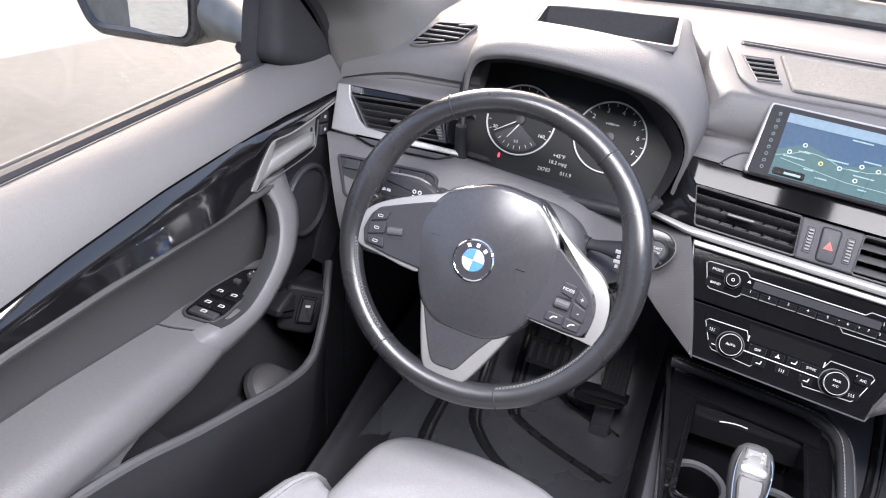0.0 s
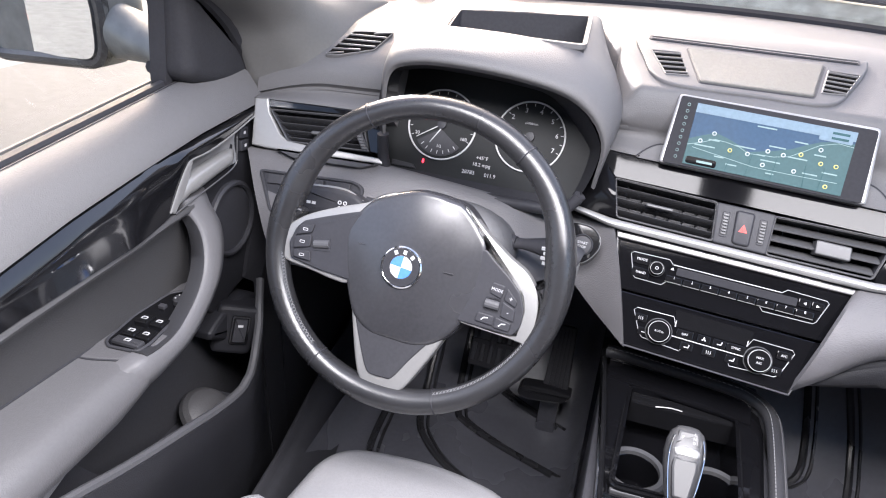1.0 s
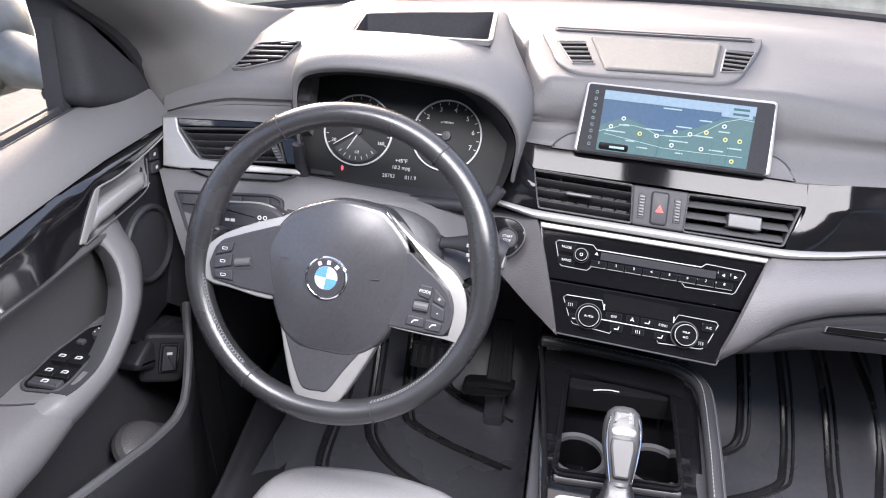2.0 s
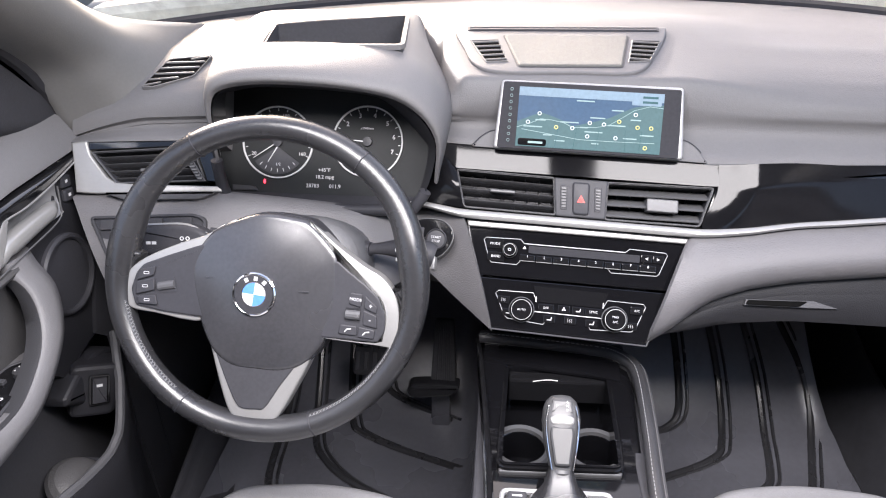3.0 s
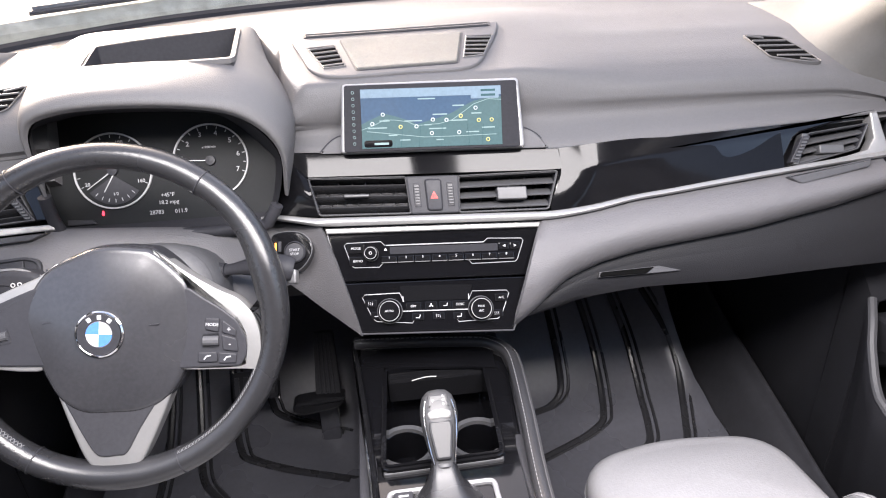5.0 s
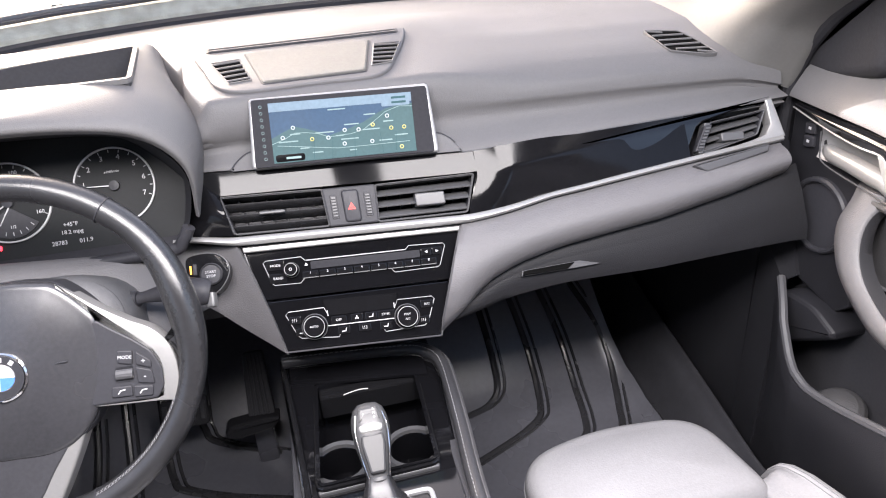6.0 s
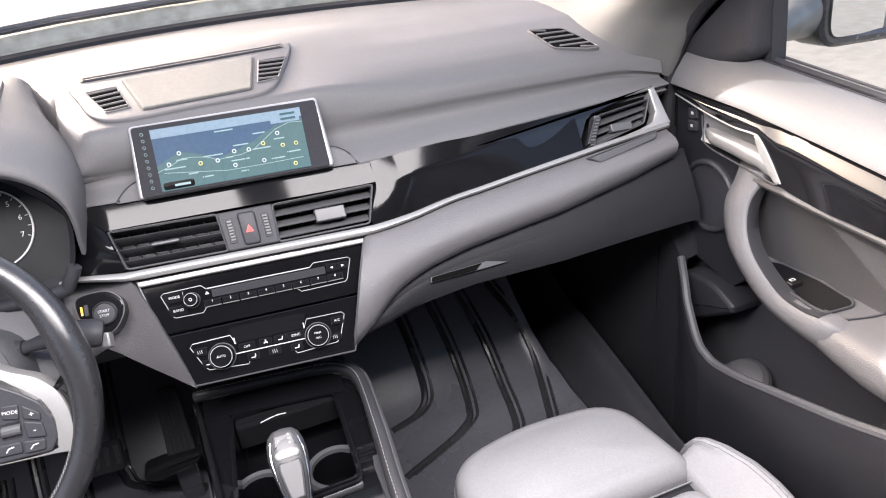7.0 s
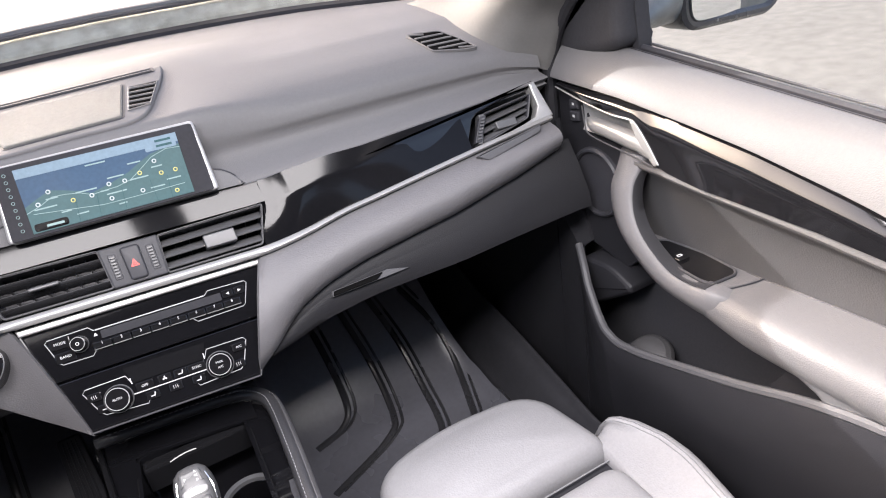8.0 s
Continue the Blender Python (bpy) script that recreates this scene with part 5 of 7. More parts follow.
# right spoke
rs = spline([(0.0560, 0.0690), (0.0720, 0.0560), (0.0920, 0.0385), (0.1220, 0.0165), (0.1435, 0.0035), (0.1580, -0.0150), (0.1635, -0.0340), (0.1640, -0.0520), (0.1615, -0.0720), (0.1550, -0.0810), (0.1392, -0.0790), (0.0778, -0.0722), (0.0752, -0.0693), (0.1370, -0.0750), (0.1450, -0.0650), (0.1485, -0.0437), (0.1415, -0.0205), (0.1250, -0.0045), (0.1040, 0.0130), (0.0880, 0.0310), (0.0640, 0.0600)], 3, True)
part("spoke", prism(rs, -0.02, 0.0105, 0.0010, 2), SILVER, wheel, "satin silver spoke", m=HUBF, smooth=50)
ri = rounded([(0.0700, 0.0120), (0.0900, 0.0230), (0.1040, 0.0105), (0.1250, -0.0060), (0.1410, -0.0220), (0.1485, -0.0429), (0.1476, -0.0626), (0.1392, -0.0752), (0.060, -0.0690), (0.06, 0.0)], 0.004, 3)
insert = part("switch_panel", prism(ri, 0.0, 0.0125, 0.002), BLACK, wheel, "dark switch panel", m=HUBF)
for q, text in (([(0.1062, -0.0150), (0.1218, -0.0174), (0.1190, -0.0330), (0.1045, -0.0285)], "MODE"), ([(0.1245, -0.0190), (0.1390, -0.0325), (0.1378, -0.0405), (0.1225, -0.0335)], "+"), ([(0.1217, -0.0360), (0.1380, -0.0428), (0.1388, -0.0581), (0.1214, -0.0540)], "-"), ([(0.0941, -0.0535), (0.1145, -0.0555), (0.1140, -0.0672), (0.0916, -0.0648)], ""), ([(0.1165, -0.0560), (0.1365, -0.0600), (0.1347, -0.0708), (0.1151, -0.0688)], "")):
    k = part("button", prism(rounded(q[::-1], 0.002, 2), 0.0, 0.0148, 0.0012), BLACK, insert, m=HUBF)
    c = (sum(p[0] for p in q) / 4, sum(p[1] for p in q) / 4)
    if text:
        letters(text, 0.0052 if len(text) > 1 else 0.009, HUBF @ Matrix.Translation((c[0], c[1], 0.0149)) @ Matrix.Rotation(radians(-8), 4, "Z"), WHITE, k, "lettering", 0.0002)
    else:
        part("mark", tube([(c[0] - 0.004, c[1] - 0.002, 0.0149), (c[0] - 0.001, c[1] + 0.0012, 0.0149), (c[0] + 0.004, c[1] + 0.0015, 0.0149)], 0.0008, 5), WHITE, k, m=HUBF)
part("rocker_well", prism(rounded([(0.0985, -0.0500), (0.1170, -0.0520), (0.1195, -0.0340), (0.1005, -0.0330)], 0.002, 2), 0.0, 0.0125), BLACK, insert, m=HUBF)
part("rocker", tube([(0.1005, -0.0415, 0.0115), (0.1180, -0.0430, 0.0115)], 0.0060, 12), PAD_DARK, insert, m=HUBF)
# lower spoke
lv = spline([(-0.0720, -0.0700), (-0.0687, -0.0794), (-0.0552, -0.1334), (-0.0450, -0.1640), (-0.0330, -0.1765), (-0.0130, -0.1795), (0.0050, -0.1785), (0.0180, -0.1690), (0.0420, -0.1277), (0.0551, -0.1015), (0.0600, -0.088)], 4)
part("spoke", prism(lv, -0.022, 0.008, 0.004, 3), SILVER, wheel, "satin silver lower spoke", m=HUBF, smooth=50)
lw = spline([(-0.0640, -0.0750), (-0.0613, -0.0882), (-0.0460, -0.1301), (-0.0345, -0.1550), (-0.0250, -0.1608), (-0.0110, -0.1612), (0.0010, -0.1592), (0.0190, -0.1330), (0.0419, -0.1025), (0.0500, -0.0880)], 4)
part("spoke_cover", prism(lw, 0.0, 0.0100, 0.002), DARK, wheel, "dark spoke cover", m=HUBF)

# ---- glovebox and footwells ----
glove = thing("glovebox", (0.40, 0.0, 0.83), "dark glovebox below the dashboard with a slim latch", "glovebox")
rows = []
for i in range(23):
    x = 0.135 + 0.548 * i / 22
    t = low_v(x) + 0.004
    b = lerp([(0.13, -0.175), (0.17, -0.165), (0.22, -0.152), (0.45, -0.146), (0.67, -0.125)], x)
    b = min(b, t - 0.004)
    end = Vector(face(x, b, -0.024))
    rows.append([face(x, t, -0.016), face(x, t * 0.6 + b * 0.4, -0.014), face(x, t * 0.2 + b * 0.8, -0.016), tuple(end), (x, end.y + 0.02, end.z - 0.006), (x, end.y + 0.30, end.z + 0.01)])
# The lid faces down; that shade is put into its dark colour.
part("lid", loft(rows, 0.008, (0, 0.5, 1)), GLOVE_SHADED, glove, smooth=60)
GL = basis(face(0.30, -0.126, -0.013), (1, -0.03, 0.0), (0, 0.5, 0.866))
# Near-black latch stands for the recess's shade, the paler tip for a reflection.
latch = part("latch_recess", prism([(-0.060, -0.0045), (0.025, -0.0045), (0.062, -0.0035), (0.030, 0.0055), (-0.058, 0.0035)], -0.01, 0.005, 0.001), PAD_DARK, glove, "grey latch recess", m=GL)
part("latch", prism(rounded([(-0.0585, -0.0035), (0.010, -0.0035), (0.022, 0.0045), (-0.056, 0.0030)], 0.002, 2), 0.0, 0.0075, 0.001), RECESS_SHADE, latch, "near-black latch carrying the shade of its recess", m=GL)


def liner_z(y):
    return lerp([(-0.6, 0.385), (0.12, 0.392), (0.20, 0.41), (0.26, 0.455), (0.45, 0.66), (0.60, 0.80)], y)


def floor_mat(label, x0, x1, ribs):
    mt = thing("floor_mat", ((x0 + x1) / 2, -0.1, 0.36), label, "floor mat", "floor mats")
    rows = []
    for i in range(25):
        u = i / 24
        side = lambda y: lerp([(-0.6, 0.53), (-0.1, 0.560), (0.05, 0.572), (0.18, 0.572), (0.24, 0.562), (0.32, 0.548), (0.45, 0.535), (0.6, 0.528)], y) if x1 > 0 else x1
        wide = lambda y: x0 + (side(y) - x0) * u
        e = min(u, 1 - u)
        lift = 0.07 * max(0.0, 1 - e / 0.06) ** 2
        rows.append([(wide(y), y, liner_z(y) + lift * (1.0 if u < 0.5 or x1 < 0 else 0.35)) for y in [-0.55 + 1.12 * k / 40 for k in range(41)]])
    part("tray", loft(rows, 0.006, (0, 0, -1)), RUBBER, mt, "black rubber tray", smooth=60)
    for r in ribs:
        pts = [(x, y, liner_z(y) + 0.001) for x, y in spline(r, 6)]
        part("rib", tube(pts, 0.0075, 8, flat=0.8, up=(0, 0, 1)), RIB_SHADE, mt)
        part("rib", tube([(x + 0.017, y, liner_z(y) + 0.001) for x, y in spline(r, 6)], 0.0035, 6, up=(0, 0, 1)), RIB_SHADE, mt)
    return mt


floor_mat("black ribbed rubber mat in the passenger footwell", 0.125, 0.60, ([(0.255, 0.52), (0.27, 0.42), (0.285, 0.30), (0.282, 0.235), (0.255, 0.205), (0.19, 0.185)], [(0.325, 0.52), (0.345, 0.40), (0.368, 0.28), (0.360, 0.18), (0.325, 0.135), (0.18, 0.065)], [(0.395, 0.52), (0.415, 0.40), (0.448, 0.27), (0.437, 0.12), (0.40, 0.065), (0.30, 0.01)], [(0.455, 0.52), (0.485, 0.40), (0.545, 0.27), (0.515, 0.12), (0.48, 0.04)], [(0.585, 0.12), (0.57, 0.02), (0.50, -0.06)]))
floor_mat("black ribbed rubber mat in the driver footwell", -0.600, -0.125, ([(-0.33, 0.52), (-0.33, 0.30), (-0.325, 0.26), (-0.30, 0.235), (-0.18, 0.20)], [(-0.41, 0.52), (-0.405, 0.30), (-0.39, 0.19), (-0.35, 0.15), (-0.17, 0.085)], [(-0.48, 0.52), (-0.475, 0.30), (-0.46, 0.15), (-0.425, 0.085), (-0.36, 0.03), (-0.22, -0.04)], [(-0.53, 0.3), (-0.53, 0.08), (-0.50, -0.02), (-0.40, -0.1)]))


def ridge_x(y):
    return lerp([(-0.65, 0.585), (-0.14, 0.622), (0.0, 0.640), (0.165, 0.660), (0.66, 0.664)], y)


def ridge_z(y):
    return lerp([(-0.65, 0.480), (-0.14, 0.488), (0.165, 0.500), (0.32, 0.53), (0.66, 0.64)], y)


rows = []
for i in range(41):
    y = -0.62 + 1.26 * i / 40
    rx, rz = ridge_x(y), ridge_z(y)
    rows.append(spline([(rx - 0.13, y, 0.372), (rx - 0.070, y, 0.384 + max(0.0, rz - 0.50) * 0.5), (rx - 0.028, y, rz * 0.55 + 0.19), (rx - 0.007, y, rz - 0.012), (rx + 0.003, y, rz), (rx + 0.012, y, rz - 0.008), (rx + 0.022, y, rz - 0.06)], 3))
for s, whose in ((1, "passenger"), (-1, "driver")):
    single("trim", loft([[(s * x, y, z) for x, y, z in r] for r in rows], 0.006, (0, 0, -1)), SILL, "dark moulded sill trim along the %s footwell" % whose, "sill trim", kind="structure")


def pedal(label, x, y, z, w, h, lean, long_arm):
    pd = thing("pedal", (x, y + 0.05, 0.42), label, "pedal", "pedals")
    m = basis((x, y, z), (1, 0, 0), (0, math.sin(radians(lean)), math.cos(radians(lean))))
    part("pad", prism(rounded(rect(-w / 2, w / 2, 0, h), 0.008, 3), -0.012, 0.0, 0.003), MATT, pd, m=m)
    for k in range(5):
        u = -w / 2 + w * (k + 0.5) / 5
        part("groove", box(u - w * 0.05, u + w * 0.05, 0.01, h - 0.01, -0.001, 0.003, 0.001), BLACK, pd, m=m)
    part("arm", tube([tuple(m @ Vector((0, h * 0.6, -0.01))), (x, y + 0.10, z + long_arm)], 0.008, 8), BLACK, pd)
    return pd


ap = thing("pedal", (-0.20, 0.2, 0.42), "dark ribbed accelerator pedal hinged on the floor", "pedal", "pedals")
AP = basis((-0.1975, 0.165, 0.528), (1, 0, 0), (0.08, 0.45, 0.89))
part("pad", prism(rounded([(-0.025, 0.0), (0.025, 0.0), (0.019, 0.130), (-0.019, 0.130)], 0.006, 3), -0.014, 0.0, 0.003), DARK, ap, m=AP)
for k in range(4):
    u = -0.6 + 0.4 * k
    part("groove", prism([(u * 0.022 - 0.0018, 0.006), (u * 0.022 + 0.0018, 0.006), (u * 0.017 + 0.0014, 0.124), (u * 0.017 - 0.0014, 0.124)], -0.001, 0.0022, 0.0006), BLACK, ap, m=AP)
part("hinge", box(-0.225, -0.185, 0.185, 0.215, 0.40, 0.52, 0.008), RUBBER, ap)
pedal("black brake pedal with a rubber pad", -0.335, 0.17, 0.54, 0.085, 0.055, 35, 0.3)
part("heel_plate", prism(rounded([(-0.270, 0.512), (-0.248, 0.502), (-0.178, 0.512), (-0.161, 0.535), (-0.21, 0.538), (-0.262, 0.533)], 0.01, 3), -0.03, 0.0, 0.006), LOWER, ap, m=basis((0, 0.15, 0), (1, 0, 0), (0, 0, 1)))

# ---- centre console ----
console = thing("centre_console", (0, -0.3, 0.36), "gloss black centre console with a stitched leather edge", "centre console")
part("body", join(box(-0.120, -0.096, -0.95, 0.03, 0.36, 0.735, 0.004), box(0.085, 0.108, -0.95, 0.03, 0.36, 0.735, 0.004), box(-0.096, 0.085, -0.95, -0.25, 0.36, 0.695), box(-0.096, 0.085, 0.0, 0.05, 0.36, 0.76), box(-0.096, 0.085, -0.25, 0.0, 0.36, 0.625)), DARK, console)
edge = spline([(-0.121, -0.009, 0.7655), (-0.105, -0.011, 0.767), (-0.02, -0.022, 0.767), (0.062, -0.034, 0.766), (0.090, -0.044, 0.764), (0.108, -0.064, 0.761), (0.113, -0.100, 0.758), (0.108, -0.20, 0.753), (0.0985, -0.33, 0.748), (0.092, -0.55, 0.742), (0.09, -0.9, 0.74)], 6)
part("leather_edge", tube(edge, 0.0108, 14, flat=0.9, up=(0, 0, 1)), ROLL, console, "black leather edge roll", smooth=60)
part("leather_side", loft([[(x + 0.004, y, z - 0.006), (x + 0.010, y, z - 0.03), (x + 0.012, y, 0.60), (x + 0.014, y, 0.38)] for x, y, z in edge[22:]], 0.01, (-1, 0, 0)), PAD_DARK, console)
part("edge_band", loft([[(x + 0.0075, y, z + 0.0075), (x + 0.0112, y, z + 0.003), (x + 0.0130, y, z - 0.006), (x + 0.0135, y, z - 0.024)] for x, y, z in edge[24:]], 0.004, (-1, 0, -0.3)), EDGE, console, "grey leather outer band", smooth=60)
st = []
for k in range(len(edge) - 1):
    p, q = Vector(edge[k]), Vector(edge[k + 1])
    n = max(1, int((q - p).length / 0.0055))
    for j in range(n):
        a, b = p.lerp(q, (j + 0.15) / n), p.lerp(q, (j + 0.75) / n)
        side = Vector((-(q - p).y, (q - p).x, 0)).normalized() * -0.0045
        if side.x > 0.004:
            side = -side
        up = Vector((0, 0, 0.0092))
        st.append(tube([tuple(a + side + up), tuple(b + side + up)], 0.0007, 4))
part("stitching", join(*st), THREAD, console, "pale stitching", kind="stuff")
part("side_line", tube(spline([(-0.126, -0.018, 0.758), (-0.121, -0.08, 0.756), (-0.112, -0.19, 0.752), (-0.104, -0.315, 0.748), (-0.098, -0.6, 0.745)], 5), 0.0020, 8), CHROME, console, "thin silver line")
part("side_rail", tube(spline([(-0.124, 0.01, 0.752), (-0.120, -0.05, 0.752), (-0.108, -0.18, 0.748), (-0.0985, -0.33, 0.742), (-0.095, -0.6, 0.738), (-0.093, -0.9, 0.738)], 5), 0.005, 10), KEYCAP, console)
# gloss deck with the tray opening
deck = [(-0.118, 0.0), (-0.115, -0.06), (-0.103, -0.18), (-0.095, -0.33), (-0.09, -0.60), (0.083, -0.60), (0.088, -0.33), (0.097, -0.20), (0.104, -0.09), (0.10, -0.05), (0.088, -0.025), (0.065, -0.01), (0.03, 0.0)]
TRAY = [(-0.0795, -0.052), (0.0725, -0.050), (0.0660, -0.255), (-0.0890, -0.259)]
bm_deck = [(x, y, 0.742 + (y + 0.1) * 0.06) for x, y in deck]
sheet = ([*bm_deck], [tuple(range(len(bm_deck)))])
part("deck", cut_opening(sheet, TRAY), PIANO, console, "gloss black deck", smooth=0)
part("front_slope", loft([[(x, y, 0.762), (x, y - 0.008, 0.755), (x, y - 0.020, 0.749), (x, y - 0.034, 0.7455)] for x, y in ((-0.114, -0.012), (-0.02, -0.026), (0.05, -0.037), (0.088, -0.046))], 0.004, (0, 0, -1)), PIANO, console)
tr = rounded(TRAY, 0.012, 4)
part("tray_wall", join(ring(tr, inset(tr, 0.004), 0.66, 0.745), prism(inset(tr, 0.002), 0.655, 0.662)), PIANO, console)
part("tray_rim", ring(inset(tr, -0.0035), inset(tr, 0.0015), 0.730, 0.7425, 0.001), KEYCAP, console)
part("tray_front_bar", box(-0.076, 0.069, -0.078, -0.056, 0.70, 0.738, 0.004), KEYCAP, console)
part("bar_line", tube(spline([(-0.040, -0.079, 0.7365), (-0.028, -0.078, 0.7385), (-0.015, -0.077, 0.7392), (-0.003, -0.077, 0.7382)], 5), 0.0010, 6), SILVER, console)
for cx in (-0.058, 0.042):
    c = part("cup_holder", lathe([(0.0, -0.045), (0.028, -0.045), (0.032, 0.034), (0.034, 0.036), (0.036, 0.034), (0.036, -0.05)], 36, False), PIANO, console, m=Matrix.Translation((cx, -0.188, 0.672)))
    part("cup_ring", lathe([(0.0325, 0.034), (0.0335, 0.040), (0.0400, 0.041), (0.0430, 0.036), (0.0435, 0.028)], 36, False), GREY_METAL, c, m=Matrix.Translation((cx, -0.188, 0.672)))
part("tray_lip", prism(rounded([(-0.089, -0.264), (0.066, -0.260), (0.066, -0.250), (-0.089, -0.254)], 0.003, 3), 0.715, 0.7375, 0.002), GREY_METAL, console, "grey tray lip")
sur = rounded([(-0.090, -0.42), (0.052, -0.42), (0.050, -0.286), (-0.087, -0.288)], 0.012, 4)
part("gate_frame", ring(sur, inset(sur, 0.006), 0.72, 0.7365, 0.002), LINE, console, "bright shifter surround")
k = part("side_key", box(-0.078, -0.054, -0.316, -0.300, 0.73, 0.744, 0.003), DARK, console)
part("mark", box(-0.072, -0.060, -0.3095, -0.3070, 0.744, 0.7446), WHITE, k)

shifter = thing("gear_selector", (-0.016, -0.30, 0.735), "chrome and grey gear selector knob over a leather boot", "gear selector")
rows = []
for y, z, hx, hy in ((-0.328, 0.734, 0.044, 0.040), (-0.324, 0.738, 0.038, 0.034), (-0.306, 0.750, 0.022, 0.022), (-0.283, 0.762, 0.015, 0.015), (-0.272, 0.772, 0.0125, 0.0125)):
    rows.append([(-0.014 + hx * math.copysign(abs(math.cos(w)) ** 0.6, math.cos(w)), y + hy * math.copysign(abs(math.sin(w)) ** 0.6, math.sin(w)), z) for w in [2 * math.pi * k / 24 for k in range(24)]])
part("boot", loft(rows, closed=True, caps=True), LEATHER, shifter, "black leather boot", smooth=60)
axis = Vector((0, 0.76, 0.65)).normalized()
KN = basis((-0.013, -0.284, 0.757), (1, 0, 0), axis)
rows = []
for t, hw, hd in ((0.0, 0.0125, 0.012), (0.006, 0.0145, 0.013), (0.026, 0.0185, 0.016), (0.047, 0.0225, 0.019), (0.064, 0.0240, 0.020), (0.078, 0.0225, 0.0195), (0.088, 0.0190, 0.017), (0.094, 0.0125, 0.012), (0.096, 0.003, 0.004)):
    rows.append([(hw * math.copysign(abs(math.cos(w)) ** 0.75, math.cos(w)), t, hd * math.copysign(abs(math.sin(w)) ** 0.75, math.sin(w)) + 0.0) for w in [2 * math.pi * k / 28 for k in range(28)]])
kb = part("knob", loft(rows, closed=True, caps=True), KNOB, shifter, "satin grey knob with bright sides", m=KN, smooth=60)
front = rounded([(0.0095, 0.008), (0.0150, 0.045), (0.0135, 0.0555), (-0.0135, 0.0555), (-0.0150, 0.045), (-0.0095, 0.008)], 0.004, 4)
part("front_inlay", prism(front, 0.010, 0.0195, 0.003), INLAY, kb, "dark grey front inlay", m=KN)
for q in (-1, 1):
    part("side_line", tube(spline([(q * 0.0125, 0.004, 0.0135), (q * 0.0165, 0.026, 0.0165), (q * 0.0192, 0.047, 0.0180), (q * 0.0195, 0.064, 0.0182), (q * 0.0165, 0.080, 0.0165)], 4), 0.0011, 6), CHROME, kb, "chrome line", m=KN)
part("button", prism(spline([(0.0125, 0.0570), (0.0140, 0.0660), (0.0, 0.0700), (-0.0140, 0.0660), (-0.0125, 0.0570), (0.0, 0.0560)], 4, True), 0.008, 0.0205, 0.003), SILVER, kb, "bright thumb button", m=KN)
part("top_inlay", prism(rounded([(-0.0150, 0.0700), (0.0150, 0.0700), (0.0120, 0.0880), (-0.0120, 0.0880)], 0.003, 3), 0.008, 0.0190, 0.003), KNOB, kb, m=KN)
letters("P", 0.0050, KN @ Matrix.Translation((-0.0065, 0.0790, 0.0191)), WHITE, kb, "lettering", 0.0003)
for j, t in enumerate("RND"):
    letters(t, 0.0042, KN @ Matrix.Translation((0.0065, 0.0845 - j * 0.0050, 0.0191)), WHITE, kb, "lettering", 0.0003)
part("collar", lathe([(0.0125, -0.002), (0.0145, 0.0), (0.0145, 0.004), (0.0125, 0.006)], 24, False), GREY_METAL, kb, m=KN @ Matrix.Rotation(radians(-90), 4, "X"))

# ---- doors ----
def sill_z(y):
    return 1.118 + 0.095 * (y + 0.12)


def decor_top(y):
    return lerp([(-1.1, 0.885), (-0.85, 0.943), (-0.75, 0.968), (-0.6, 0.998), (-0.53, 1.014), (-0.4, 1.037), (-0.30, 1.049), (-0.1735, 1.062), (-0.04, 1.068), (0.0, 1.070)], y)


def decor_low(y):
    return lerp([(-1.1, 0.86), (-0.85, 0.925), (-0.75, 0.945), (-0.614, 0.962), (-0.5, 0.972), (-0.37, 0.977), (-0.22, 0.978)], y)


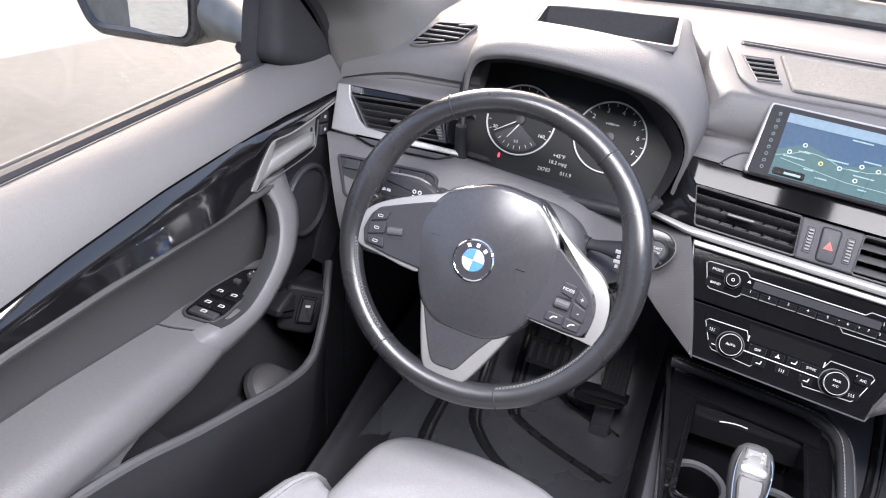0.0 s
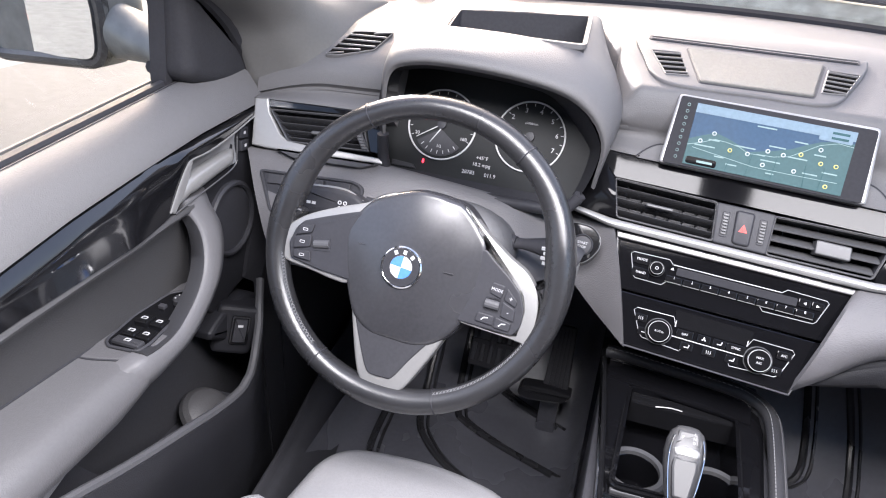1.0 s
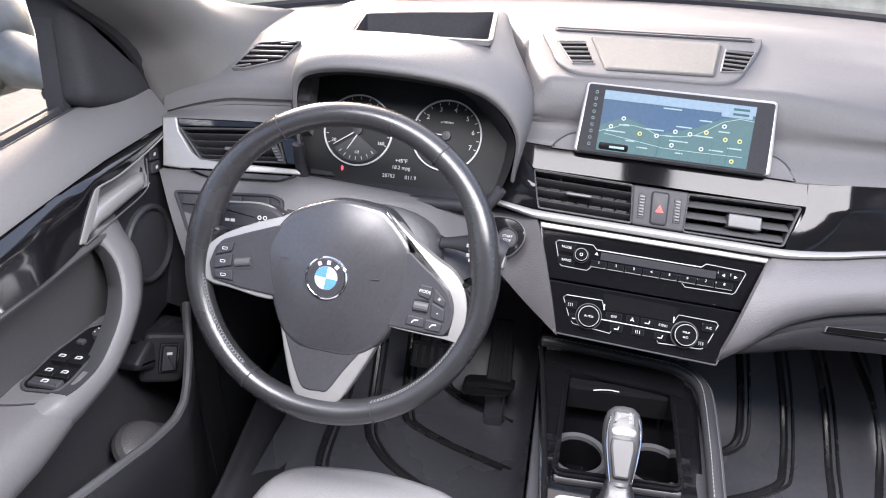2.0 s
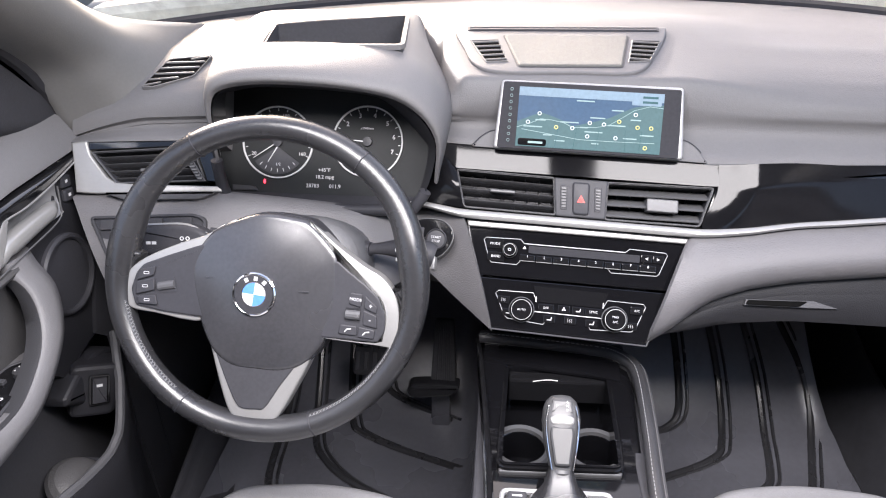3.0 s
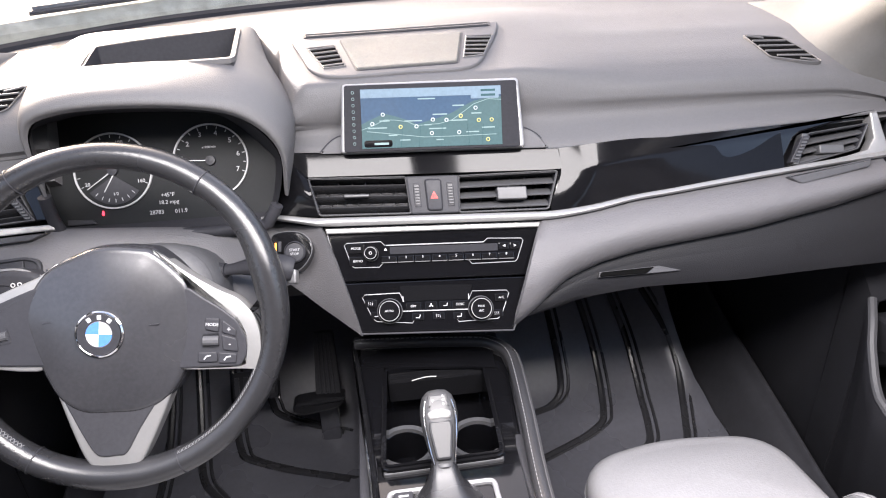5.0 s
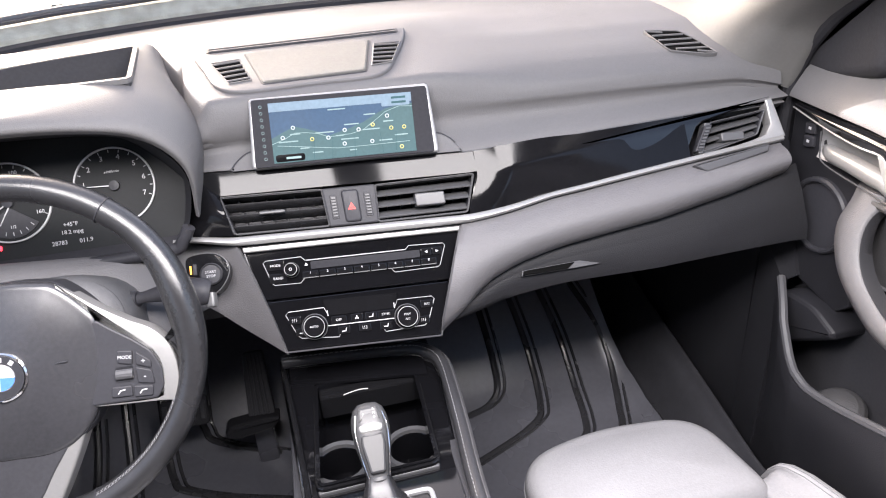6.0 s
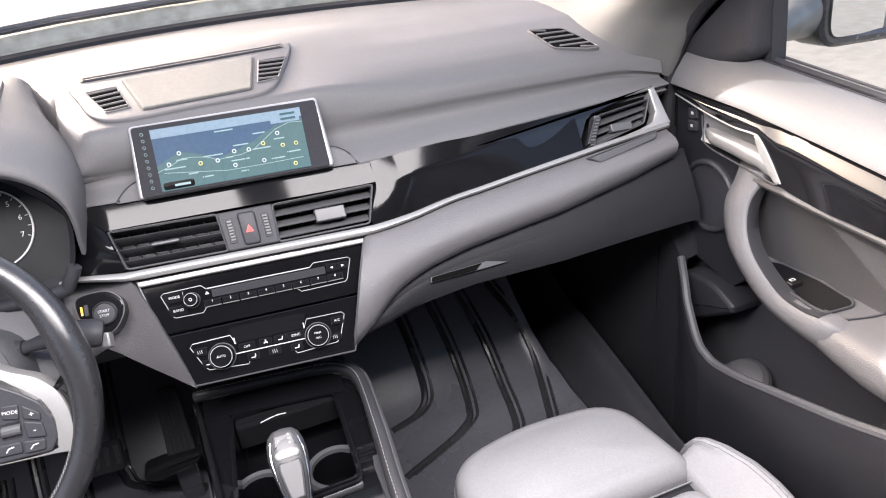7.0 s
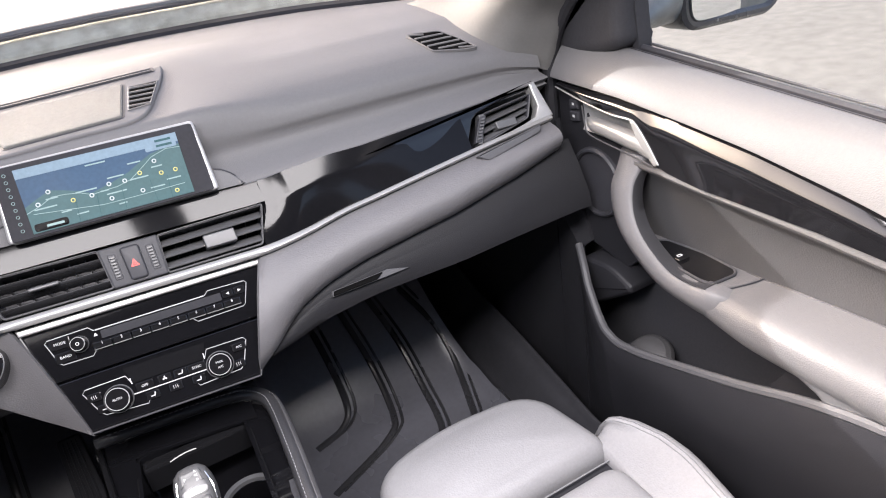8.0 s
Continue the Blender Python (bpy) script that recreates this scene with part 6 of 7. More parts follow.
def door(s, label):
    """A front door's inner side; s is -1 on the driver's side and 1 on the passenger's."""
    d = thing("front_door", (s * 0.74, -0.5, 0.36), label, "car door", "front doors")
    flat = Matrix(((0, 0, -s, s * 0.70), (1, 0, 0, 0), (0, 1, 0, 0), (0, 0, 0, 1)))

    def plate(name, pts, c0, c1, mat, parent=d, label="", bevel=0.0, steps=2):
        return part(name, prism(pts, c0, c1, bevel, steps), mat, parent, label, m=flat)

    ys = [-0.012 - 1.06 * i / 40 for i in range(41)]
    rows = []
    for y in ys:
        zs, zd = sill_z(y), decor_top(y)
        f = smooth01((-0.012 - y) / 0.05)
        rows.append([(s * 0.775, y, zs - 0.03), (s * 0.770, y, zs - 0.004), (s * 0.762, y, zs), (s * 0.748, y, zs + 0.001), (s * 0.733, y, zs - 0.006), (s * 0.720, y, zs * 0.72 + zd * 0.28), (s * 0.708, y, zs * 0.42 + zd * 0.58), (s * 0.699, y, zd + 0.010), (s * 0.697, y, zd + 0.003), (s * 0.703, y, zd), (s * 0.73, y, zd - 0.004)])
    part("upper_pad", loft(rows, 0.008, (s, 0, -0.3)), PAD, d, "grey grained upper pad", smooth=60)
    # gloss strip, rounded over towards the pad and cut away round the latch
    low = [(y, decor_low(y)) for y in [-0.835 + 0.595 * i / 24 for i in range(25)]]
    cut_low = lambda y: lerp([(-0.27, decor_low(-0.27)), (-0.25, 0.981), (-0.232, 1.010), (-0.208, 1.0375), (-0.16, 1.0385), (-0.10, 1.046), (-0.03, 1.062)], y)
    rows = []
    for i in range(61):
        y = -0.03 - 0.805 * i / 60
        z1, z0 = decor_top(y) - 0.002, cut_low(y) if y > -0.27 else decor_low(y)
        bend = min(0.027, (z1 - z0) * 0.5)
        lean = (1 - smooth01((y + 0.36) / 0.12)) * min(1.0, (z1 - z0) / 0.05)
        out = lambda z: 0.7055 - (0.0115 + 0.002 * lean) * math.sin(math.pi / 2 * min(1.0, (z1 - z) / bend)) ** 0.9 - lean * 0.30 * max(0.0, z1 - bend - z)
        sec = [(s * 0.722, y, z1), (s * 0.7055, y, z1)]
        sec += [(s * out(z), y, z) for z in [z1 - bend * k / 8 for k in range(1, 9)]]
        sec += [(s * out(z), y, z) for z in [z1 - bend + (z0 - z1 + bend) * k / 4 for k in range(1, 5)]] + [(s * 0.722, y, z0)]
        rows.append(sec)
    part("decor_strip", loft(rows, closed=True, caps=True), DECOR, d, "gloss black decor strip", smooth=50)
    part("edge_line", tube([(s * 0.7045, y, decor_top(y) + 0.001) for y in [-0.03 - 0.80 * i / 30 for i in range(31)]], 0.0016, 6), CHROME, d, "thin bright edge above the decor strip")
    part("lower_line", tube([(s * (0.6965 - 0.0075 * (1 - smooth01((y + 0.36) / 0.12)) * min(1.0, (decor_top(y) - z) / 0.05)), y, z - 0.006) for y, z in low] + [(s * 0.6975, -0.19, 0.974)], 0.0055, 8), SOFT, d, "soft grey roll under the decor strip")
    part("inner_panel", loft([[(s * 0.712, y, decor_low(y) - 0.004), (s * 0.7195, y, 0.93), (s * 0.7225, y, 0.87), (s * 0.72, y, 0.80)] for y in [-0.16 - 0.9 * i / 20 for i in range(21)]], 0.02, (s, 0, 0)), SOFT, d, "dark grey inner panel", smooth=60)
    part("backing", box(min(s * 0.735, s * 0.79), max(s * 0.735, s * 0.79), -1.07, -0.012, 0.36, 1.07), DARK, d)
    # front panel with the loudspeaker
    fp = [(-0.018, 1.062), (-0.050, 1.050), (-0.088, 1.044), (-0.094, 1.020), (-0.104, 0.990), (-0.175, 0.981), (-0.192, 0.93), (-0.196, 0.80), (-0.17, 0.775), (-0.10, 0.79), (-0.018, 0.80)]
    plate("front_panel", fp, -0.04, -0.006, LOWER, label="dark front panel", bevel=0.004)
    sp = plate("speaker", circle(-0.108, 0.912, 0.050, 36), -0.03, -0.004, BLACK, label="round black loudspeaker grille")
    part("speaker_ring", ring(circle(-0.108, 0.912, 0.059, 40), circle(-0.108, 0.912, 0.050, 40), -0.02, 0.002, 0.003), BLACK, sp, m=flat)
    part("ring_edge", tube([(x, y, 0.001) for x, y in circle(-0.108, 0.912, 0.0555, 40)], 0.0007, 5, True), PAD_DARK, sp, m=flat)
    # latch: a dished bowl, a pull lever that runs out into a fin, and a bright line over both
    rows = []
    for i in range(17):
        y = -0.086 - 0.132 * i / 16
        z1 = lerp([(-0.222, 1.010), (-0.208, 1.036), (-0.16, 1.0375), (-0.10, 1.045), (-0.086, 1.046)], y)
        z0 = lerp([(-0.222, 0.992), (-0.19, 0.994), (-0.10, 0.998), (-0.086, 0.998)], y)
        dip = 0.020 * math.sin(math.pi * min(1.0, (i + 0.4) / 16.8)) ** 0.6
        rows.append([(s * (0.7000 + dip * math.sin(math.pi * k / 8) ** 0.7), y, z1 + (z0 - z1) * k / 8) for k in range(9)])
    bowl = part("latch_bowl", loft(rows, 0.004, (s, 0, 0)), FRAME, d, "satin grey dished latch bowl", smooth=60)
    lever = []
    for k in range(17):
        t = k / 16
        y = -0.092 - 0.158 * t
        z = lerp([(0, 1.012), (0.4, 1.008), (0.75, 1.003), (0.9, 0.990), (1, 0.981)], t)
        h = lerp([(0, 0.006), (0.1, 0.0105), (0.6, 0.0125), (0.8, 0.0115), (1, 0.002)], t)
        c = lerp([(0, 0.002), (0.12, 0.013), (0.7, 0.015), (0.88, 0.009), (1, 0.003)], t)
        lever.append([(s * (0.704 - c * math.cos(w) ** 0.6), y, z + h * math.sin(w)) for w in [math.pi * (j / 10 - 0.5) * 0.98 for j in range(11)]])
    part("latch_lever", loft(lever, 0.004, (s, 0, 0)), SILVER, bowl, "satin silver pull lever", smooth=60)
    fin = [(-0.198, 1.037), (-0.209, 1.0375), (-0.232, 1.012), (-0.254, 0.984), (-0.246, 0.979), (-0.226, 0.996), (-0.213, 1.012), (-0.206, 1.024)]
    part("latch_fin", prism(fin[::-1] if area2(fin) < 0 else fin, -0.012, 0.0075, 0.002), SILVER, bowl, "satin silver fin", m=flat)
    part("latch_top", tube(spline([(s * 0.6930, y, z) for y, z in ((-0.030, 1.060), (-0.10, 1.0465), (-0.16, 1.0388), (-0.200, 1.0388), (-0.212, 1.034), (-0.233, 1.012), (-0.255, 0.984))], 4), 0.0012, 6), SILVER, bowl, "bright line over the latch")
    part("latch_under", tube(spline([(s * 0.6935, y, z) for y, z in ((-0.094, 1.040), (-0.098, 1.014), (-0.110, 0.996), (-0.19, 0.986), (-0.245, 0.979))], 4), 0.0012, 6), GREY_METAL, bowl)
    for z0, z1 in ((1.004, 1.022), (1.024, 1.042)):
        k = plate("lock_button", rounded([(-0.0745, z0 + 0.004), (-0.053, z0), (-0.051, z1), (-0.0715, z1 + 0.002)][::-1], 0.003, 2), -0.01, -0.001, BLACK, bevel=0.002)
        part("mark", box(-0.065, -0.060, z0 + 0.009, z0 + 0.013, -0.004, -0.0004), WHITE, k, m=flat)
    # armrest, sweeping up to the pull handle
    rows = []
    for i in range(31):
        y = -0.225 - 0.84 * i / 30
        top_z = lerp([(-1.07, 0.862), (-0.56, 0.860), (-0.43, 0.853), (-0.345, 0.847), (-0.30, 0.844), (-0.225, 0.836)], y)
        inx = lerp([(-1.07, 0.625), (-0.56, 0.630), (-0.42, 0.641), (-0.33, 0.652), (-0.27, 0.670), (-0.225, 0.695)], y)
        deep = lerp([(-1.07, 0.07), (-0.45, 0.07), (-0.33, 0.04), (-0.225, 0.016)], y)
        rows.append([(s * 0.734, y, top_z + 0.006), (s * 0.712, y, top_z + 0.004), (s * (inx + 0.030), y, top_z + 0.002), (s * (inx + 0.010), y, top_z - 0.06 * deep / 0.7), (s * inx, y, top_z - 0.36 * deep), (s * (inx + 0.004), y, top_z - 0.64 * deep), (s * (inx + 0.022), y, top_z - 0.9 * deep), (s * 0.734, y, top_z - deep)])
    arm = part("armrest", loft(rows, closed=True, caps=True), EDGE, d, "grey grained armrest", smooth=70)
    part("armrest_seam", tube(spline([(s * 0.6540, -0.388, 0.8485), (s * 0.675, -0.396, 0.8535), (s * 0.705, -0.409, 0.8560), (s * 0.728, -0.414, 0.8580)], 3), 0.0013, 5), BLACK, arm)
    part("crease", tube([(s * 0.7215, y, lerp([(-1.07, 0.866), (-0.56, 0.864), (-0.43, 0.857), (-0.345, 0.851)], y)) for y in [-0.33 - 0.73 * k / 20 for k in range(21)]], 0.0022, 6), BLACK, arm, "dark crease behind the armrest")
    strap = [(0.698, -0.166, 0.986, -0.222, 0.986), (0.690, -0.167, 0.964, -0.220, 0.971), (0.674, -0.169, 0.934, -0.219, 0.946), (0.661, -0.188, 0.900, -0.232, 0.914), (0.652, -0.221, 0.868, -0.260, 0.885), (0.647, -0.284, 0.829, -0.311, 0.857), (0.645, -0.342, 0.818, -0.353, 0.853), (0.647, -0.392, 0.814, -0.390, 0.857), (0.672, -0.425, 0.812, -0.430, 0.840)]
    rows = []
    for x, ya, za, yb, zb in spline(strap, 4):
        ym, zm = (ya + yb) / 2, (za + zb) / 2
        rows.append([(s * (x + 0.026), ya, za), (s * (x + 0.010), ya, za), (s * (x + 0.002), ya * 0.9 + yb * 0.1, za * 0.9 + zb * 0.1), (s * (x - 0.003), ym, zm), (s * (x + 0.001), ya * 0.1 + yb * 0.9, za * 0.1 + zb * 0.9), (s * (x + 0.008), yb, zb), (s * (x + 0.026), yb * 0.95 + ya * 0.05, zb)])
    part("pull_handle", loft(rows, closed=True, caps=True), GRIP, d, "grey grained pull handle", smooth=60)
    rows = []
    for x, ya, za, yb, zb in spline(strap, 4)[5:-5]:
        out = Vector((0, yb - ya, zb - za)).normalized() * 0.0014
        rows.append([(s * (x + 0.0050), yb + out.y * 0.4, zb + out.z * 0.4), (s * (x + 0.0085), yb + out.y, zb + out.z), (s * (x + 0.0265), yb * 0.95 + ya * 0.05 + out.y, zb + out.z)])
    part("handle_line", loft(rows, 0.001, (0, 0, -1)), ROLL, d, "black inner band of the handle", smooth=60)
    # switch plate in front of the armrest
    SW = basis((s * 0.690, -0.31, 0.8500), (1, 0, 0), (0, 1, -0.03))
    turned = lambda pts: [(s * x, y) for x, y in pts] if s > 0 else [(s * x, y) for x, y in pts][::-1]
    lens = rounded(turned([(0.026, 0.112), (-0.004, 0.080), (-0.036, -0.008), (-0.034, -0.061), (-0.028, -0.076), (0.0, -0.094), (0.037, -0.101), (0.039, -0.042), (0.042, 0.0675)])[::-1], 0.010, 4)
    part("switch_surround", prism(lens if area2(lens) > 0 else lens[::-1], -0.004, 0.0035, 0.002), EDGE, d, "grey surround of the window switches", m=SW)
    plate_out = rounded(turned([(0.010, 0.085), (-0.021, 0.010), (-0.029, -0.047), (-0.026, -0.070), (0.0155, -0.074), (0.027, -0.064), (0.034, -0.003), (0.030, 0.063)])[::-1], 0.008, 4)
    plate_out = plate_out if area2(plate_out) > 0 else plate_out[::-1]
    pl = part("switch_plate", prism(plate_out, 0.0, 0.0052, 0.001), PIANO, d, "black window switch plate", m=SW)
    part("plate_edge", ring(plate_out, inset(plate_out, 0.004), 0.0, 0.0068, 0.0012), DARK, pl, m=SW)
    keys = [(-0.003, -0.0575), (0.0070, -0.0375), (-0.0140, -0.0375), (0.0115, -0.0080), (-0.0110, -0.0080)] if s < 0 else [(-0.002, 0.010)]
    for i, (x, y) in enumerate(keys):
        x, wide, deep = -x if s < 0 else x, 0.0195 if (s < 0 and i == 0) else 0.0098, 0.0070 if (s < 0 and i == 0) else 0.0100
        k = part("window_key", prism(rounded(rect(x - wide, x + wide, y - deep, y + deep), 0.002, 2), 0.0, 0.0100, 0.003, 3), DARK if i == 0 and s < 0 else KEYCAP, pl, m=SW)
        part("mark", ring(rounded(rect(x - 0.0042, x + 0.0042, y - 0.0028, y + 0.0028), 0.002, 3), rounded(rect(x - 0.0028, x + 0.0028, y - 0.0014, y + 0.0014), 0.001, 3), 0.0095, 0.0106), WHITE, k, m=SW)
        part("mark", box(x - 0.0042, x + 0.0010, y - 0.0028, y - 0.0014, 0.0095, 0.0106), WHITE, k, m=SW)
    if s < 0:
        k = part("mirror_knob", lathe([(0.010, 0), (0.010, 0.009), (0.008, 0.011), (0, 0.0105)], 20), DARK, pl, m=SW @ Matrix.Translation((0.0013, 0.0475, 0.003)))
        for q in range(4):
            part("mark", moved(box(0.005, 0.007, -0.0008, 0.0008, 0.0105, 0.0118), Matrix.Rotation(radians(45 + q * 90), 4, "Z")), WHITE, k, m=SW @ Matrix.Translation((0.0013, 0.0475, 0.003)))
        for x, y in ((-0.0124, 0.028), (0.0140, 0.024)):
            part("small_key", prism(rounded(rect(x - 0.005, x + 0.005, y - 0.004, y + 0.004), 0.001, 1), 0.0, 0.0095, 0.001), DARK, pl, m=SW)
    # pocket: outer wall with a rolled lip, floor and back
    lip = [(-0.088, 0.800), (-0.120, 0.776), (-0.150, 0.742), (-0.178, 0.713), (-0.208, 0.699), (-0.244, 0.696), (-0.35, 0.724), (-0.456, 0.754), (-0.545, 0.784), (-0.64, 0.806), (-0.80, 0.822), (-1.06, 0.83)]
    lx = lambda y: lerp([(-1.1, 0.632), (-0.55, 0.630), (-0.3, 0.621), (-0.2, 0.625), (-0.14, 0.642), (-0.088, 0.668)], y)
    lc = spline(lip, 5)
    low_rows = [[(s * (lx(y) + 0.003), y, z), (s * lx(y), y, z - 0.006), (s * (lx(y) + 0.002), y, z - 0.05), (s * (lx(y) + 0.012), y, z * 0.45 + 0.55 * 0.42), (s * 0.665, y, 0.37)] for y, z in lc]
    part("pocket_wall", loft(low_rows, 0.010, (s, 0, 0)), LOWER, d, "dark lower door panel with a map pocket", smooth=60)
    part("pocket_lip", tube([(s * (lx(y) + 0.006), y, z + 0.001) for y, z in lc[: len(lc) - 8]], 0.0066, 8), PAD_DARK, d, "grey rolled pocket lip")
    part("front_shield", loft([[(s * 0.700, -0.012, 1.00), (s * 0.690, -0.012, 0.85), (s * 0.685, -0.012, 0.60), (s * 0.68, -0.012, 0.37)], [(s * 0.700, -0.09, 0.80), (s * 0.675, -0.09, 0.795), (s * 0.672, -0.09, 0.60), (s * 0.667, -0.09, 0.37)]], 0.01, (s, 0, 0)), LOWER, d)
    part("pocket_floor", box(min(s * 0.645, s * 0.735), max(s * 0.645, s * 0.735), -0.56, -0.16, 0.60, 0.615), BLACK, d)
    bulge = lathe([(0.0, 0.007), (0.016, 0.0062), (0.028, 0.0035), (0.036, -0.001), (0.042, -0.008), (0.044, -0.016)], 32)
    part("bottle_cradle", bulge, SOFT, d, "grey felt bottle cradle", m=basis((s * 0.684, -0.230, 0.643), (0, 1.15, 0), (-0.80, 0, -0.60 * s)))
    arc = spline([(-0.505, 0.812), (-0.520, 0.810), (-0.540, 0.803), (-0.556, 0.796), (-0.572, 0.778), (-0.58, 0.760)], 4)
    part("pocket_end", prism([(y, z) for y, z in arc] + [(-1.06, 0.76), (-1.06, 0.80), (-0.505, 0.812)], 0.0, 0.060, 0.003), END, d, "grey panel closing the pocket", m=flat)
    part("pocket_ramp", loft([[(s * 0.70, y - 0.02, z - 0.01), (s * 0.672, y + 0.01, z - 0.03), (s * 0.655, y + 0.035, z - 0.07), (s * 0.645, y + 0.05, 0.63)] for y, z in arc], 0.008, (s, 0, 0)), LOWER, d)
    # release switch block or plain wedge at the pocket's front
    wedge = rounded([(-0.066, 0.758), (-0.098, 0.779), (-0.158, 0.785), (-0.206, 0.766), (-0.207, 0.754), (-0.123, 0.695), (-0.07, 0.70)], [0.01, 0.02, 0.03, 0.004, 0.004, 0.01, 0.01], 5)
    wdg = part("pocket_wedge", prism(wedge[::-1] if area2(wedge) < 0 else wedge, -0.035, 0.022 if s > 0 else 0.012, 0.010, 4), LOWER, d, "dark block at the pocket's front", m=flat)
    if s < 0:
        FS = basis((-0.671, -0.158, 0.747), (0.76, 0.62, -0.20), (0.10, 0.25, 0.96))
        out = rounded([(-0.042, -0.040), (0.020, -0.046), (0.034, 0.034), (-0.036, 0.040)], 0.012, 4)
        part("switch_plate", prism(out, -0.05, -0.004, 0.006), LOWER, wdg, "dark grey switch plate", m=FS)
        q = rounded([(-0.015, -0.024), (0.013, -0.024), (0.015, 0.022), (-0.013, 0.024)], 0.004, 3)
        part("switch_frame", ring(q, inset(q, 0.003), -0.006, 0.0, 0.0005), KEYCAP, wdg, m=FS)
        part("release_switch", prism(inset(q, 0.0045), -0.006, 0.002), BLACK, wdg, "black release rocker", m=FS)
        part("mark", box(-0.004, 0.004, 0.006, 0.010, 0.0, 0.0028), WHITE, wdg, m=FS)
    # window seal, glass and outer trim
    part("window_seal", tube([(s * 0.770, y, sill_z(y) + 0.001) for y in ys[2:]], 0.0055, 6), BLACK, d, "black rubber window seal")
    part("sill_stitch", tube([(s * 0.757, y, sill_z(y) + 0.0012) for y in ys[2:]], 0.0007, 4), BLACK, d)
    part("outer_trim", tube([(s * 0.788, y, sill_z(y) + 0.002) for y in ys[3:]], 0.0024, 6), GREY_METAL, d, "satin outer window trim")
    gl = part("window_glass", loft([[(s * 0.779, y, sill_z(y) - 0.02), (s * 0.740, y, 1.35), (s * 0.665, y, 1.58)] for y in (-0.115, -1.06)], 0.004, (s, 0, 0)), GLASS, d, "clear window glass")
    gl.visible_shadow = False
    # triangular cover before the window
    sail = spline([(0.037, 1.105), (0.034, 1.130), (0.013, 1.158), (-0.05, 1.198), (-0.10, 1.240), (-0.148, 1.30), (-0.154, 1.26), (-0.149, 1.207), (-0.146, 1.163), (-0.143, 1.130), (-0.115, 1.113), (-0.05, 1.098), (0.006, 1.0955), (0.030, 1.097)], 4, True)
    SM = Matrix(((0, 0, -s, s * 0.755), (1, 0, 0, 0), (0, 1, 0, 0), (0, 0, 0, 1)))
    part("mirror_cover", prism(sail if area2(sail) > 0 else sail[::-1], -0.02, 0.030, 0.022, 5), SAIL, d, "dark cover before the window", m=SM, smooth=70)
    part("front_frame", loft([[(s * 0.765, -0.146, 1.10), (s * 0.79, -0.146, 1.10)], [(s * 0.735, -0.156, 1.32), (s * 0.76, -0.156, 1.32)]], 0.012, (0, 1, 0)), BLACK, d)
    return d


door(-1, "grey driver's door with window switches, silver latch and gloss decor")
passenger_door = door(1, "grey passenger door with one window switch, silver latch and gloss decor")
passenger_door.location += Vector((-0.004, 0, 0.002)) * K

# ---- pillars, seals, windscreen ----
for s in (-1, 1):
    pl = thing("a_pillar", (s * 0.69, 0.1, 1.1), "cloth-grey windscreen pillar trim", "pillar trim", "windscreen pillars")
    off = -0.014 if s > 0 else 0.0
    prof = [
        [(0.590, 0.250, 1.195), (0.598, 0.150, 1.165), (0.603, 0.062, 1.140), (0.630, 0.018, 1.114), (0.676, 0.006, 1.096), (0.712, -0.002, 1.082)],
        [(0.605, 0.210, 1.204), (0.601, 0.140, 1.178), (0.605, 0.060, 1.151), (0.633, 0.016, 1.124), (0.678, 0.004, 1.106), (0.714, -0.006, 1.092)],
        [(0.660, 0.135, 1.221), (0.628, 0.090, 1.200), (0.622, 0.040, 1.178), (0.645, 0.000, 1.158), (0.685, -0.018, 1.148), (0.716, -0.026, 1.140)],
        [(0.672, 0.040, 1.252), (0.640, 0.010, 1.236), (0.636, -0.025, 1.218), (0.658, -0.050, 1.204), (0.690, -0.060, 1.198), (0.716, -0.064, 1.196)],
        [(0.648, -0.130, 1.340), (0.616, -0.155, 1.322), (0.612, -0.185, 1.304), (0.634, -0.207, 1.292), (0.668, -0.214, 1.288), (0.700, -0.214, 1.290)],
        [(0.575, -0.500, 1.550), (0.545, -0.515, 1.530), (0.545, -0.535, 1.510), (0.575, -0.545, 1.500), (0.610, -0.545, 1.500), (0.640, -0.540, 1.505)],
    ]
    cols = [spline(r, 4) for r in prof]
    cols = list(zip(*[spline([c[k] for c in cols], 4) for k in range(len(cols[0]))]))
    part("trim", loft([[(s * x + off, y, z) for x, y, z in r] for r in cols], 0.01, (s, 0.3, 0)), PILLAR, pl, smooth=70)
    part("door_seal", tube(spline([(s * 0.716 + off, 0.004, 0.80), (s * 0.716 + off, 0.004, 0.98), (s * 0.720 + off, 0.006, 1.08), (s * 0.724 + off, -0.004, 1.125), (s * 0.724 + off, -0.030, 1.165), (s * 0.720 + off, -0.08, 1.213), (s * 0.704 + off, -0.225, 1.310), (s * 0.65 + off, -0.55, 1.54)], 5), 0.012, 10), MATT, pl, "black rubber door seal")
    part("side_cover", box(min(s * 0.69, s * 0.78), max(s * 0.69, s * 0.78), 0.0, 0.66, 0.36, 1.09), LOWER, pl)

shield = thing("windscreen", (0, 0.4, 1.2), "clear windscreen with a black band at its base", "windscreen")
rows = []
for i in range(21):
    x = -0.66 + 1.32 * i / 20
    yb = base_y(x) + 0.035
    rows.append([(x, yb, 1.205), (x * 0.97, yb - 0.28, 1.36), (x * 0.90, yb - 0.52, 1.49), (x * 0.84, yb - 0.80, 1.61)])
g = part("pane", loft(rows, 0.004, (0, 1, 0.6)), GLASS, shield, "clear curved glass")
g.visible_shadow = False
rows = []
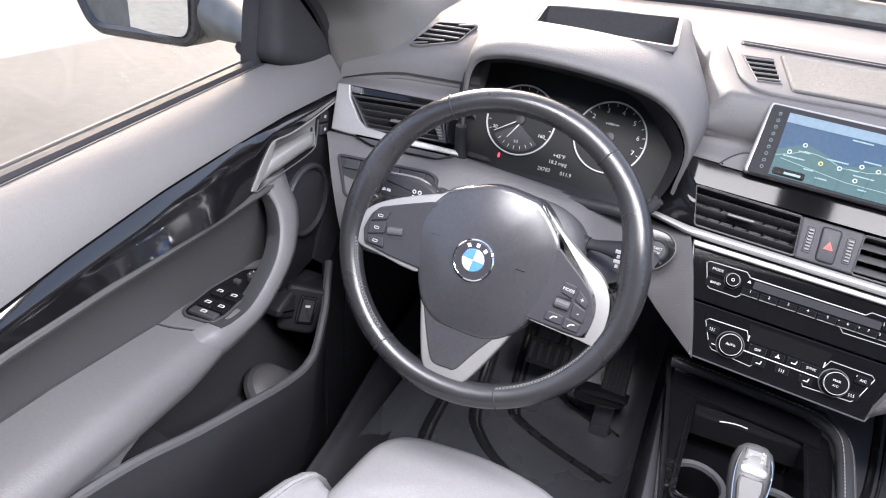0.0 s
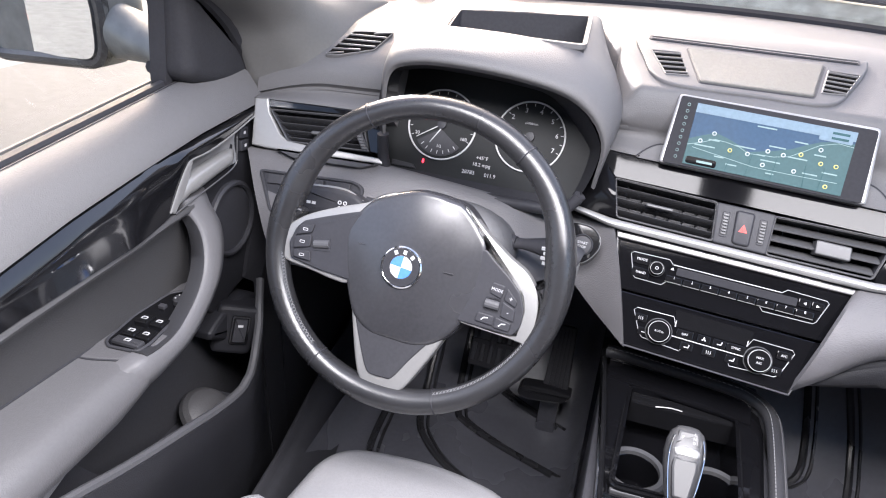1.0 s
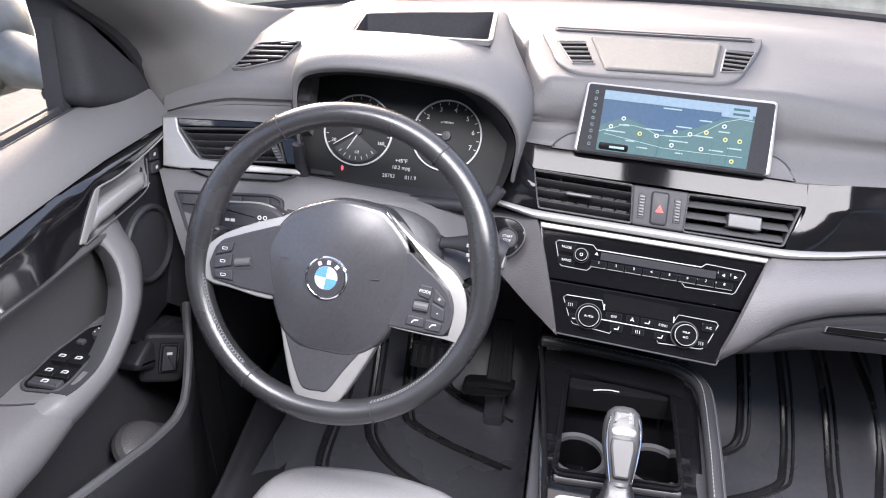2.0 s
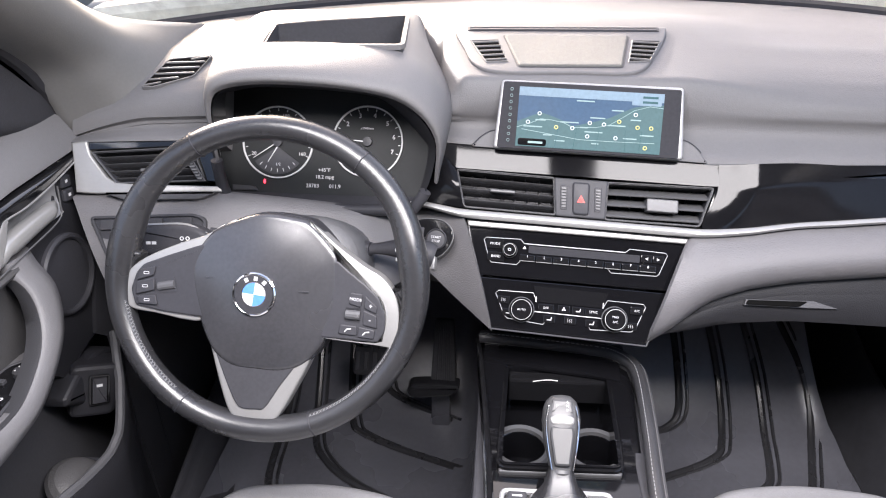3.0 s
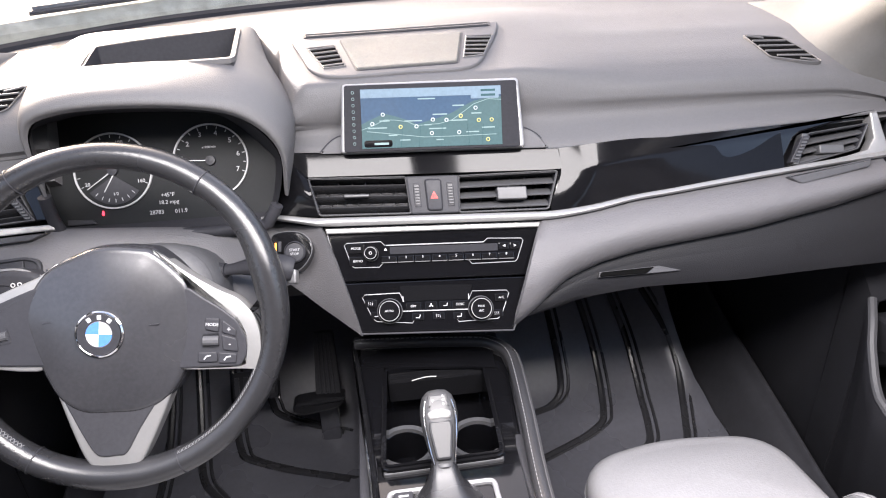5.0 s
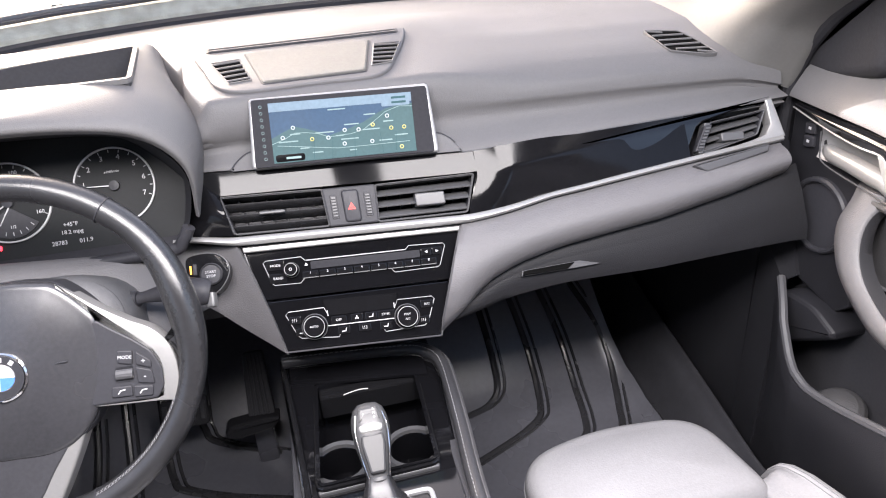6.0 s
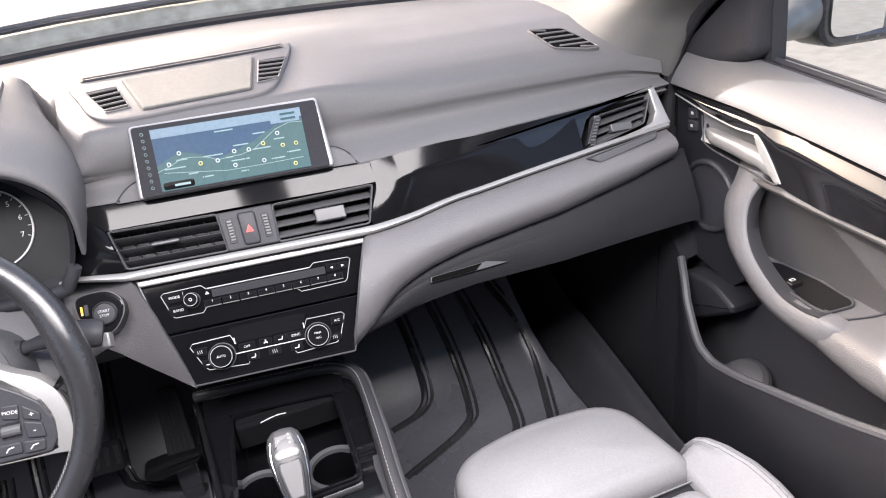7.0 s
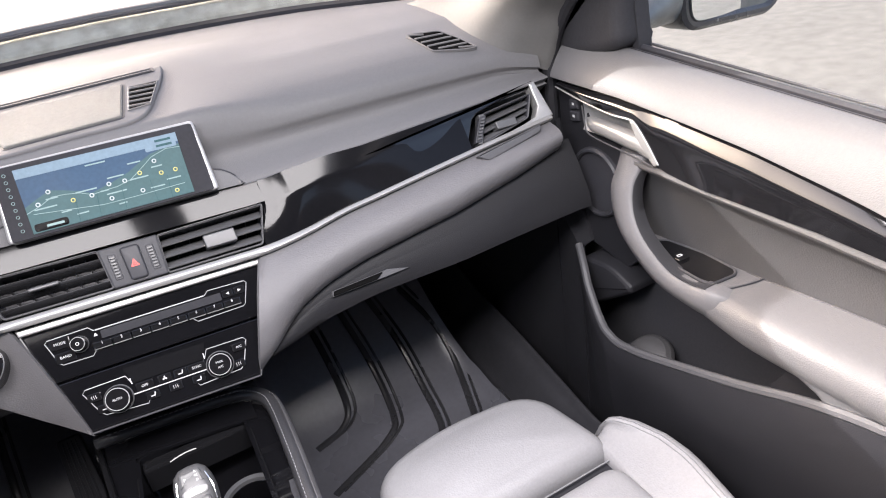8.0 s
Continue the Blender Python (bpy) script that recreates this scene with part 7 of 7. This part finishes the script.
for i in range(31):
    x = -0.68 + 1.36 * i / 30
    yb = base_y(x)
    rows.append([(x, yb + 0.003, crown(yb - 0.05 - wrap(x)) - 0.001), (x, yb + 0.006, crown(yb - 0.05 - wrap(x)) + 0.006), (x, yb + 0.016, crown(yb - 0.05 - wrap(x)) + 0.011), (x, yb + 0.03, crown(yb - 0.05 - wrap(x)) - 0.01)])
part("base_band", loft(rows, 0.01, (0, 0, -1)), MATT, shield, "black band at the base")

# ---- bodywork outside ----
bonnet = thing("car_bonnet", (0, 0.9, 1.0), "pale silver painted bonnet beyond the windscreen", "bonnet")
rows = []
for i in range(25):
    x = -0.80 + 1.60 * i / 24
    yb = base_y(x) + 0.10
    c = 0.02 * (1 - (x / 0.8) ** 2)
    rows.append([(x, yb + 0.03, 1.195 + c), (x, yb + 0.05, 1.222 + c), (x, yb + 0.10, 1.233 + c), (x, yb + 0.35, 1.235 + c), (x, 1.15, 1.205 + c), (x, 1.45, 1.12 + c), (x, 1.62, 0.95)])
part("panel", loft(rows, 0.01, (0, 0, -1)), BODY, bonnet, smooth=60)
for s in (-1, 1):
    part("crease", tube([(s * 0.45, 0.58, 1.247), (s * 0.42, 1.0, 1.228), (s * 0.36, 1.45, 1.135)], 0.006, 8), BODY, bonnet)
cowl = thing("windscreen_cowl", (0, 0.46, 1.15), "grey plastic cowl under the windscreen", "cowl")
rows = []
for i in range(25):
    x = -0.76 + 1.52 * i / 24
    yb = base_y(x) + 0.04
    c = 0.02 * (1 - (x / 0.8) ** 2)
    rows.append([(x, yb, 1.200), (x, yb + 0.008, 1.216 + c * 0.4), (x, yb + 0.03, 1.226 + c), (x, yb + 0.07, 1.230 + c), (x, yb + 0.10, 1.214 + c)])
part("panel", loft(rows, 0.01, (0, 0, -1)), COWL, cowl)
for s in (-1, 1):
    wp = thing("wiper", (s * 0.2, 0.45, 1.19), "dark windscreen wiper lying on the cowl", "wiper", "wipers")
    xs = [-0.05, 0.1, 0.3, 0.52] if s > 0 else [-0.60, -0.4, -0.2, 0.0]
    part("arm", tube([(x, base_y(x) + 0.085, 1.258 - 0.03 * x * x) for x in xs], 0.007, 8), GREY_METAL, wp)
    part("blade", tube([(x, base_y(x) + 0.070, 1.254 - 0.03 * x * x) for x in xs], 0.004, 6), BLACK, wp)

for s in (-1, 1):
    mr = thing("wing_mirror", (s * 0.95, -0.04, 1.06), "grey wing mirror with dark edged glass", "wing mirror", "wing mirrors")
    MM = basis((s * 1.065, -0.055, 1.172 if s < 0 else 1.170), (1, s * 0.10, 0), (0, 0, 1))
    out = rounded([(-0.145, -0.075), (0.11, -0.095), (0.150, -0.03), (0.140, 0.085), (-0.12, 0.085), (-0.15, 0.03)], 0.045, 6) if s > 0 else rounded([(-0.150, -0.03), (-0.11, -0.095), (0.145, -0.075), (0.15, 0.03), (0.12, 0.085), (-0.140, 0.085)], 0.045, 6)
    part("housing", prism(out, 0.0, -0.11, 0.06, 5), BODY, mr, "painted housing", m=MM, smooth=60)
    part("glass_edge", ring(out, inset(out, 0.019), -0.01, 0.007, 0.006), EDGING, mr, "dark edge", m=MM)
    part("mirror_glass", prism(inset(out, 0.016), -0.006, 0.001), MIRROR, mr, "mirror glass", m=MM @ Matrix.Rotation(radians(s * 4), 4, "Y"))
    rows = []
    for x, y, z, hy, hz in ((0.79, -0.030, 1.128, 0.070, 0.030), (0.83, -0.030, 1.134, 0.058, 0.030), (0.87, -0.032, 1.142, 0.048, 0.032), (0.91, -0.038, 1.150, 0.040, 0.040), (0.95, -0.030, 1.158, 0.034, 0.052), (1.00, -0.020, 1.164, 0.026, 0.060)):
        rows.append([(s * x, y + hy * math.cos(w), z + hz * math.sin(w)) for w in [2 * math.pi * k / 28 for k in range(28)]])
    part("arm", loft(rows, closed=True, caps=True), BODY, mr, "painted mirror arm", smooth=60)
    part("arm_base", tube([(s * 0.835, -0.085, 1.118), (s * 0.835, -0.02, 1.108), (s * 0.835, 0.04, 1.112)], 0.010, 8), DARK, mr, "dark arm base")

side = thing("door_skin", (0.83, -0.3, 0.4), "silver painted outer door skin", "body side", "body sides")
part("panel", box(0.80, 0.86, -1.07, 1.2, 0.30, 1.00, 0.03), BODY, side)
side = thing("door_skin", (-0.83, -0.3, 0.4), "silver painted outer door skin", "body side", "body sides")
part("panel", box(-0.86, -0.80, -1.07, 1.2, 0.30, 1.00, 0.03), BODY, side)

# ---- seats ----
def seat(s, x, y, label):
    """A front seat: sliding thigh support, cushion behind it and side bolsters. s: the side of the door."""
    st = thing("front_seat", (x, y - 0.3, 0.36), label, "car seat", "front seats")
    def padded(name, pts, z0, z1, edge, puff, label):
        pts = [(x + px * s, y + py) for px, py in pts]
        return part(name, cushioned(pts if area2(pts) > 0 else pts[::-1], z0, z1, edge, puff), SEAT, st, label, smooth=75)

    out = rounded([(-0.168, -0.186), (-0.170, -0.02), (-0.03, 0.014), (0.146, -0.006), (0.168, -0.186)], [0.02, 0.08, 0.16, 0.07, 0.03], 8)
    padded("thigh_support", out, 0.47, 0.618, 0.034, 0.012, "pale grey leather thigh support")
    part("piping", tube([(x + px * s, y + py, 0.575) for px, py in inset(out, -0.0005)], 0.0014, 5, True), THREAD, st)
    padded("cushion", rounded([(-0.15, -0.62), (0.15, -0.62), (0.150, -0.211), (-0.152, -0.211)], 0.03, 6), 0.47, 0.614, 0.030, 0.006, "pale grey leather cushion")
    part("gap", box(x - 0.16, x + 0.16, y - 0.225, y - 0.165, 0.47, 0.578), MATT, st)
    part("gap_edge", tube([(x - 0.155, y - 0.195, 0.588), (x + 0.155, y - 0.195, 0.588)], 0.0012, 6), THREAD, st)
    outer = lambda v: lerp([(-0.60, 0.190), (-0.40, 0.212), (-0.335, 0.226), (-0.285, 0.2365), (-0.236, 0.236), (-0.19, 0.223), (-0.165, 0.209), (-0.149, 0.196), (-0.138, 0.176)], v)
    inner = lambda v: lerp([(-0.60, 0.138), (-0.28, 0.147), (-0.21, 0.157), (-0.138, 0.158)], v)
    for q in (-1, 1):
        rows, ridge = [], []
        for v, tall in [(-0.138, 0.25), (-0.140, 0.55), (-0.144, 0.78), (-0.150, 0.91), (-0.158, 0.98)] + [(-0.168 - 0.432 * k / 20, 1.0) for k in range(21)]:
            a, b = inner(v), outer(v)
            sec = [(a - 0.008, 0.44), (a - 0.008, 0.580), (a, 0.600), (a + (b - a) * 0.25, 0.607), (a + (b - a) * 0.50, 0.617), (b - 0.026, 0.626), (b - 0.017, 0.629), (b - 0.008, 0.624), (b - 0.001, 0.610), (b, 0.585), (b - 0.004, 0.44)]
            rows.append([(x + u * q * s, y + v, 0.44 + (z - 0.44) * tall) for u, z in spline(sec, 2)])
            ridge.append((b, v, tall))
        bolster = part("bolster", loft(rows, closed=True, caps=True), SEAT, st, "pale grey leather bolster", smooth=75)
        for off, zz in ((0.0255, 0.6268), (0.0195, 0.6292)):
            part("seam", tube([(x + (b - off) * q * s, y + v, 0.44 + (zz - 0.44) * tall) for b, v, tall in ridge[3:20]], 0.0008, 5), THREAD, bolster)
    part("base", box(x - 0.2, x + 0.2, y - 0.6, y - 0.06, 0.36, 0.475, 0.02), BLACK, st)
    return st


seat(1, 0.368, -0.130, "pale grey leather passenger seat with stitched bolster")
seat(-1, -0.355, -0.180, "pale grey leather driver's seat with stitched bolster")
